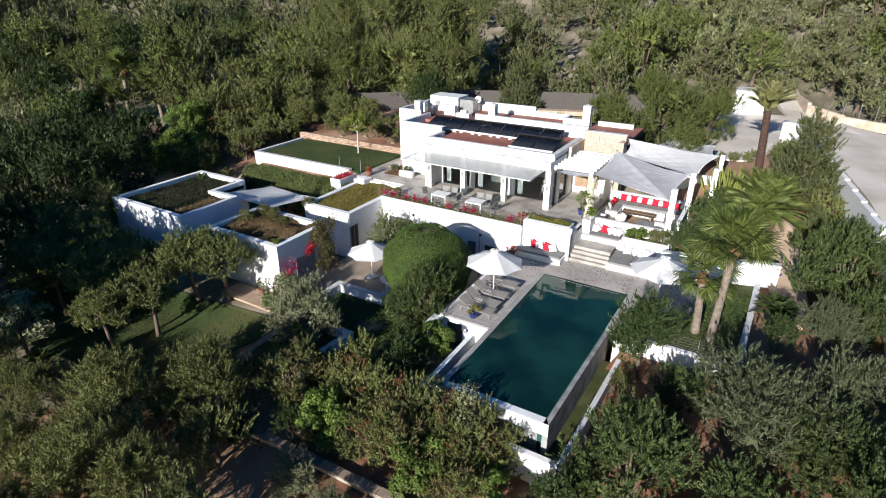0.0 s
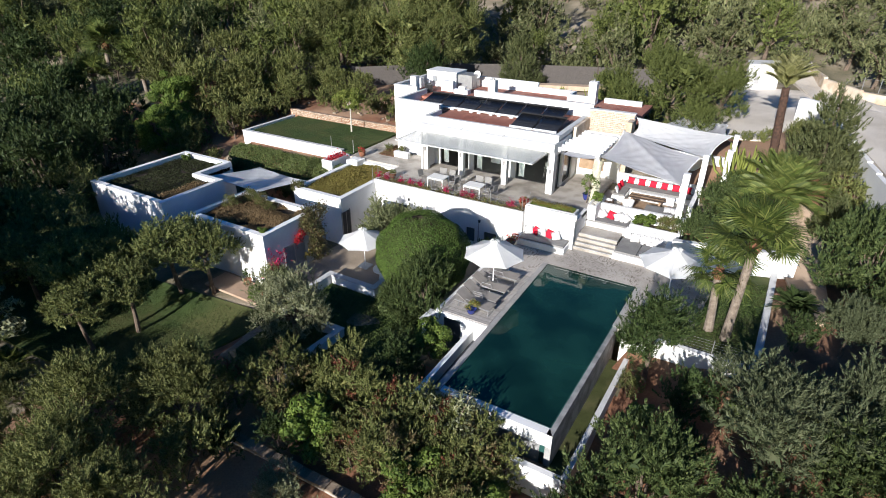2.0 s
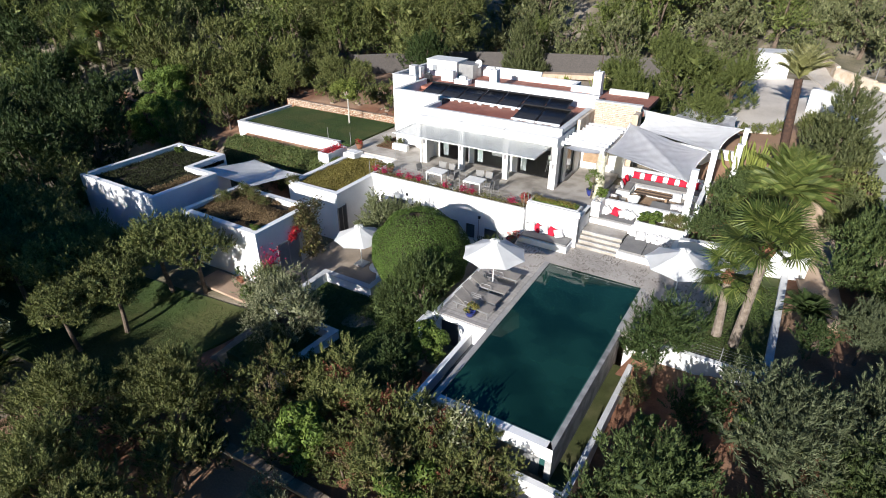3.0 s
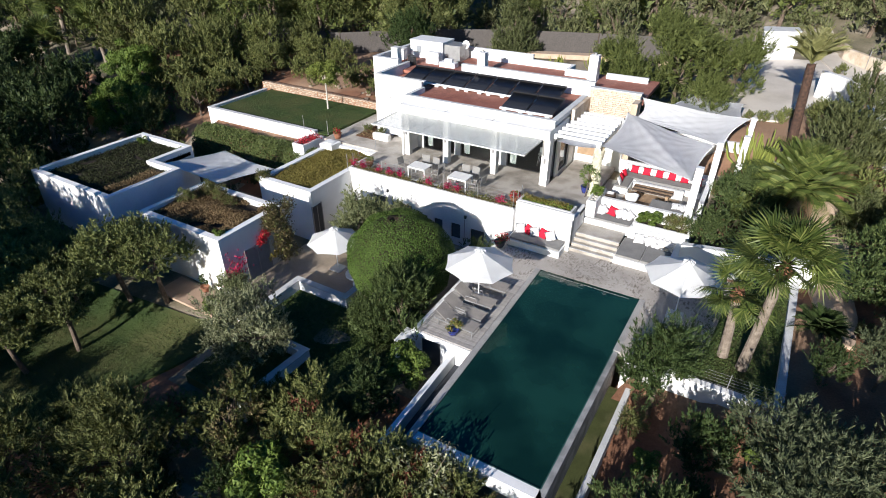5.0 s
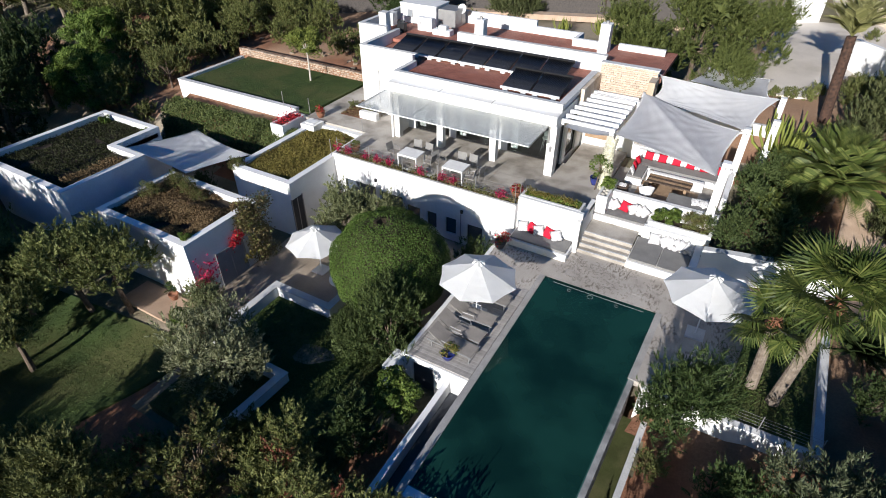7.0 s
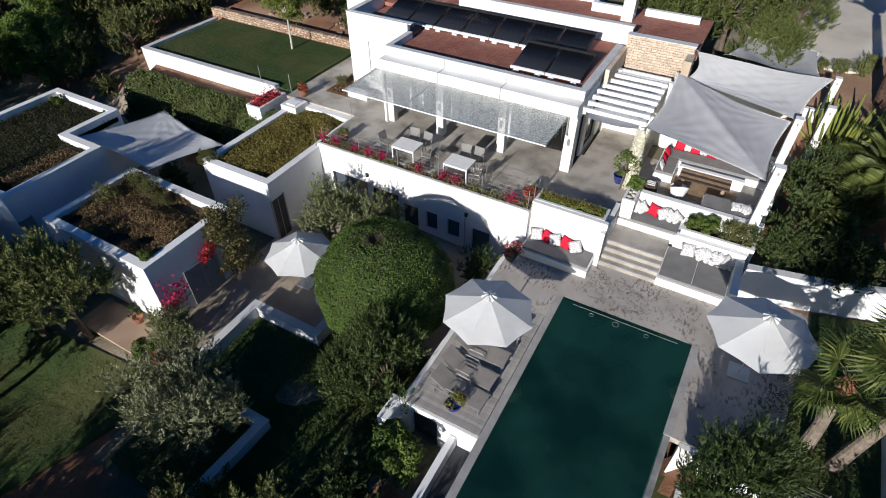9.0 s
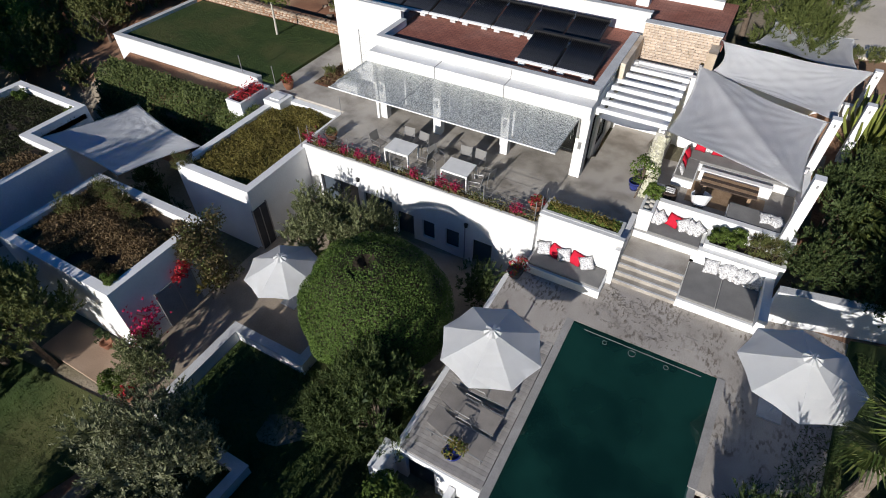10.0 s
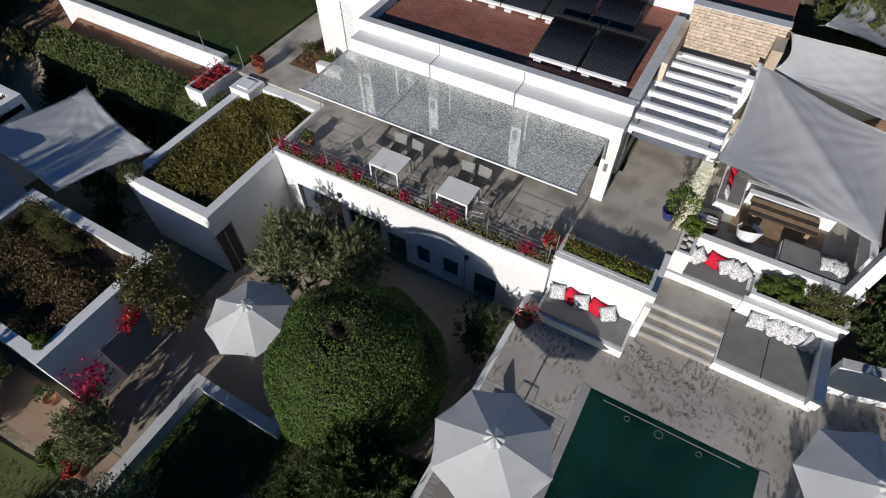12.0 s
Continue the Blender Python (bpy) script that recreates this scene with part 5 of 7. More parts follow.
# ---- roof equipment ----
def collector(x0, x1, y0, y1, z0, z1):
    """A sloping evacuated-tube collector: lower edge at y0, z0."""
    g = thing("solar_collector", "black evacuated-tube solar collector on a white frame", "solar panel", "roof solar collectors")
    L = math.hypot(y1 - y0, z1 - z0)
    m = Matrix.Translation((x0, y0, z0)) @ Matrix.Rotation(math.atan2(z1 - z0, y1 - y0), 4, "X")
    w = x1 - x0
    for nm, bx, mt in (("bottom_rail", B(0, w, -0.07, 0.03, -0.04, 0.06, 0.008), METALW), ("header", B(0, w, L - 0.12, L, -0.03, 0.12, 0.02), DARKM), ("reflector", B(0.02, w - 0.02, 0.02, L - 0.1, -0.03, -0.012), DARKM)):
        bmesh.ops.transform(bx, matrix=m, verts=bx.verts[:])
        part(nm, bx, mt, g)
    n = int(w / 0.085)
    proto = None
    for i in range(n):
        x = 0.05 + (w - 0.1) * (i + 0.5) / n
        if proto is None:
            t = tube([(0, 0.02, 0.03), (0, L - 0.1, 0.03)], [0.03, 0.03], 8)
            proto = part("tube", t, TUBE, g, smooth=True)
            o = proto
        else:
            o = proto.copy()
            scene.collection.objects.link(o)
            o.parent = g
        o.matrix_basis = m @ Matrix.Translation((x, 0, 0))
    for x in (0.3, w - 0.3):
        part("ballast", B(x0 + x - 0.14, x0 + x + 0.14, y0 - 0.10, y0 + 0.08, ROOF, ROOF + 0.10, 0.01), CAP, g)
    return g


for k in range(7):
    xa = -14.75 + k * 1.62
    collector(xa, xa + 1.58, 9.75, 11.75, 5.36, 5.82)
for k in range(2):
    xa = -6.05 + k * 1.68
    collector(xa, xa + 1.64, 7.35, 9.35, 5.36, 5.80)
ac = thing("air_conditioner", "white outdoor air-conditioning unit with round fan grille", "air conditioner")
part("case", B(-15.3, -14.2, 13.9, 14.35, 5.5, 6.35, 0.03), METALW, ac)
for r in (0.30, 0.22, 0.14):
    bm = bmesh.new()
    pts = [(-14.85 + r * math.cos(a), 13.885, 5.95 + r * math.sin(a)) for a in np.linspace(0, 6.2832, 25)]
    part("fan_grille", tube(pts, [0.012] * 25, 5, bm), METALG, ac)
part("foot", B(-15.2, -14.3, 13.95, 14.3, 5.48, 5.5), METALG, ac)
bx = thing("duct_box", "white roof duct box with a small vent", "roof box")
part("body", B(-13.9, -12.6, 13.5, 14.1, 5.5, 5.85, 0.03), METALW, bx)
part("vent", B(-13.5, -12.9, 13.6, 13.95, 5.85, 6.1, 0.05), METALW, bx)
bg = thing("roof_tank_housing", "large white flat-topped housing on the roof", "roof housing")
part("body", B(-17.5, -14.6, 15.2, 17.0, 5.5, 6.75, 0.02), METALW, bg)
part("lid", B(-17.55, -14.55, 15.15, 17.05, 6.75, 6.82, 0.02), METALW, bg)
part("side_panel", B(-14.55, -13.2, 15.4, 16.9, 5.5, 6.65, 0.02), METALG, bg)
part("hatch", B(-16.9, -16.5, 15.14, 15.2, 5.9, 6.4), SHUTTERG, bg)
for x, y, z in ((-17.0, 12.5, 6.75), (-17.6, 14.2, 6.3)):
    rp = thing("roof_pier", "square white pier on the roof", "pier", "roof piers")
    part("shaft", B(x - 0.28, x + 0.28, y - 0.28, y + 0.28, 5.5, z, 0.02), WHITE, rp)
    part("cap", B(x - 0.3, x + 0.3, y - 0.3, y + 0.3, z, z + 0.03), CAP, rp)
for x, y in ((-16.3, 13.4), (-15.9, 13.0)):
    bt = thing("pump_unit", "dark pump unit on the roof", "pump", "roof pumps")
    part("body", B(x - 0.2, x + 0.2, y - 0.2, y + 0.2, 5.5, 6.1, 0.04), DARKM, bt)
    part("pipe", tube([(x, y - 0.2, 5.6), (x, y - 0.6, 5.6), (x - 0.8, y - 1.8, 5.6)], [0.04] * 3, 8), METALG, bt)
dish = thing("satellite_dish", "small white satellite dish on a mast", "satellite dish", at=(-13.2, 16.3, 5.5))
bm = bmesh.new()
bmesh.ops.create_uvsphere(bm, u_segments=18, v_segments=10, radius=0.4)
bmesh.ops.delete(bm, geom=[v for v in bm.verts if v.co.z > -0.22], context="VERTS")
bmesh.ops.solidify(bm, geom=bm.faces[:], thickness=0.015)
bmesh.ops.transform(bm, matrix=Matrix.Translation((0, 0.1, 1.1)) @ Matrix.Rotation(radians(70), 4, "X") @ Matrix.Translation((0, 0, 0.3)), verts=bm.verts[:])
part("reflector", bm, METALW, dish)
part("mast", cyl(0.025, 0.025, 0, 1.1, 8), METALG, dish)

# ---- pots ----
def pot(x, y, z, r, h, m, label, plant, spread, count, ph):
    g = thing("potted_plant", label, "potted plant", at=(x, y, z))
    bm = bmesh.new()
    prof = [(r * 0.62, 0), (r * 0.9, h * 0.5), (r, h * 0.92), (r * 1.08, h * 0.93), (r * 1.08, h), (r * 0.9, h), (r * 0.88, h * 0.85)]
    rows = [[bm.verts.new((q * math.cos(6.2832 * k / 20), q * math.sin(6.2832 * k / 20), zz)) for k in range(20)] for q, zz in prof]
    for a, b in zip(rows, rows[1:]):
        for k in range(20):
            bm.faces.new((a[k], a[(k + 1) % 20], b[(k + 1) % 20], b[k]))
    bm.faces.new(rows[-1])
    bm.faces.new(rows[0][::-1])
    part("pot", bm, m, g, smooth=True)
    rng = np.random.default_rng(int(abs(x * 31 + y * 17)) + 5)
    c, n, _ = lobed_crown(rng, spread, spread, ph / 2, 9, count, spread * 0.5, h * 0.9, 0.1)
    k = len(c) // 3
    for nm, mt, a, b in (("leaves", F_LIME if plant is not F_DARK else F_DARK, 0, k), ("bloom", plant, k, len(c))):
        o = new(nm, leaf_mesh(nm, c[a:b], n[a:b], 0.10, 0.06, mt, rng))
        o.parent = g
        tagged(o, kind="stuff")
    return g


pot(-17.7, 5.85, TER, 0.28, 0.42, TERRA, "terracotta pot of red flowers on the path", F_RED, 0.3, 260, 0.4)
pot(-12.9, 3.15, TER, 0.26, 0.36, TERRA, "terracotta pot with a low green plant", F_JUN, 0.28, 220, 0.3)
pot(-2.95, 3.05, TER, 0.26, 0.36, TERRA, "terracotta pot of red flowers at the terrace corner", F_RED, 0.28, 260, 0.35)
pot(-2.75, 0.95, 0.0, 0.3, 0.36, SHUTTER, "dark glazed pot of trailing red flowers by the bench", F_RED, 0.42, 300, 0.35)
pot(-15.3, -8.45, COURT - 0.02, 0.22, 0.32, TERRA, "terracotta pot with a slender shrub", F_DARK, 0.25, 200, 1.0)
pot(-12.6, -9.5, COURT - 0.02, 0.28, 0.5, TERRA, "terracotta pot of red flowers at the lawn edge", F_RED, 0.3, 260, 0.4)
pot(-1.45, -6.55, 0.0, 0.26, 0.3, BLUEPOT, "cobalt blue pot with yellow-green flowers on the deck", F_SEDUM, 0.34, 320, 0.5)
pot(0.05, 6.2, TER, 0.26, 0.4, BLUEPOT, "cobalt blue glazed pot beside the column", F_DARK, 0.18, 120, 0.3)
sb = thing("stone_table", "white oval garden table in the sunken court", "table", at=(-8.75, -3.9, COURT))
part("top", cyl(0.62, 0.62, 0.62, 0.7, 28), METALW, sb)
part("foot", cyl(0.3, 0.2, 0, 0.62, 16), METALW, sb)
hose = thing("garden_hose", "coiled blue hose with bucket on the path", "hose", at=(11.9, 6.3, H(11.9, 6.3)))
part("coil", tube([(0.35 * math.cos(a), 0.35 * math.sin(a), 0.06 + 0.01 * a) for a in np.linspace(0, 12, 40)], [0.03] * 40, 6), BLUEPOT, hose)
for x, y, r in ((0.82, 4.95, 0.12), (0.95, 5.15, 0.1), (0.8, 5.3, 0.09), (0.94, 5.4, 0.12), (0.85, 5.6, 0.1), (0.9, 6.2, 0.08)):
    bm = bmesh.new()
    bmesh.ops.create_icosphere(bm, subdivisions=2, radius=r)
    for v in bm.verts:
        v.co = (v.co.x * 1.1 + x, v.co.y * 0.9 + y, v.co.z * 0.7 + 1.98)
    tagged(part("pebble", bm, PEBBLE, smooth=True), "rounded pale stone in the planter", "stone", "planter stones")
for x, z in ((-10.9, 0.75), (-5.5, 0.4)):
    wl = thing("wall_light", "small dark globe wall light on the terrace wall", "wall light", "terrace wall lights", at=(x, 2.14, z))
    part("globe", cyl(0.07, 0.09, 0, 0.16, 12), DARKM, wl)
    part("bracket", B(-0.02, 0.02, 0, 0.06, 0.05, 0.1), METALG, wl)
dp = thing("downpipe", "thin grey downpipe on the terrace wall", "pipe", at=(-5.55, 2.15, 0))
part("pipe", cyl(0.025, 0.025, -1.62, 0.3, 8), METALG, dp)

# ---- road, drive and far walls ----
def drape(name, left, right, material, label, category, lift=0.22, n=28):
    """A strip of paving laid over the land between two edges."""
    def along(pts, t):
        d = np.r_[0, np.cumsum(np.hypot(*np.diff(np.array(pts), axis=0).T))]
        return np.interp(t * d[-1], d, [q[0] for q in pts]), np.interp(t * d[-1], d, [q[1] for q in pts])
    bm = bmesh.new()
    rows = []
    for t in np.linspace(0, 1, n):
        (a, b), (c, d) = along(left, t), along(right, t)
        m = H((a + c) / 2, (b + d) / 2)
        rows.append([bm.verts.new((a + (c - a) * u, b + (d - b) * u, max(m, H(a + (c - a) * u, b + (d - b) * u)) + lift)) for u in np.linspace(0, 1, 6)])
    for r, s in zip(rows, rows[1:]):
        for k in range(5):
            bm.faces.new((r[k], r[k + 1], s[k + 1], s[k]))
    bmesh.ops.recalc_face_normals(bm, faces=bm.faces[:])
    up = bmesh.ops.extrude_face_region(bm, geom=bm.faces[:])
    bmesh.ops.translate(bm, vec=(0, 0, -0.5), verts=[q for q in up["geom"] if isinstance(q, bmesh.types.BMVert)])
    bmesh.ops.recalc_face_normals(bm, faces=bm.faces[:])
    return tagged(part(name, bm, material), label, category, kind="structure")


drape("road", [(17.9, -70), (16.9, -14), (16.7, 0), (16.6, 8), (15.8, 14), (14.2, 22), (12.6, 32), (10.2, 40), (8.6, 47)], [(25.5, -70), (24, -14), (23.5, 0), (23.3, 10), (23, 20), (21, 28), (16.4, 31.5), (13.2, 38), (11.0, 47)], ROADM, "pale worn concrete road bending past the house", "road", n=44)
drape("driveway", [(5.0, 19.4), (4.6, 28), (5.4, 36.5)], [(8.9, 20.0), (11.6, 26.5), (12.4, 37)], ROADM, "pale concrete drive to the gate", "driveway", 0.1)
drape("orchard_lawn", [(-31, -18.5), (-31, -11.5)], [(-14.5, -17.5), (-11.9, -9.85)], GRASSBASE, "green lawn under the orchard trees", "lawn", 0.12, 14)
gh = thing("gate_building", "small white gate building with a pitched parapet", "building")
part("wall", prism([(6.2, 35.2), (8.9, 36.6), (8.6, 38.6), (6.0, 37.6)], 3.5, 6.3), WHITE, gh)
part("roof", prism([(6.1, 35.1), (9.0, 36.5), (8.7, 38.7), (5.9, 37.7)], 6.3, 6.4), CAP, gh)
part("panel", B(6.9, 7.3, 35.45, 35.6, 4.6, 5.4), METALG, gh)
gt = thing("white_gate_wall", "white wall beside the drive", "wall", kind="structure")
part("wall", prism([(10.7, 26.4), (13.4, 23.2), (13.65, 23.4), (10.95, 26.6)], 3.2, 5.5), WHITE, gt)
sw2 = thing("stepped_road_wall", "white stepped wall along the road", "wall", kind="structure")
for k in range(9):
    x, y = 12.95 + 0.34 * k, 23.4 - 1.86 * k
    z = 4.85 - 0.10 * k
    part("wall_panel", prism([(x, y), (x + 0.3, y + 0.04), (x + 0.64, y - 1.82), (x + 0.34, y - 1.86)], z - 2.6, z), WHITE, sw2)
for k in range(9):
    x, y = 16.35 + 0.02 * k, 7.0 - 2.0 * k
    z = H(19, y) + 0.95
    part("wall_panel", prism([(x, y), (x + 0.3, y), (x + 0.32, y - 1.98), (x + 0.02, y - 1.98)], z - 3.0, z), WHITE, sw2)
rw = thing("roadside_wall", "low beige stone wall on the far side of the road", "wall", kind="structure")
wp = [(10.6, 47), (12.6, 38), (15.2, 33.5), (18.2, 31.6), (22.8, 30.0), (27, 27)]
for (a, b), (c, d) in zip(wp, wp[1:]):
    t = Vector((c - a, d - b)).normalized() * 0.32
    part("wall_section", prism([(a, b), (c, d), (c - t.y, d + t.x), (a - t.y, b + t.x)], 3.6, 5.0 + 0.02 * (b - 30)), STONE, rw)
fn = thing("heather_fence", "grey-brown heather screen fence behind the house", "fence")
fpts = [(-40, 21), (-32, 24), (-24, 29.5), (-16, 32.5), (-8, 34.5), (0, 36), (5.5, 37)]
for (a, b), (c, d) in zip(fpts, fpts[1:]):
    t = Vector((c - a, d - b)).normalized() * 0.08
    z0, z1 = H(a, b), H(c, d)
    bm = prism([(a, b), (c, d), (c - t.y, d + t.x), (a - t.y, b + t.x)], 0, 2.1)
    for v in bm.verts:
        v.co.z += z0 if abs(v.co.x - a) + abs(v.co.y - b) < 0.3 else z1
    part("screen", bm, FENCEM, fn)
    part("post", cyl(0.05, 0.05, z0 - 0.2, z0 + 2.2, 8, a, b), DARKWOOD, fn)
bw = thing("white_back_path", "pale earth path below the fence", "path", kind="structure")
part("surface", prism([(-22, 27.4), (-8, 32.0), (4, 33.8), (4, 34.8), (-8, 33.2), (-22, 28.6)], 2.9, 3.35), PATHEARTH, bw)
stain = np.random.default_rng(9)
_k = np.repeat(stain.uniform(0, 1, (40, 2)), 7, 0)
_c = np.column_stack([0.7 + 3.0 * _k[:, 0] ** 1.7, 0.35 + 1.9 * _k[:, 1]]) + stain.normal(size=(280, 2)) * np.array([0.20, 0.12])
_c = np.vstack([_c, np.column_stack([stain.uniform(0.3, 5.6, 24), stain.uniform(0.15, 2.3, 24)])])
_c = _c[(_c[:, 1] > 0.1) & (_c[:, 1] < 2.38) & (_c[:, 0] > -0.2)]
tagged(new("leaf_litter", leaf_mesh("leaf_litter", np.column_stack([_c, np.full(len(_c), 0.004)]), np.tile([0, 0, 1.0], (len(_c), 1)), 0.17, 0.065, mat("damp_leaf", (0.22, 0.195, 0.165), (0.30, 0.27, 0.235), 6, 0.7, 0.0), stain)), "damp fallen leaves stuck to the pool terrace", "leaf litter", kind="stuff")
# stone retaining wall behind the upper lawn
rs = thing("rubble_retaining_wall", "low ochre rubble stone wall behind the lawn", "wall", kind="structure")
part("core", prism([(-31.5, 12.25), (-18.3, 12.1), (-18.3, 12.6), (-31.5, 12.75)], 1.0, 2.34), EARTH, rs)
RUBBLE = mat("reddish_rubble", (0.34, 0.245, 0.175), (0.24, 0.165, 0.115), 3, 0.85, 0.4, 25, c3=(0.42, 0.34, 0.26), big=1.5, vary=0.25)
rng = np.random.default_rng(3)
protos = []
for k in range(6):
    bm = bmesh.new()
    bmesh.ops.create_icosphere(bm, subdivisions=1, radius=0.5)
    for v in bm.verts:
        v.co = Vector([max(-0.36, min(0.36, q)) for q in v.co]) * (1 + 0.12 * rng.normal())
    me = bpy.data.meshes.new("stone")
    bm.to_mesh(me)
    bm.free()
    me.materials.append(RUBBLE)
    protos.append(me)
for row in range(4):
    x = -31.4
    while x < -18.4:
        w = rng.uniform(0.20, 0.42)
        o = new("stone", protos[rng.integers(6)])
        o.parent = rs
        o.matrix_basis = Matrix.Translation((x + w / 2, 12.2 - 0.01 * (x + 18) + rng.uniform(-0.04, 0.04), 1.90 + 0.142 * row)) @ Matrix.Rotation(rng.uniform(-0.15, 0.15), 4, "Y") @ Matrix.Diagonal((w * 1.36, 0.42, 0.20, 1))
        x += w
for k in range(46):
    a, b = rng.uniform(-33, -15), rng.uniform(13, 20)
    o = new("garden_rock", protos[rng.integers(6)].copy())
    o.data.materials.clear()
    o.data.materials.append(ROCK)
    s = rng.uniform(0.3, 0.8)
    o.matrix_basis = Matrix.Translation((a, b, H(a, b) + 0.1 * s)) @ Matrix.Rotation(rng.uniform(0, 6), 4, "Z") @ Matrix.Diagonal((s, s * 0.8, s * 0.6, 1))
    tagged(o, "rough pale rock in the planted bank", "rock", "bank rocks")
drape("earth_path", [(12.5, 0.9), (11.9, 3.4), (11.2, 7), (11.5, 12)], [(13.4, 0.7), (13.6, 3), (13.2, 9), (12.6, 12)], PATHEARTH, "sandy garden path beside the palm garden", "path", 0.17, 24)
cs = thing("low_garden_wall", "low pale stone wall along the lower garden path", "wall", kind="structure")
part("core", prism([(-9.5, -16.75), (2.0, -16.45), (2.0, -16.1), (-9.5, -16.4)], -3.2, -2.42), CONCRETE, cs)
for k in range(24):
    x = -9.5 + 0.479 * k
    part("coping_stone", B(x, x + 0.46, -16.80 + 0.026 * (x + 9.5), -16.36 + 0.026 * (x + 9.5), -2.42, -2.34 + 0.02 * (k % 3), 0.02), ROCK, cs)
# wire fence above the roadside wall
wf = thing("wire_fence", "sagging wire fence with thin metal posts above the road", "fence")
for k in range(11):
    x = 14.2 + 1.2 * k
    y = 35.2 - 0.42 * k
    part("post", cyl(0.035, 0.03, H(x, y) - 0.2, H(x, y) + 1.7, 6, x, y), METALG, wf)
    if k:
        for q in (0.5, 1.0, 1.55):
            part("wire", tube([(x - 1.2, y + 0.42, H(x - 1.2, y + 0.42) + q), (x, y, H(x, y) + q)], [0.008, 0.008], 4), METALG, wf)


# ---- plants ----
def leafy(name, c, n, length, width, m, rng, parent, droop=0.0, spike=0.0, face=None):
    o = new(name, leaf_mesh(name, c, n, length, width, m, rng, droop, spike, face))
    o.parent = parent
    return o


def tree(name, label, category, h, rx, rz, m, count, leaf, width, tr, seed, lobes=26, lobe_r=None, ry=None, group="", bark=BARK, m2=None, share=0.0, droop=0.0, shell=0.5, bare=0.0, spike=0.0, brush=2.8, each=24):
    """A tree with its foot at the origin: bent tapered trunk, limbs that reach the lobes, and a crown of single leaves."""
    rng = np.random.default_rng(seed)
    t = thing(name, label, category, group)
    lobe_r = lobe_r or rx * 0.42
    z0 = h - 1.75 * rz - 0.5 * lobe_r
    c, n, cen = lobed_crown(rng, rx - lobe_r * 0.7, (ry or rx) - lobe_r * 0.7, rz, lobes, count // each if spike else count, lobe_r, z0, shell=shell, gap=0.14 if spike else 0.35, tall=0.95 if spike else 0.8)
    face = None
    if spike:
        c, n, face = tufts(rng, c, n, leaf * brush, each)
        leaf, spike = leaf * 0.85, 0.9
    fork = max(0.5, z0 + 0.35 * rz)
    w = rng.normal(size=2) * 0.12
    bm = tube([(0, 0, -0.3), (w[0], w[1], fork * 0.4), (w[0] * 1.6, w[1] * 1.6, fork)], [tr * 1.25, tr, tr * 0.8], 9)
    for q in cen[rng.permutation(lobes)[: min(lobes, 11)]]:
        a = Vector((w[0] * 1.6, w[1] * 1.6, fork * 0.92))
        mid = a.lerp(Vector(q), 0.5) + Vector((0, 0, 0.15 * rz))
        tube([a, mid, q + (q - np.array(a)) * bare], [tr * 0.55, tr * 0.35, tr * 0.1], 5, bm)
    part("trunk", bm, bark, t, "trunk with branching limbs")
    if m2:
        k = rng.random(len(cen)) < share
        d = ((c[:, None] - cen[None]) ** 2).sum(-1).argmin(1)
        sel = k[d] & (rng.random(len(c)) < 0.8)
        leafy("turning_leaves", c[sel], n[sel], leaf, width, m2, rng, t, droop, spike, face[sel])
        c, n, face = c[~sel], n[~sel], face[~sel]
    if spike:
        each = 22 if count > 8000 else 9
        k = lobes * each
        u = rng.normal(size=(k, 3))
        u /= np.linalg.norm(u, axis=1, keepdims=True)
        size = np.r_[np.ones(len(c)), np.full(k, lobe_r * 0.5 / leaf)][:, None]
        wide = np.r_[np.ones(len(c)), np.full(k, lobe_r * 0.3 / width)][:, None]
        c = np.vstack([c, np.repeat(cen, each, 0) + u * lobe_r * rng.uniform(0.05, 0.42, (k, 1))])
        n, face, leaf, width = np.vstack([n, u]), np.vstack([face, rng.normal(size=(k, 3))]), leaf * size, width * wide
    leafy("crown", c, n, leaf, width, m, rng, t, droop, spike, face)
    return t


def cone_tree(name, label, h, r, m, count, leaf, width, seed, power=0.75, group=""):
    """A conifer leafed to the ground: tiers of uneven sprays round a straight trunk."""
    rng = np.random.default_rng(seed)
    t = thing(name, label, "tree", group)
    part("trunk", tube([(0, 0, -0.3), (0.03, 0.02, h * 0.5), (0, 0, h * 0.95)], [0.14, 0.09, 0.02], 8), BARK, t)
    k = 130
    f = rng.random(k) ** 1.35
    a = rng.uniform(0, 6.2832, k)
    rr = r * (1 - f * 0.97) ** power * rng.uniform(0.45, 1.0, k)
    cen = np.stack([rr * np.cos(a), rr * np.sin(a), 0.25 + f * (h - 0.5)], 1)
    rad = (0.20 + 0.24 * (1 - f)) * r * rng.uniform(0.6, 1.2, k) * 0.75
    count = count // 24
    own = rng.choice(k, count, p=rad**2 / (rad**2).sum())
    u = rng.normal(size=(count, 3))
    u /= np.linalg.norm(u, axis=1, keepdims=True)
    u[:, 2] = np.abs(u[:, 2]) * np.where(rng.random(count) < 0.75, 1, -1)
    c = cen[own] + u * rad[own, None] * rng.uniform(0.6, 1.05, (count, 1)) * np.array([1, 1, 1.15])
    out = np.stack([np.cos(a), np.sin(a), 0.6 + 0 * a], 1)[own]
    c, n, face = tufts(rng, c, u + 0.5 * out, leaf * 2.4)
    leafy("crown", c, n, leaf, width, m, rng, t, 0.0, 0.9, face)
    return t


def plant(t, x, y, turn=0.0, s=1.0, z=None, sz=None):
    t.matrix_basis = Matrix.Translation((x, y, H(x, y) if z is None else z)) @ Matrix.Rotation(radians(turn), 4, "Z") @ Matrix.Diagonal((s, s, sz or s, 1))
    return t


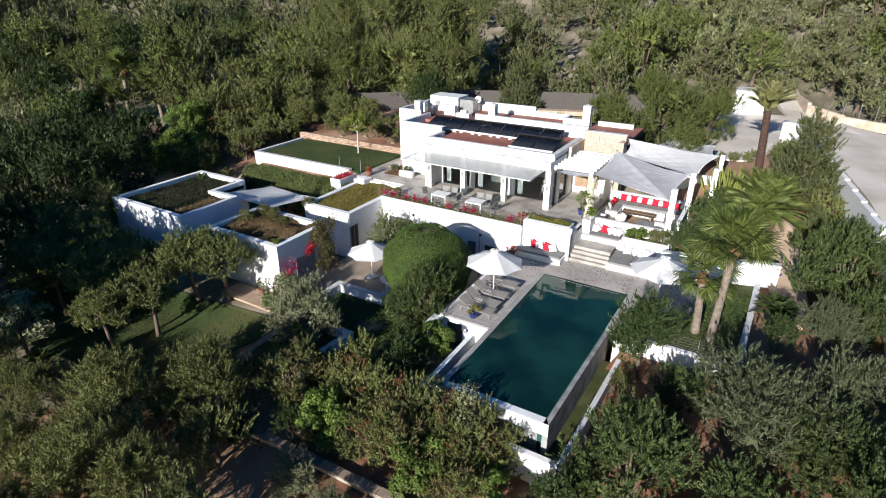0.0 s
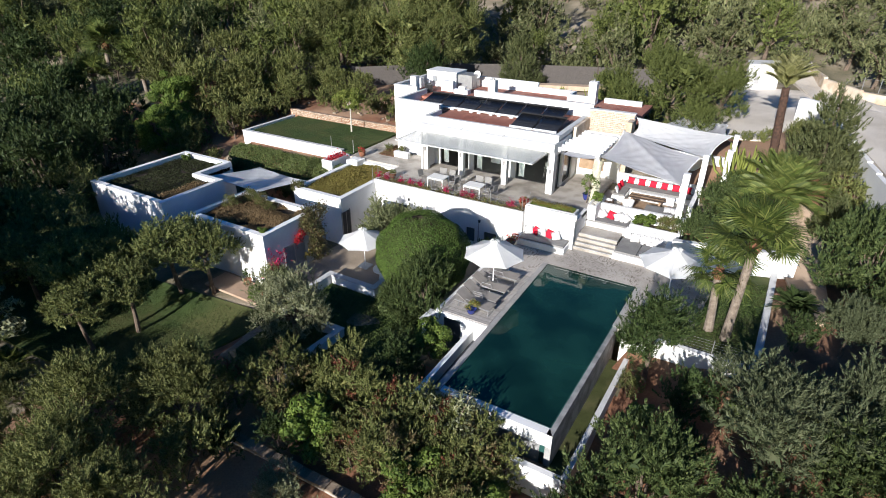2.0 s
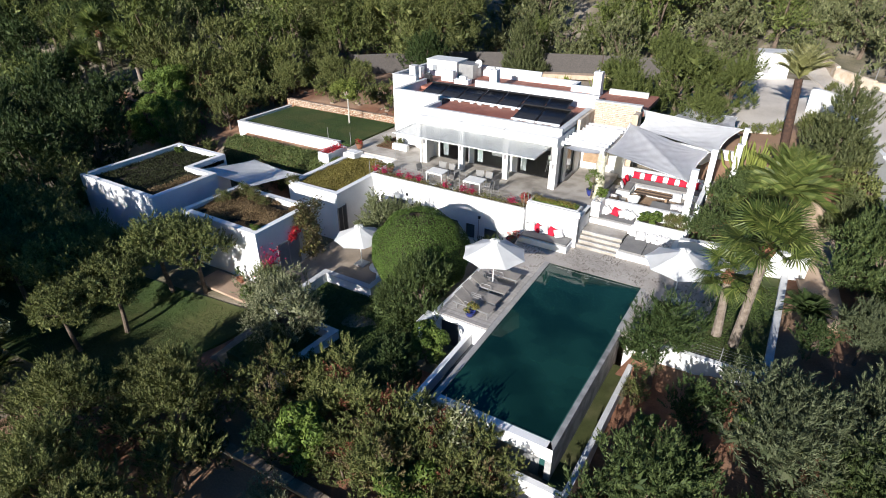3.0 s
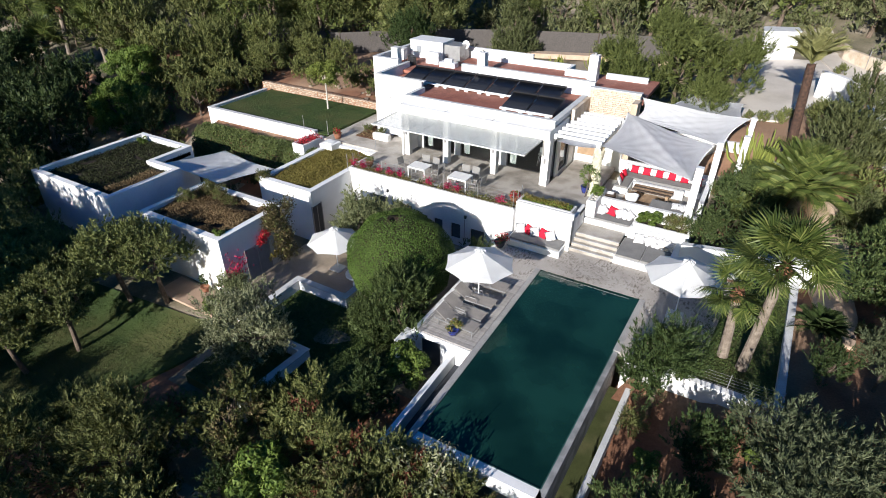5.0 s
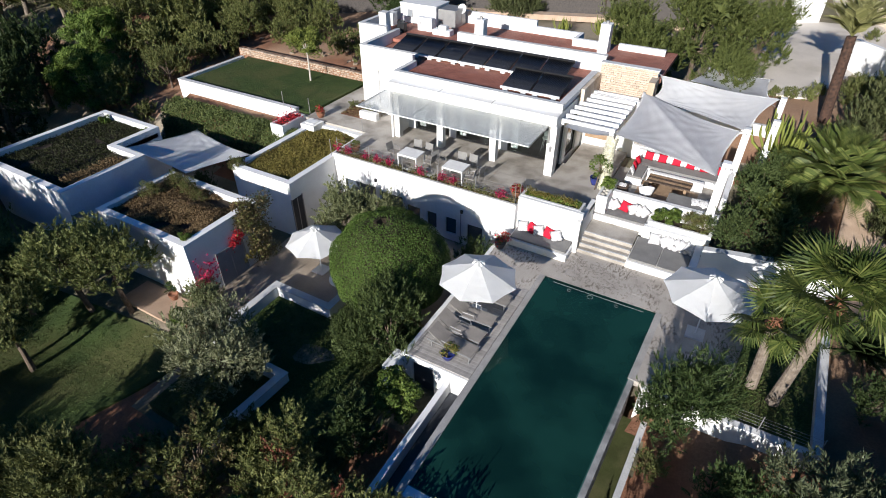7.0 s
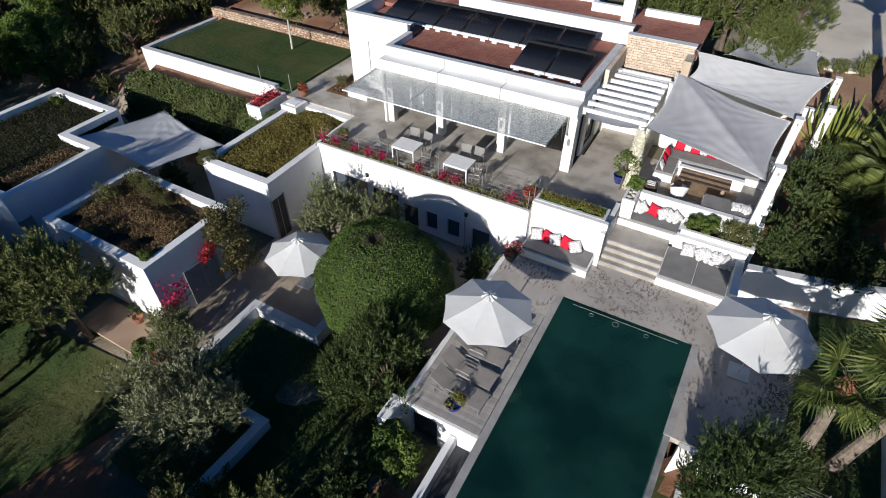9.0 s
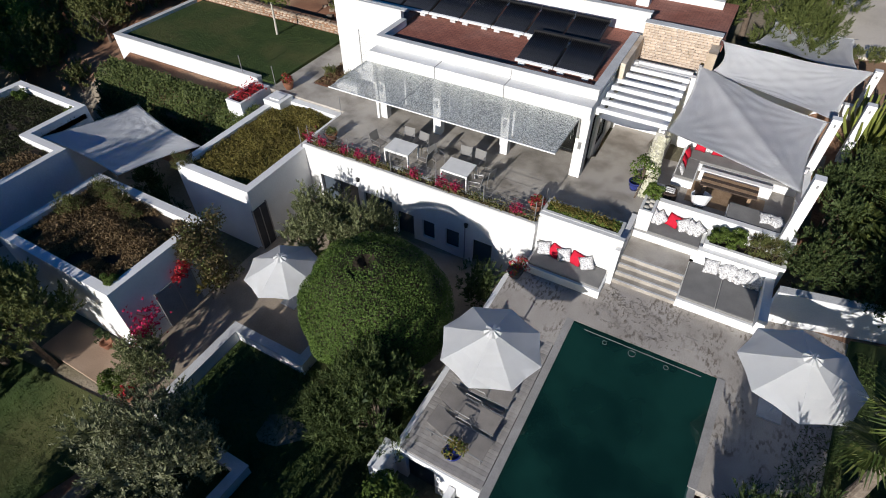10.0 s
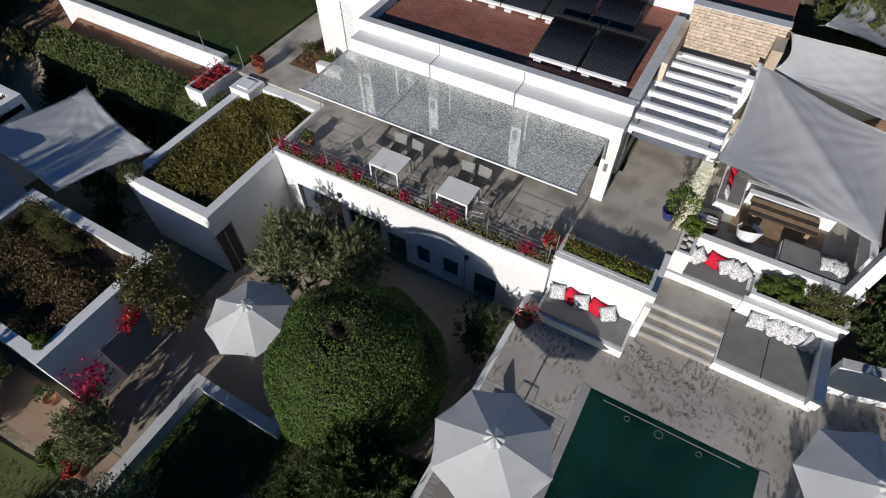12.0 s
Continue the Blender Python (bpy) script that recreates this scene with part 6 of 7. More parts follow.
def again(t, x, y, turn, s=1.0, z=None, sz=None):
    return copy_thing(t, Matrix.Translation((x, y, H(x, y) if z is None else z)) @ Matrix.Rotation(radians(turn), 4, "Z") @ Matrix.Diagonal((s / t.scale[0], s / t.scale[1], (sz or s) / t.scale[2], 1)))


F_SCRUB = foliage("dull_roof_grass", (0.018, 0.023, 0.008), (0.030, 0.037, 0.012), (0.043, 0.048, 0.017))
# lower garden, in front
JUN = tree("juniper_tree", "broad dense green juniper in the lower garden", "tree", 6.0, 3.2, 2.75, F_JUN, 30000, 0.19, 0.05, 0.14, 11, 34, 0.86, group="junipers", spike=0.6, brush=4.6, each=40, shell=0.6)
plant(JUN, -10.3, -21.9, 0, 0.80)
JUN2 = plant(tree("juniper_tree", "dense green juniper with upright tufts", "tree", 5.4, 2.6, 2.45, F_JUN, 21000, 0.19, 0.05, 0.12, 12, 28, 0.76, group="junipers", spike=0.6, brush=4.4, each=40, shell=0.6), -9.3, -17.4, 0, 0.88)
again(JUN2, -6.9, -21.6, 120, 0.74)
again(JUN, -9.2, -25.2, 200, 0.70)
again(JUN2, -12.3, -19.7, 60, 0.84)
again(JUN2, -11.2, -16.9, 150, 0.66)
again(JUN, -14.6, -23.0, 20, 0.60)
again(JUN2, -4.6, -22.6, 300, 0.85)
for x, y, s, a in ((-18.3, -21.2, 0.56, 10), (-20.6, -21.6, 0.60, 90), (-16.4, -20.2, 0.55, 170), (-22.6, -20.4, 0.58, 250), (-24.6, -18.6, 0.52, 320)):
    again(JUN2, x, y, a, s)
for k, (x, y, s, a) in enumerate(((-21.2, -14.4, 1.0, 0), (-20.6, -12.3, 0.95, 80), (-18.4, -10.7, 1.02, 160), (-16.6, -9.9, 0.9, 250), (-23.5, -12.5, 0.95, 40), (-24.5, -15.5, 1.0, 110), (-18.4, -16.1, 0.86, 200), (-17.7, -14.1, 0.92, 310))):
    if k == 0:
        ORC = plant(tree("orchard_tree", "round-headed carob tree with pale trunk on the lawn", "tree", 4.9, 2.3, 1.15, F_PINE, 15000, 0.15, 0.06, 0.12, 21, 34, 0.56, group="orchard trees", spike=0.5), x, y, a, s)
    else:
        again(ORC, x, y, a, s)
plant(tree("sparse_tree", "thin pale-leaved tree by the lawn", "tree", 4.8, 1.8, 1.6, F_OLIVE, 1900, 0.26, 0.12, 0.09, 31, 22, 0.6, bare=0.2), -21.4, -19.0)
OLV = plant(tree("olive_tree", "silvery olive tree on the shaded lawn", "tree", 4.4, 2.2, 1.85, F_OLIVE, 24000, 0.12, 0.046, 0.14, 41, 44, 0.62, group="olive trees", spike=0.5, brush=3.8), -9.4, -10.7)
CRT = plant(tree("olive_tree", "green olive tree against the terrace wall", "tree", 3.4, 1.75, 1.45, foliage("green_olive_leaf", (0.102, 0.123, 0.051), (0.181, 0.203, 0.090), (0.312, 0.326, 0.174)), 11000, 0.16, 0.055, 0.11, 42, 60, 0.42, group="olive trees", spike=0.4), -11.1, -0.3, 0, 1.0, COURT)
again(CRT, -9.5, 0.5, 120, 0.86, COURT)
BRN = plant(tree("russet_shrub", "tall shrub with rusty and green leaves", "shrub", 3.6, 1.75, 1.65, F_JUN, 7600, 0.16, 0.052, 0.07, 51, 40, 0.46, spike=0.55, m2=F_BROWN, share=0.42, group="rusty shrubs"), -7.0, -14.0)
MIX = plant(tree("russet_shrub", "green shrub with patches of red leaves", "shrub", 3.5, 1.7, 1.6, F_JUN, 7600, 0.16, 0.052, 0.07, 52, 40, 0.46, spike=0.55, m2=F_REDLEAF, share=0.13, group="rusty shrubs"), -4.3, -12.6)
again(MIX, -1.9, -13.4, 90, 1.0)
again(BRN, -0.6, -14.9, 200, 1.05)
again(MIX, 1.6, -14.4, 30, 0.8)
again(BRN, -6.2, -14.9, 30, 0.6)
LIM = plant(tree("green_shrub", "fresh bright green shrub", "shrub", 2.9, 1.4, 1.35, F_LIME, 5000, 0.17, 0.10, 0.06, 61, 36, 0.4, group="bright shrubs"), -4.0, -15.4)
again(LIM, 0.9, -15.5, 70, 1.0)
again(LIM, 3.4, -14.4, 170, 0.7)
again(LIM, -2.5, -8.6, 10, 0.78, -1.72)
BAR = plant(tree("bare_shrub", "half-bare grey shrub leaning over the pool edge", "shrub", 3.4, 1.5, 1.3, F_OLIVE, 900, 0.16, 0.06, 0.06, 71, 18, 0.45, bare=0.35), 1.2, -12.85, 0, 1.15)
DRK = plant(tree("dark_evergreen", "dark green dense evergreen below the pool", "tree", 5.2, 2.8, 2.4, foliage("garden_evergreen_leaf", (0.030, 0.050, 0.015), (0.060, 0.086, 0.026), (0.115, 0.145, 0.048)), 18500, 0.21, 0.062, 0.15, 81, 34, 0.86, group="dark evergreens", spike=0.6, brush=3.4, each=36, shell=0.6), 7.9, -12.3, 0, 0.88, None, 0.92)
again(DRK, 11.9, -11.9, 90, 0.76, None, 0.66)
again(DRK, 14.3, -8.6, 200, 0.82)
again(DRK, 10.2, -15.4, 260, 0.62)
again(DRK, 16.2, -11.5, 300, 0.8)
GRY = plant(tree("grey_pine", "spreading grey-green pine with a pale trunk", "tree", 5.4, 3.0, 1.5, foliage("grey_pine_needle", (0.050, 0.066, 0.030), (0.090, 0.108, 0.052), (0.150, 0.165, 0.088)), 26000, 0.24, 0.046, 0.13, 91, 40, 0.74, group="grey pines", spike=0.65, brush=3.4, each=40, shell=0.6), 11.8, -8.1, 0, 1.04, None, 0.78)
again(GRY, 15.0, -5.2, 130, 0.66)
again(GRY, 13.9, -1.6, 200, 0.50)
plant(tree("grey_pine", "upright grey-green pine beside the pool", "tree", 4.9, 1.75, 1.55, F_DARK, 12500, 0.22, 0.045, 0.11, 101, 36, 0.5, group="grey pines", spike=0.65), 6.75, -5.2, 0, 0.95, -1.75)
again(DRK, 14.5, 3.9, 10, 0.92, 0.1)
again(DRK, 15.0, 7.2, 70, 0.6, 0.9)
again(DRK, 16.0, 1.0, 210, 0.7, -0.2)
CON = plant(cone_tree("conifer", "tall feathery grey-green conifer by the road", 5.7, 2.15, foliage("feathery_conifer_leaf", (0.05, 0.065, 0.022), (0.095, 0.11, 0.042), (0.16, 0.17, 0.075)), 21000, 0.24, 0.06, 111, 0.6, "conifers"), 12.45, 15.2, 0, 1.02)
again(CON, -15.6, 31.4, 200, 1.08, 2.8)
again(CON, 13.4, 10.0, 30, 0.5)
SHR = plant(tree("clipped_shrub", "dense dark green shrub by the lounge wall", "shrub", 2.1, 1.25, 0.9, bpy.data.materials["garden_evergreen_leaf"], 7000, 0.12, 0.045, 0.06, 121, 18, 0.5, group="lounge shrubs", spike=0.5), 6.9, 5.0, 0, 1.0, 0.9)
again(SHR, 8.5, 5.0, 80, 1.25, 0.5)
again(SHR, 7.2, 7.3, 160, 1.15, 0.9)
again(SHR, 10.2, 5.6, 200, 0.9, 0.5)
again(SHR, 7.4, 9.6, 250, 0.95, 1.2)

# clipped dome with its hollow crown
dome = thing("clipped_dome_tree", "large clipped ficus dome in the lower court", "tree", at=(-6.5, -3.1, 0))
rng = np.random.default_rng(5)
N = 74000
th, u = rng.uniform(0, 6.2832, N), rng.random(N) ** 0.85
ph = np.arccos(1 - 1.62 * u)
d = np.stack([np.sin(ph) * np.cos(th), np.sin(ph) * np.sin(th), np.cos(ph)], 1)
bumps = np.array([noise.noise(Vector(q) * 2.6) * 0.10 for q in d])[:, None]
low = np.where(d[:, 2:3] < 0, 1 - 0.18 * (d[:, 2:3] ** 2), 1.0)
P = d * np.array([2.72, 2.64, 2.45]) * (1 + bumps) * low * rng.uniform(0.955, 1.02, (N, 1)) + np.array([0, 0, 0.25])
keep = (np.hypot(P[:, 0] + 0.15, P[:, 1] + 0.2) > 0.26) | (P[:, 2] < 1)
leafy("clipped_leaves", P[keep], d[keep] + rng.normal(size=(keep.sum(), 3)) * 0.5, 0.074, 0.046, F_TOP, rng, dome)
# solid core in soil colour: paints the shade seen between the leaves
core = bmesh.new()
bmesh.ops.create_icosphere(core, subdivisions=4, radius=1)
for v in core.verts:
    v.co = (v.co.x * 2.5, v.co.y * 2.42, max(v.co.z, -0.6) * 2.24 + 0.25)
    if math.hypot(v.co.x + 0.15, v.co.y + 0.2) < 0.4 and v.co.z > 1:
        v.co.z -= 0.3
part("inner_mass", core, SOIL, dome, "dark solid core standing for the shade between the leaves")
part("trunk", tube([(0, 0, -1.7), (0.05, 0, -1.2), (0, 0, 0)], [0.16, 0.13, 0.12], 8), BARK, dome)
again(DRK, -4.45, -6.4, 40, 0.66, -1.9, 0.80)
again(DRK, -5.6, -7.0, 140, 0.44, -1.9, 0.5)
again(SHR, -3.9, 0.6, 30, 0.9, COURT)
again(CRT, -12.75, -8.5, 30, 0.62, COURT)
again(LIM, -13.3, -9.6, 30, 0.4, COURT)


def fan_palm(label, h, lean, r, fronds, seed, drop=138):
    """A fan palm: ringed trunk, stalks, and fans of many narrow blades."""
    rng = np.random.default_rng(seed)
    t = thing("fan_palm", label, "palm", "fan palms")
    top = Vector((lean[0], lean[1], h))
    part("trunk", tube([Vector((0, 0, -0.3)), top * 0.25, top * 0.6, top], [0.23, 0.19, 0.17, 0.17], 12), PALMBARK, t)
    part("crown_fibre", tube([top * 0.93, top, top + Vector((0, 0, 0.35))], [0.2, 0.30, 0.15], 10), PALMRED, t, "reddish leaf bases")
    bm = bmesh.new()
    L, blades = r * 0.5, 26
    tube([(0, 0, 0), (L * 0.5, 0, 0.05), (L, 0, -0.02)], [0.022, 0.018, 0.014], 5, bm)
    for k in range(blades):
        a = radians(-115 + 230 * k / (blades - 1))
        ln = r * 0.52 * (0.78 + 0.22 * math.cos(a)) * rng.uniform(0.92, 1.05)
        dx, dy = math.cos(a), math.sin(a)
        w = 0.023 * rng.uniform(0.8, 1.15)
        p0 = Vector((L, 0, -0.02))
        p1 = p0 + Vector((dx, dy, 0.10)) * ln * 0.62
        p2 = p0 + Vector((dx + rng.uniform(-0.07, 0.07), dy + rng.uniform(-0.07, 0.07), rng.uniform(-0.35, 0.0))) * ln
        s = Vector((-dy, dx, 0)) * w
        v = [bm.verts.new(q) for q in (p0 - s * 0.5, p0 + s * 0.5, p1 + s * 1.3, p1 - s * 1.3, p2)]
        bm.faces.new((v[0], v[1], v[2], v[3]))
        bm.faces.new((v[3], v[2], v[4]))
    proto = part("frond", bm, F_PALM, t)
    for k in range(fronds):
        o = proto if k == 0 else proto.copy()
        if k:
            scene.collection.objects.link(o)
            o.parent = t
        el = 80 - drop * (k / fronds) ** 0.85 + rng.uniform(-14, 14)
        o.matrix_basis = Matrix.Translation(top + Vector((0, 0, 0.2))) @ Matrix.Rotation(radians(137.5 * k + rng.uniform(-12, 12)), 4, "Z") @ Matrix.Rotation(radians(-el), 4, "Y") @ Matrix.Rotation(radians(rng.uniform(-50, 50)), 4, "X") @ Matrix.Scale(rng.uniform(0.78, 1.12), 4)
    return t


FP = plant(fan_palm("tall fan palm with reddish crown fibre", 5.0, (0.1, -0.5), 2.0, 42, 1, 88), 9.45, -2.8, 0, 1, 0.15)
plant(fan_palm("shorter fan palm beside the tall one", 2.9, (-0.2, 0.1), 1.75, 28, 2), 8.75, -2.4, 0, 1, 0.15)
for x, y, s in ((-52, 5, 1.2), (-56, 9, 1.3), (-49, 9, 1.2), (-58, 3, 1.2)):
    again(FP, x, y, x * 17, s, H(x, y) - 2.2)


def feather_palm(label, h, r, fronds, seed, m, lean=(0, 0), el0=80, el1=-28, name="feather_palm", bark=PALMBARK, tr=0.27):
    """A palm with feathered leaves: each leaf a bowed rib with two rows of narrow leaflets."""
    rng = np.random.default_rng(seed)
    t = thing(name, label, "palm", "feather palms")
    top = Vector((lean[0], lean[1], h))
    if h > 0.6:
        rows = 7
        bm = bmesh.new()
        tube([top * f for f in np.linspace(0, 1, rows)], [tr * (1.15 - 0.2 * f) for f in np.linspace(0, 1, rows)], 12, bm)
        part("trunk", bm, bark, t)
        bm = bmesh.new()
        for k in range(int(h * 26)):
            f, a = k / (h * 26), 2.4 * k
            c = top * f
            rr = tr * (1.15 - 0.2 * f)
            q = Vector((math.cos(a), math.sin(a), 0))
            s = Vector((-q.y, q.x, 0)) * 0.09
            b = c + q * rr * 0.9
            bm.faces.new([bm.verts.new(p) for p in (b - s, b + s, b + q * 0.09 + Vector((0, 0, 0.12)))])
        part("ragged_bark", bm, bark, t)
    bm = bmesh.new()
    n = 30
    rib = [Vector((r * f, 0, r * (0.34 * f - 0.52 * f * f))) for f in np.linspace(0, 1, 9)]
    tube(rib, list(np.linspace(0.03, 0.006, 9)), 4, bm)
    for k in range(n * 2):
        f = 0.12 + 0.86 * (k // 2) / n
        side = 1 if k % 2 else -1
        p = Vector((r * f, 0, r * (0.34 * f - 0.52 * f * f)))
        ln = r * 0.30 * math.sin(3.14 * min(1, 0.2 + 0.8 * f)) ** 0.6 + 0.05
        d = Vector((0.62, side * 0.75, 0.22)).normalized()
        e = Vector((0.6, -side * 0.5, 0)).normalized() * 0.016
        v = [bm.verts.new(q) for q in (p - e, p + e, p + d * ln * 0.6 + e * 0.9, p + d * ln + Vector((0, 0, -0.12 * ln)))]
        bm.faces.new(v)
    proto = part("frond", bm, m, t)
    for k in range(fronds):
        o = proto if k == 0 else proto.copy()
        if k:
            scene.collection.objects.link(o)
            o.parent = t
        el = el0 + (el1 - el0) * (k / fronds) + rng.uniform(-6, 6)
        o.matrix_basis = Matrix.Translation(top) @ Matrix.Rotation(radians(137.5 * k), 4, "Z") @ Matrix.Rotation(radians(-el), 4, "Y") @ Matrix.Rotation(radians(rng.uniform(-20, 20)), 4, "X") @ Matrix.Scale(rng.uniform(0.85, 1.1), 4)
    return t


plant(feather_palm("low date palm with long arching green fronds", 1.3, 2.9, 66, 5, F_PALM, (0, 0), 84, -4), 10.5, 10.2, 0, 1.0, 1.3)
plant(feather_palm("tall date palm with a shaggy brown trunk", 4.6, 2.1, 40, 6, F_DATE, (-0.35, 0.3), 88, 34, tr=0.25, bark=mat("shaggy_palm_bark", (0.085, 0.048, 0.034), (0.042, 0.026, 0.02), 7, 0.95, 0.6, 14, dist=0.06)), 9.75, 17.0, 0, 1.0, 3.1)
plant(feather_palm("spiky dark cycad rosette by the path", 0.5, 1.15, 40, 7, F_DARK, (0, 0), 78, 4, "cycad"), 12.05, 0.75)
YU = plant(feather_palm("small spiky yucca under the lounge wall", 1.3, 0.9, 30, 8, F_PALM, (0.1, 0), 80, -10, "yucca", BARK, 0.08), 7.9, 7.2, 0, 1.0, 0.9)
again(YU, 8.4, 6.2, 60, 1.1, 0.7)
again(YU, -19.9, -19.2, 60, 1.15, -3.6)


def cactus(label, seed, stems, h):
    rng = np.random.default_rng(seed)
    t = thing("column_cactus", label, "cactus", "column cacti")
    for k in range(stems):
        a, b = rng.normal(size=2) * 0.38
        hh = h * rng.uniform(0.5, 1.0)
        bm = bmesh.new()
        j, k2 = rng.normal(size=2) * 0.18
        pts = [(a, b, 0), (a * 1.6 + j, b * 1.6 + k2, hh * 0.35), (a * 2.0 + j * 0.6, b * 2.0 + k2 * 1.4, hh * 0.7), (a * 2.1 + j, b * 2.1 + k2, hh)]
        tube(pts, [0.06, 0.07, 0.065, 0.03], 7, bm)
        part("stem", bm, F_CACTUS, t)
    return t


CA = plant(cactus("clump of yellow-green column cacti by the sails", 1, 44, 2.6), 8.2, 13.2)
again(CA, 8.7, 12.1, 90, 0.62)
again(CA, -6.5, 29.5, 30, 0.62)
again(CA, -9.8, 28.5, 130, 0.5)
again(CA, -5.0, 27.0, 230, 0.55)

# upper garden and trees round the house
plant(tree("young_lawn_tree", "slender young tree with yellow-green leaves on the lawn", "tree", 3.9, 1.5, 1.15, foliage("young_leaf", (0.085, 0.110, 0.018), (0.140, 0.170, 0.030), (0.215, 0.240, 0.060)), 7000, 0.13, 0.07, 0.06, 131, 32, 0.42, bark=PEBBLE), -22.35, 10.3, 0, 1, 1.86)
PIN = plant(tree("aleppo_pine", "large soft green Aleppo pine", "tree", 9.8, 4.2, 4.8, F_PINE, 50000, 0.18, 0.06, 0.18, 141, 46, 1.15, group="pines", spike=0.5, brush=7.5, each=90, shell=0.55), -36.5, 26.5, 0, 1.36)
again(PIN, -31.0, 29.5, 130, 1.40)
again(PIN, -25.6, 32.4, 250, 1.32)
again(PIN, -28.5, 35.5, 40, 1.45)
again(PIN, -41.0, 30.0, 310, 1.35)
DGR = plant(tree("aleppo_pine", "dense dark green pine behind the house", "tree", 6.0, 2.7, 2.5, F_DARK, 13000, 0.24, 0.08, 0.18, 143, 70, 0.6, group="pines", spike=0.5), -22.4, 22.6, 0, 1.0)
again(DGR, -19.4, 19.0, 90, 0.72)
# unseen stretched copy south of the lawn, added only to cast shade
again(DGR, -21.8, -21.5, 40, 0.95, None, 2.1)
PIN2 = plant(tree("aleppo_pine", "round-headed green Aleppo pine behind the sails", "tree", 6.6, 3.3, 2.5, foliage("round_pine_needle", (0.060, 0.080, 0.022), (0.100, 0.122, 0.032), (0.150, 0.170, 0.050)), 34000, 0.17, 0.05, 0.16, 142, 13, 1.25, group="pines", spike=0.6, brush=4.6, each=70, shell=0.86), 1.8, 21.6, 0, 0.95)
for x, y, a, k in ((-1.0, 18.6, 100, 0.72), (5.2, 24.0, 200, 0.86), (4.1, 17.9, 300, 0.60), (0.4, 26.4, 40, 0.95), (-2.8, 22.8, 80, 0.72)):
    again(PIN2, x, y, a, k)
BUSH = plant(tree("garden_shrub", "loose green shrub on the planted bank", "shrub", 2.1, 1.25, 1.0, F_JUN, 1400, 0.23, 0.11, 0.06, 151, 34, 0.32, group="bank shrubs", spike=0.4), -33.5, 8.5)
r2 = np.random.default_rng(77)
for x, y, s in ((-36, 5, 1.2), (-33.5, 12.5, 0.9), (-30, 15.5, 0.9), (-27.5, 14.5, 0.6), (-24, 15.5, 0.8), (-20.5, 14.5, 0.8), (-32.2, 3.2, 0.8), (-18.9, 15.8, 0.9), (-34.5, 10.5, 1.0), (-37.5, 9.0, 1.3), (-15.2, 7.6, 0.35), (-16.6, 7.9, 0.3)):
    again(BUSH, x, y, r2.uniform(0, 360), s, TER if s < 0.4 else None)
WIL = plant(tree("pepper_tree", "drooping pale green pepper tree", "tree", 6.2, 2.8, 2.8, F_LIME, 12000, 0.36, 0.07, 0.16, 161, 60, 0.6, droop=0.9, group="pepper trees"), -37.5, 2.5)
again(WIL, -40.5, 6.0, 90, 0.9)
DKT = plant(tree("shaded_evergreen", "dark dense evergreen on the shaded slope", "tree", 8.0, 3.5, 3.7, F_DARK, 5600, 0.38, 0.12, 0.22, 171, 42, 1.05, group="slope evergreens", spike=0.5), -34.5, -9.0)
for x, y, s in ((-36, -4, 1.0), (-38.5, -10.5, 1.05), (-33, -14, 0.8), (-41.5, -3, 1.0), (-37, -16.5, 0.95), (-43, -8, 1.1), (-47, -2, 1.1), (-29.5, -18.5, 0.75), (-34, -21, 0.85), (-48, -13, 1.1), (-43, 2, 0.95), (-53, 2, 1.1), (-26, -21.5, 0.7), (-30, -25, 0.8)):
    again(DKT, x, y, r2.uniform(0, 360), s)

# unseen trees added out of view, to shade the west pavilion and left slope
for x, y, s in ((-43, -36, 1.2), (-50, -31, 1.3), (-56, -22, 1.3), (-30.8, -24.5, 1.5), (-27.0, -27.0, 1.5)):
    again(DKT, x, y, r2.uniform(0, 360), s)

JUN3 = plant(tree("juniper_bush", "small dense green juniper bush", "shrub", 5.4, 2.6, 2.45, F_JUN, 6000, 0.32, 0.09, 0.14, 13, 30, 0.76, group="small junipers", spike=0.6), -12.4, -21.5, 0, 0.5)
DRK3 = plant(tree("evergreen_bush", "small dark green evergreen bush", "shrub", 5.2, 2.8, 2.4, F_DARK, 4500, 0.34, 0.12, 0.15, 82, 32, 0.82, group="small evergreens", spike=0.6), 9.0, -9.3, 0, 0.4)
BRN3 = plant(tree("russet_bush", "small shrub with rusty and green leaves", "shrub", 3.6, 1.75, 1.65, F_JUN, 5000, 0.21, 0.07, 0.07, 53, 36, 0.46, m2=F_BROWN, share=0.28, group="small rusty shrubs", spike=0.55), -5.0, -13.6, 0, 0.5)
LITE = {JUN2.name: JUN3, DRK.name: DRK3, BRN.name: BRN3, MIX.name: BRN3}
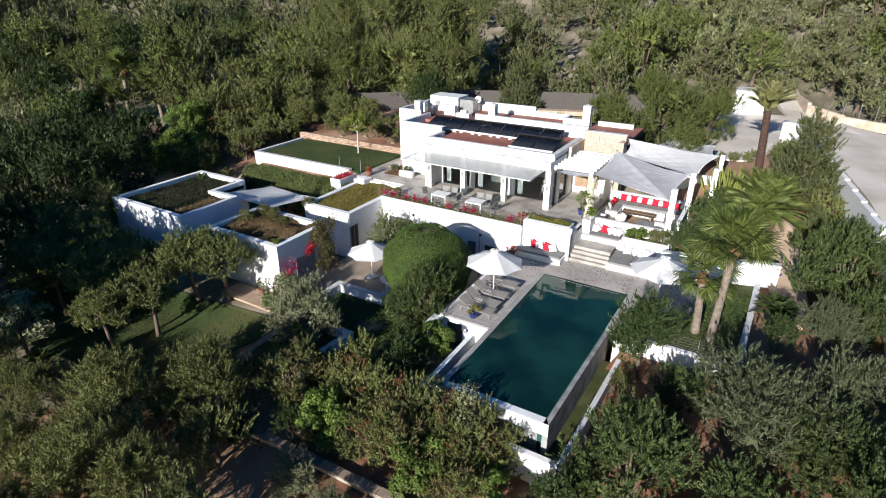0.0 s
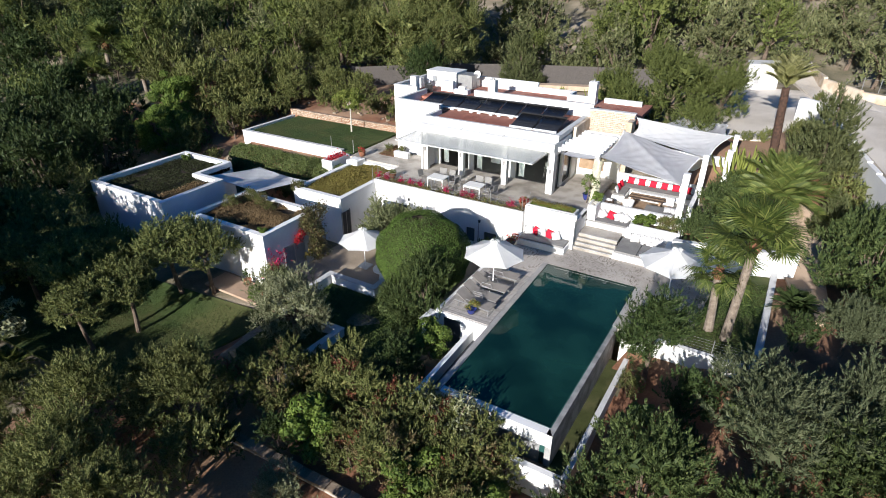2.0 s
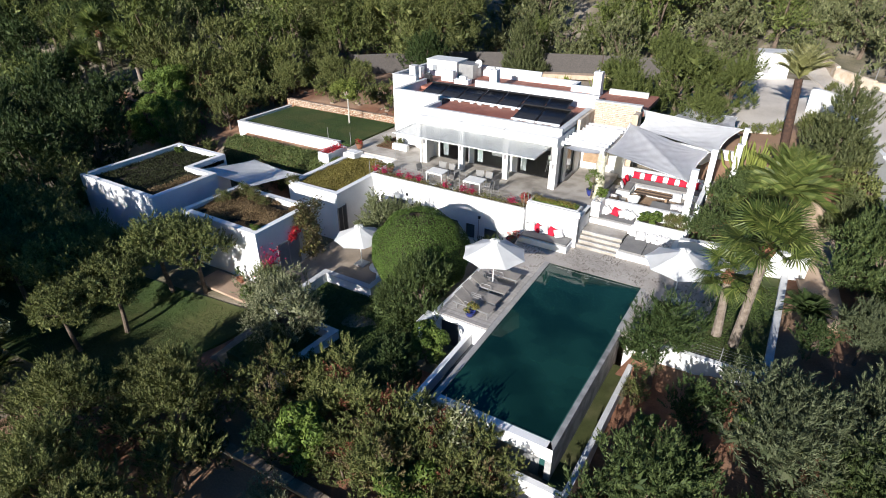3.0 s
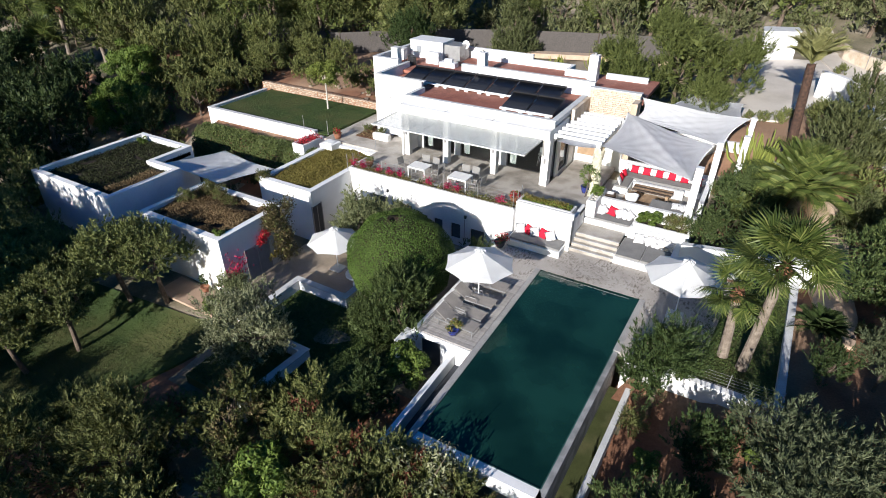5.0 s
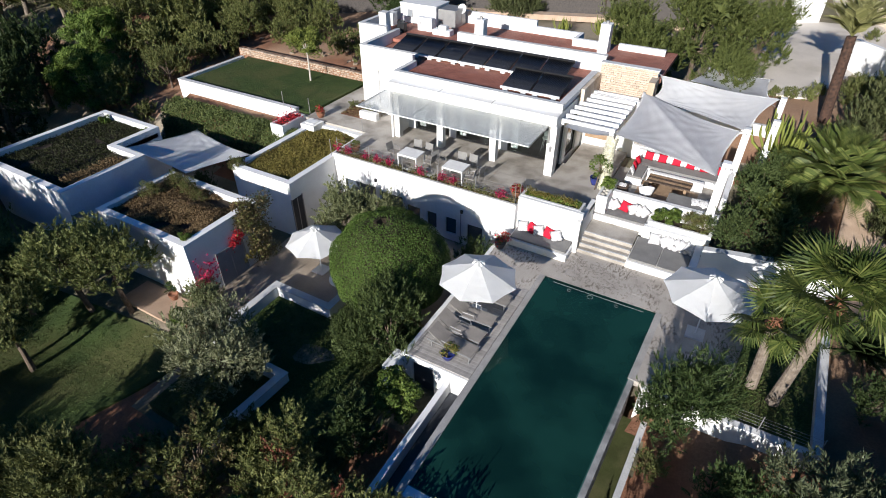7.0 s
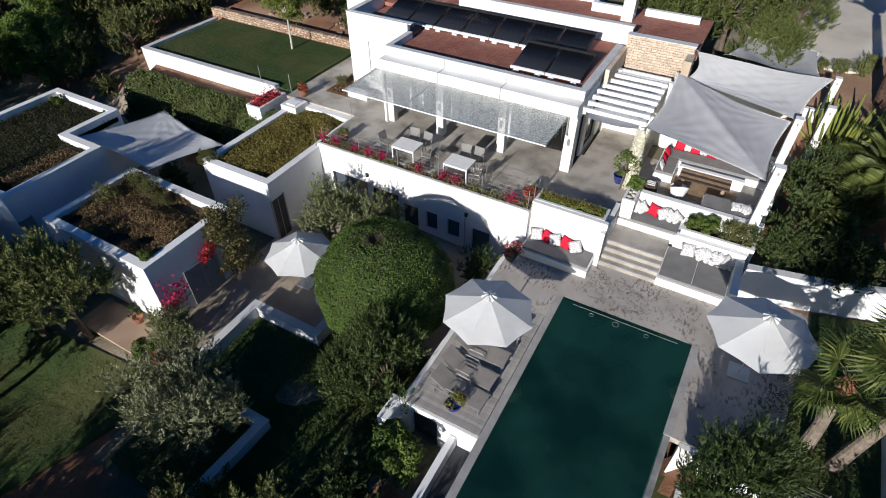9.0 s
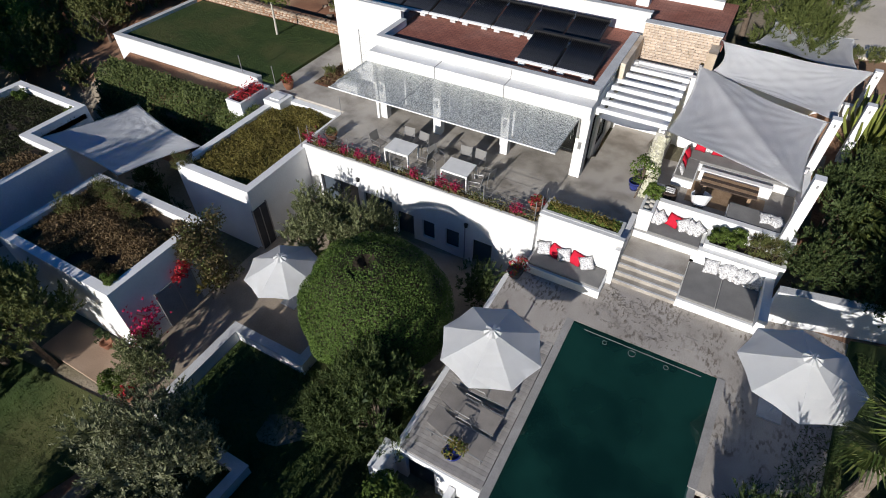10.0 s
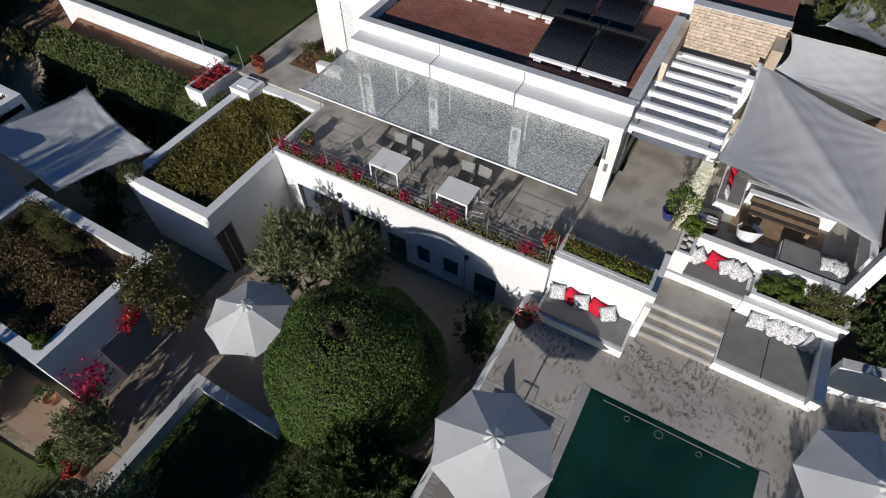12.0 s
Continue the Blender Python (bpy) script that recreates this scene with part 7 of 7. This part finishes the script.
for x, y, s, t in ((2.3, -13.15, 0.95, BRN), (3.3, -13.3, 0.72, MIX), (0.3, -12.9, 0.95, MIX), (1.0, -13.3, 0.86, MIX), (2.4, -13.7, 0.72, BRN), (1.6, -14.8, 0.7, MIX), (11.2, 19.5, 0.45, JUN2), (-0.6, -13.4, 0.9, MIX), (0.2, -13.3, 0.72, BRN), (1.9, -13.5, 0.58, MIX), (3.3, -13.7, 0.5, LIM), (-1.2, -12.6, 0.55, MIX), (-3.0, -10.6, 0.5, DRK), (-2.2, -15.2, 0.7, MIX), (2.6, -15.6, 0.75, BRN), (4.6, -15.6, 0.7, LIM), (-3.3, -18.0, 0.5, OLV), (-1.2, -18.2, 0.42, OLV), (-7.3, -18.4, 0.6, JUN2), (-6.9, -17.3, 0.32, DRK), (-5.4, -15.9, 0.34, DRK), (-8.3, -16.8, 0.3, DRK), (-6.8, -12.2, 0.55, BRN), (-8.6, -15.2, 0.8, MIX), (6.0, -14.4, 0.5, DRK), (7.2, -8.0, 0.42, LIM), (6.4, -6.6, 0.4, BRN), (8.8, -7.0, 0.5, DRK), (10.6, -5.6, 0.4, LIM)):
    again(LITE.get(t.name, t) if s < 0.65 else t, x, y, r2.uniform(0, 360), s)

for x, y, s in ((-29.8, -11.2, 0.62), (-27.0, -12.0, 0.6), (-24.8, -11.2, 0.5), (-32.2, -8.4, 0.66), (-32.0, -12.5, 0.72), (-28.6, -14.5, 0.6)):
    again(JUN3, x, y, r2.uniform(0, 360), s * 1.45)
for x, y, s in ((-33.2, 6.6, 0.5), (-35.6, 3.4, 0.55), (-38.2, 13.0, 0.8), (-36.0, 17.4, 0.72), (-33.4, 15.2, 0.48), (-40.5, 9.5, 0.8), (-31.0, 18.6, 0.5), (-43.0, 16.0, 0.9), (-34.0, 20.5, 0.6), (-46.5, 10.5, 0.9), (-28.0, 19.2, 0.45)):
    again(JUN3, x, y, r2.uniform(0, 360), s * 1.35)
# shrubs in the sunken gap between the pavilions
for x, y, s in ((-19.2, -2.2, 0.36), (-18.7, 0.6, 0.40), (-20.0, 1.9, 0.42), (-22.0, 2.2, 0.40), (-24.0, 2.3, 0.42), (-26.2, 1.6, 0.45), (-27.8, 2.0, 0.42), (-21.4, -1.2, 0.34), (-18.6, 2.6, 0.36)):
    again(DRK3, x, y, r2.uniform(0, 360), s, -1.9)

# wooded hillside
HIL = tree("hill_pine", "grey-green pine on the wooded hillside", "tree", 6.3, 3.3, 2.9, F_HILL, 3400, 0.27, 0.12, 0.2, 181, 24, 1.15, group="hillside pines", spike=0.5, brush=5.0, each=50)
HIL2 = tree("hill_pine", "green pine on the wooded hillside", "tree", 7.4, 3.3, 3.4, bpy.data.materials["round_pine_needle"], 3800, 0.27, 0.12, 0.22, 182, 26, 1.15, group="hillside pines", spike=0.5, brush=5.2, each=50)
SCR = tree("hill_scrub", "low grey-green scrub on the hillside", "shrub", 2.2, 2.0, 1.0, F_HILL, 860, 0.40, 0.15, 0.08, 183, 34, 0.42, group="hillside scrub", spike=0.4)
HIF = plant(tree("hill_pine", "distant grey-green pine on the hillside", "tree", 6.6, 3.3, 3.0, F_HILL, 1700, 0.48, 0.17, 0.2, 184, 34, 1.0, group="hillside pines", spike=0.5), -44, 72)
plant(HIL, -20, 41), plant(HIL2, -32, 30), plant(SCR, -12, 42)
spots = [(-20, 41, 3), (-32, 30, 3), (-12, 42, 2), (-36.5, 26.5, 5), (-31, 29.5, 5), (-25.6, 32.4, 5), (-28.5, 35.5, 4)]
made = 0
while made < 175:
    az, dist = radians(r2.uniform(-78, 14)), r2.uniform(48, 122)
    x, y = 9.6 + dist * math.sin(az), -28 + dist * math.cos(az)
    if y < 36 + 0.25 * x and x > -40:
        continue
    if y < 4 and x > -52:
        continue
    if x > 4 and y < 46:
        continue
    s = r2.uniform(0.75, 1.3)
    kind = r2.random()
    rad = 1.7 * s if kind > 0.75 else 2.5 * s
    if any((x - a) ** 2 + (y - b) ** 2 < (0.62 * (rad + c)) ** 2 for a, b, c in spots):
        continue
    if noise.noise((x * 0.06, y * 0.06, 4.0)) > 0.33 and r2.random() < 0.8:
        made += 1
        continue
    spots.append((x, y, rad))
    again(SCR if kind > 0.75 else HIF if dist > 92 else HIL if kind > 0.38 else HIL2, x, y, r2.uniform(0, 360), s, None, s * r2.uniform(0.85, 1.25))
    made += 1
for k in range(80):
    az, dist = radians(r2.uniform(-74, 12)), r2.uniform(60, 125)
    x, y = 9.6 + dist * math.sin(az), -28 + dist * math.cos(az)
    if y > 40 + 0.25 * x and y > 12:
        again(SCR, x, y, r2.uniform(0, 360), r2.uniform(0.8, 1.5))
for k in range(46):
    az, dist = radians(r2.uniform(-70, -34)), r2.uniform(112, 200)
    again(HIF, 9.6 + dist * math.sin(az), -28 + dist * math.cos(az), r2.uniform(0, 360), r2.uniform(1.4, 2.0))
for k in range(55):
    az, dist = radians(r2.uniform(-12, 14)), r2.uniform(72, 120)
    again(SCR if k % 3 else HIF, 9.6 + dist * math.sin(az), -28 + dist * math.cos(az), r2.uniform(0, 360), r2.uniform(0.8, 1.3))
for x, y, s, t in ((-34, 24, 1.0, HIL2), (-38.5, 17, 1.0, HIL2), (-13.5, 37.5, 0.95, HIL), (-9.5, 40.0, 1.0, HIL2), (-4, 42.5, 0.9, HIL), (-25.5, 35, 0.95, HIL), (-44, 22, 1.1, HIL), (-46, 27, 1.1, HIL2), (-31, 36.5, 1.0, HIL), (2.5, 43.0, 1.0, HIL), (7, 43.5, 1.0, HIL2),
                   (18.5, 35.5, 0.8, SCR), (21.5, 34, 0.9, SCR), (16.5, 38, 0.9, HIL), (20, 39, 1.0, HIL), (14.5, 44, 1.0, HIL), (24.5, 33.5, 0.9, SCR), (26, 36, 1.0, HIL2), (23, 43, 1.1, HIL), (24.8, 20, 0.8, SCR), (25.5, 14, 0.9, HIL), (26, 8, 0.8, HIL2), (26, 2, 0.9, HIL)):
    again(t, x, y, r2.uniform(0, 360), s)
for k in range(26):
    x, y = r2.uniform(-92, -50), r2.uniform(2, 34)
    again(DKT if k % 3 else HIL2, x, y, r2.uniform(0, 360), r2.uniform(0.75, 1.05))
for x, y, k in ((12.6, 47.5, 0.9), (14.2, 50.0, 1.1), (11.0, 51.5, 1.0), (15.6, 46.0, 0.8), (12.4, 56, 1.2), (14.6, 62, 1.3), (10.2, 64, 1.2), (16, 70, 1.3), (12.5, 78, 1.3), (15, 88, 1.4)):
    again(SCR, x, y, 40 * k * x, k)
for k in range(9):
    x, y = r2.uniform(-8, 22), r2.uniform(50, 74)
    again(BAR, x, y, r2.uniform(0, 360), r2.uniform(1.4, 2.1))
for k in range(34):
    again(BUSH, r2.uniform(-43, -32), r2.uniform(7, 23), r2.uniform(0, 360), r2.uniform(0.6, 1.3))
for k in range(22):
    x, y = r2.uniform(-34, -14), r2.uniform(15.5, 27)
    if y > 26 + 0.6 * (x + 20):
        continue
    again(BUSH, x, y, r2.uniform(0, 360), r2.uniform(0.5, 1.1))
for x, y, k in ((5.0, 18.9, 0.42), (6.0, 19.2, 0.38), (7.0, 19.3, 0.36), (7.9, 19.5, 0.4), (8.8, 19.7, 0.42), (9.3, 20.8, 0.4)):
    again(BUSH, x, y, 90 * x, k)
for k in range(8):
    again(BUSH, 12.2 + 0.34 * k + 0.3 * (k % 2), 21.2 - 1.75 * k, 70 * k, 0.75 + 0.1 * (k % 3))
again(SHR, 8.0, 10.7, 40, 1.0, 1.5)
again(SHR, 8.9, 8.7, 120, 1.05, 0.9)
again(DRK3, 12.3, -1.9, 30, 0.34)
for k in range(40):
    x, y = r2.uniform(5, 25), r2.uniform(-13, 40)
    if (11.2 < x < 13.8 and y < 13) or x > 14.2 or (5 < x < 11.5 and y < 11) or (4.5 < x < 11 and y > 19) or x < 6:
        continue
    again(BUSH, x, y, r2.uniform(0, 360), r2.uniform(0.35, 0.8))


# ---- planted roofs, beds and climbers ----
def inside(p, outline, gap):
    x, y = p[:, 0], p[:, 1]
    ok = np.zeros(len(p), bool)
    n = len(outline)
    for i in range(n):
        (a, b), (c, d) = outline[i], outline[(i + 1) % n]
        if (b > d) != (b < d) and b == d:
            continue
        if b != d:
            t = ((b > y) != (d > y)) & (x < (c - a) * (y - b) / (d - b) + a)
            ok ^= t
    return ok


def carpet(name, label, outline, z, m, count, length, width, seed, rough=0.12, patch=0.0, shift=0.4):
    """Low tufts over a plan outline; taller where a slow noise says so."""
    rng = np.random.default_rng(seed)
    xs_, ys_ = [q[0] for q in outline], [q[1] for q in outline]
    p = np.stack([rng.uniform(min(xs_) + shift, max(xs_) - shift, count), rng.uniform(min(ys_) + shift, max(ys_) - shift, count)], 1)
    p = p[inside(p, outline, 0)]
    f = np.array([noise.noise((a * 0.8, b * 0.8, seed)) for a, b in p])
    if patch:
        k = f > -patch
        p, f = p[k], f[k]
    zz = (height(p[:, 0], p[:, 1]) + 0.16 if z is None else z) + rough * (0.6 + f) * rng.uniform(0.2, 1.2, len(p))
    n = rng.normal(size=(len(p), 3)) * np.array([1, 1, 0.5])
    return tagged(new(name, leaf_mesh(name, np.column_stack([p, zz]), n, length, width, m, rng)), label, "planting", kind="stuff")


carpet("sedum_carpet", "olive-yellow sedum covering the pavilion roof", PAV_C, 1.36, F_SEDUM, 17000, 0.15, 0.055, 3, 0.20)
carpet("rusty_roof_scrub", "rusty brown heath covering the pavilion roof", PAV_B, 1.32, F_RUST, 20000, 0.17, 0.045, 4, 0.26, 0.46)
carpet("roof_grass", "sparse dark grass on the pavilion roof", PAV_A, 1.44, F_SCRUB, 11000, 0.16, 0.045, 5, 0.10, 0.5)
carpet("roof_grass", "rusty dry grass at the roof edge", [(-25.0, -7.6), (-22.9, -7.6), (-22.9, -3.6), (-25.0, -3.6)], 1.5, F_RUST, 1500, 0.2, 0.05, 6, 0.14)
for x, y, s, t in ((-18.9, -4.3, 0.36, BRN), (-17.9, -4.4, 0.33, BRN), (-19.3, -5.6, 0.34, BRN), (-16.9, -4.6, 0.25, BRN), (-14.5, -7.4, 0.28, LIM), (-29.5, -1.2, 0.3, LIM), (-25.9, -0.9, 0.25, LIM), (-17.7, -1.3, 0.3, BRN)):
    again(t, x, y, r2.uniform(0, 360), s, 1.1)
carpet("grass_blades", "blades of the shaded court lawn", [(-11.2, -13), (-3.2, -13), (-3.2, -4.6), (-11.2, -5.9)], -1.70, F_GRASS, 14000, 0.16, 0.035, 8, 0.05, shift=0.05)
carpet("grass_blades", "blades of the orchard lawn", [(-30.5, -18.2), (-14.8, -17.2), (-12.2, -10.2), (-30.5, -11.8)], None, F_GRASS, 26000, 0.10, 0.022, 9, 0.05, shift=0.05)
carpet("grass_blades", "short blades of the raised lawn", [(-30.2, 5.8), (-18.7, 5.8), (-18.7, 11.9), (-30.2, 11.9)], 1.865, F_GRASS, 24000, 0.055, 0.018, 10, 0.015, shift=0.02)
carpet("grass_blades", "blades of the palm lawn", [(6.3, -4.2), (10.6, -4.2), (10.9, 3.2), (8.8, 3.2)], 0.18, F_GRASS, 6000, 0.14, 0.035, 11, 0.04, shift=0.05)
carpet("bed_groundcover", "low rusty groundcover by the house", [(-17.0, 7.0), (-14.3, 7.0), (-14.3, 8.2), (-16.0, 11.0), (-17.0, 11.0)], TER + 0.02, F_RUST, 1800, 0.14, 0.06, 12, 0.12, shift=0.02)
carpet("planter_greenery", "low mixed greenery in the stair planter", [(-2.5, 2.85), (0.3, 2.85), (0.3, 3.42), (-2.5, 3.42)], 2.06, F_LIME, 1100, 0.13, 0.06, 13, 0.2, shift=0.02)
carpet("planter_greenery", "dry seed heads in the stair planter", [(-2.5, 2.85), (0.3, 2.85), (0.3, 3.42), (-2.5, 3.42)], 2.1, F_SEDUM, 700, 0.16, 0.04, 14, 0.25, shift=0.02)
for x, s in ((3.6, 0.30), (4.2, 0.34), (5.0, 0.30), (5.6, 0.32)):
    again(LIM if x < 4.6 else BRN, x, 5.25, x * 70, s, 1.05)
again(LIM, 0.85, 5.75, 10, 0.30, 1.75)
plant(tree("potted_shrub", "small leafy shrub beside the pergola column", "shrub", 2.0, 0.72, 0.62, F_LIME, 420, 0.13, 0.07, 0.03, 191, 14, 0.22), 0.2, 5.7, 0, 1.0, TER)


rng = np.random.default_rng(44)
_a, _z = rng.uniform(0, 6.2832, 2600), TER - 0.1 + 2.75 * rng.random(2600) ** 1.15
_r = (0.27 + 0.06 * np.sin(3 * _z + _a)) * rng.uniform(0.85, 1.12, 2600)
_o = np.stack([np.cos(_a), np.sin(_a), 0 * _a + 0.2], 1)
_p = np.stack([0.50 + _r * _o[:, 0], 6.32 - 0.10 * (TER + 2.65 - _z) + _r * _o[:, 1], _z], 1)
creeper = thing("column_creeper", "cream-leaved creeper clothing the pergola column", "creeper")
leafy("leaves", _p, _o, 0.10, 0.065, foliage("cream_leaf", (0.36, 0.35, 0.25), (0.52, 0.50, 0.38), (0.66, 0.64, 0.52), 0.1), rng, creeper)


def flower_run(name, label, x0, x1, y0, y1, z, count, m, seed, clump=0.33, height_=0.35):
    rng = np.random.default_rng(seed)
    k = max(3, int((x1 - x0) / clump))
    cx = np.linspace(x0, x1, k) + rng.uniform(-0.1, 0.1, k)
    keepc = rng.random(k) < 0.72
    cx = cx[keepc]
    own = rng.integers(len(cx), size=count)
    c = np.stack([cx[own] + rng.normal(size=count) * 0.13, rng.uniform(y0, y1, count), z + np.abs(rng.normal(size=count)) * height_ * 0.5], 1)
    return tagged(new(name, leaf_mesh(name, c, rng.normal(size=(count, 3)), 0.10, 0.07, m, rng)), label, "flowers", kind="stuff")


flower_run("geranium_leaves", "green and dry leaves along the terrace flower bed", -13.6, -2.8, 2.30, 2.66, TER + 0.05, 1200, F_JUN, 21, 0.35, 0.32)
flower_run("dry_stems", "brown dry stems along the terrace flower bed", -13.6, -2.8, 2.26, 2.66, TER + 0.02, 1900, F_BROWN, 22, 0.2, 0.28)
flower_run("red_blooms", "red and pink blooms along the terrace flower bed", -13.6, -2.8, 2.28, 2.62, TER + 0.18, 1150, F_CARMINE, 23, 0.62, 0.36)
flower_run("red_blooms", "red blooms in the white planter", -19.4, -18.8, 3.5, 5.2, 1.8, 420, F_RED, 24, 0.3, 0.35)


def climber(label, y, z, ry, rz, count, seed, m, m2):
    rng = np.random.default_rng(seed)
    t = thing("wall_climber", label, "climber", "wall climbers")
    # sprays of leaves hanging over the wall, with gaps between them
    sprays = 9
    hub = np.stack([-13.82 + rng.random(sprays) * 0.35, y + rng.uniform(-1.35, 1.35, sprays) * ry, z + rng.uniform(-1.35, 1.35, sprays) * rz], 1)
    size = 0.14 + 0.14 * rng.random(sprays)
    pick = rng.integers(0, sprays, count)
    c = hub[pick] + rng.normal(size=(count, 3)) * size[pick][:, None] * np.array([0.7, 1.0, 1.15])
    c[:, 0] = np.maximum(c[:, 0], -13.96)
    n = np.array([1.0, 0, 0.3]) + rng.normal(size=(count, 3)) * 0.6
    k, g = int(count * 0.93), int(count * 0.68)
    leafy("leaves", c[:g], n[:g], 0.13, 0.08, m, rng, t)
    if m is F_BROWN:
        tagged(leafy("leaves", c[g:k], n[g:k], 0.12, 0.08, F_JUN, rng, t), "green leaves")
    fl = np.array([-13.78, y - ry * 1.35, z - rz * 0.25]) + rng.normal(size=(count - k, 3)) * np.array([0.06, 0.16, 0.14])
    arm = rng.random(count - k) * 0.75
    fl[:, 1] -= arm * 0.8
    fl[:, 2] -= arm * 0.5
    tagged(leafy("bract", fl, n[k:], 0.13, 0.09, m2, rng, t), kind="stuff")
    part("stem", tube([(-13.9, y, COURT), (-13.9, y + 0.1, z * 0.4), (-13.9, y - 0.1, z + rz)], [0.03, 0.025, 0.01], 6), BARK, t)
    return t


climber("brown-leaved bougainvillea trailing over the pavilion wall", -4.3, 0.9, 0.55, 0.75, 3200, 31, F_BROWN, F_RED)
climber("russet creeper beside the pavilion door", -3.9, -0.5, 0.4, 0.6, 1400, 32, F_BROWN, F_SEDUM)
climber("carmine bougainvillea at the pavilion corner", -7.4, -0.35, 0.36, 0.50, 520, 33, F_CARMINE, F_CARMINE)

# ivy bank below the raised lawn
rng = np.random.default_rng(41)
N = 16000
a, f = rng.uniform(-29.6, -18.2, N), rng.random(N)
prof = np.stack([2.45 + 1.75 * f, 0.0 + 1.4 * np.sin(1.5708 * np.clip(f * 1.35, 0, 1)) + rng.normal(size=N) * 0.09], 1)
bulge = np.array([noise.noise((q * 0.7, w * 2, 0)) for q, w in zip(a, f)])
C = np.stack([a, prof[:, 0] - 0.25 * bulge, prof[:, 1] + 0.22 * bulge - 0.1], 1)
leaf = leaf_mesh("ivy_bank", C, np.array([0, -0.8, 0.7]) + rng.normal(size=(N, 3)) * 0.6, 0.14, 0.10, foliage("ivy_leaf", (0.034, 0.050, 0.012), (0.064, 0.084, 0.022), (0.115, 0.135, 0.040)), rng)
tagged(new("ivy_bank", leaf), "thick green ivy over the bank below the raised lawn", "hedge", kind="stuff")
bm = prism([(-29.6, 2.6), (-18.2, 2.6), (-18.2, 5.4), (-29.6, 5.4)], -1.9, 1.15)
for v in bm.verts:
    if v.co.z > 0 and v.co.y < 3:
        v.co.z = 0.1
tagged(part("planted_bank", bm, EARTH), "red earth bank below the raised lawn", "bank", kind="structure")
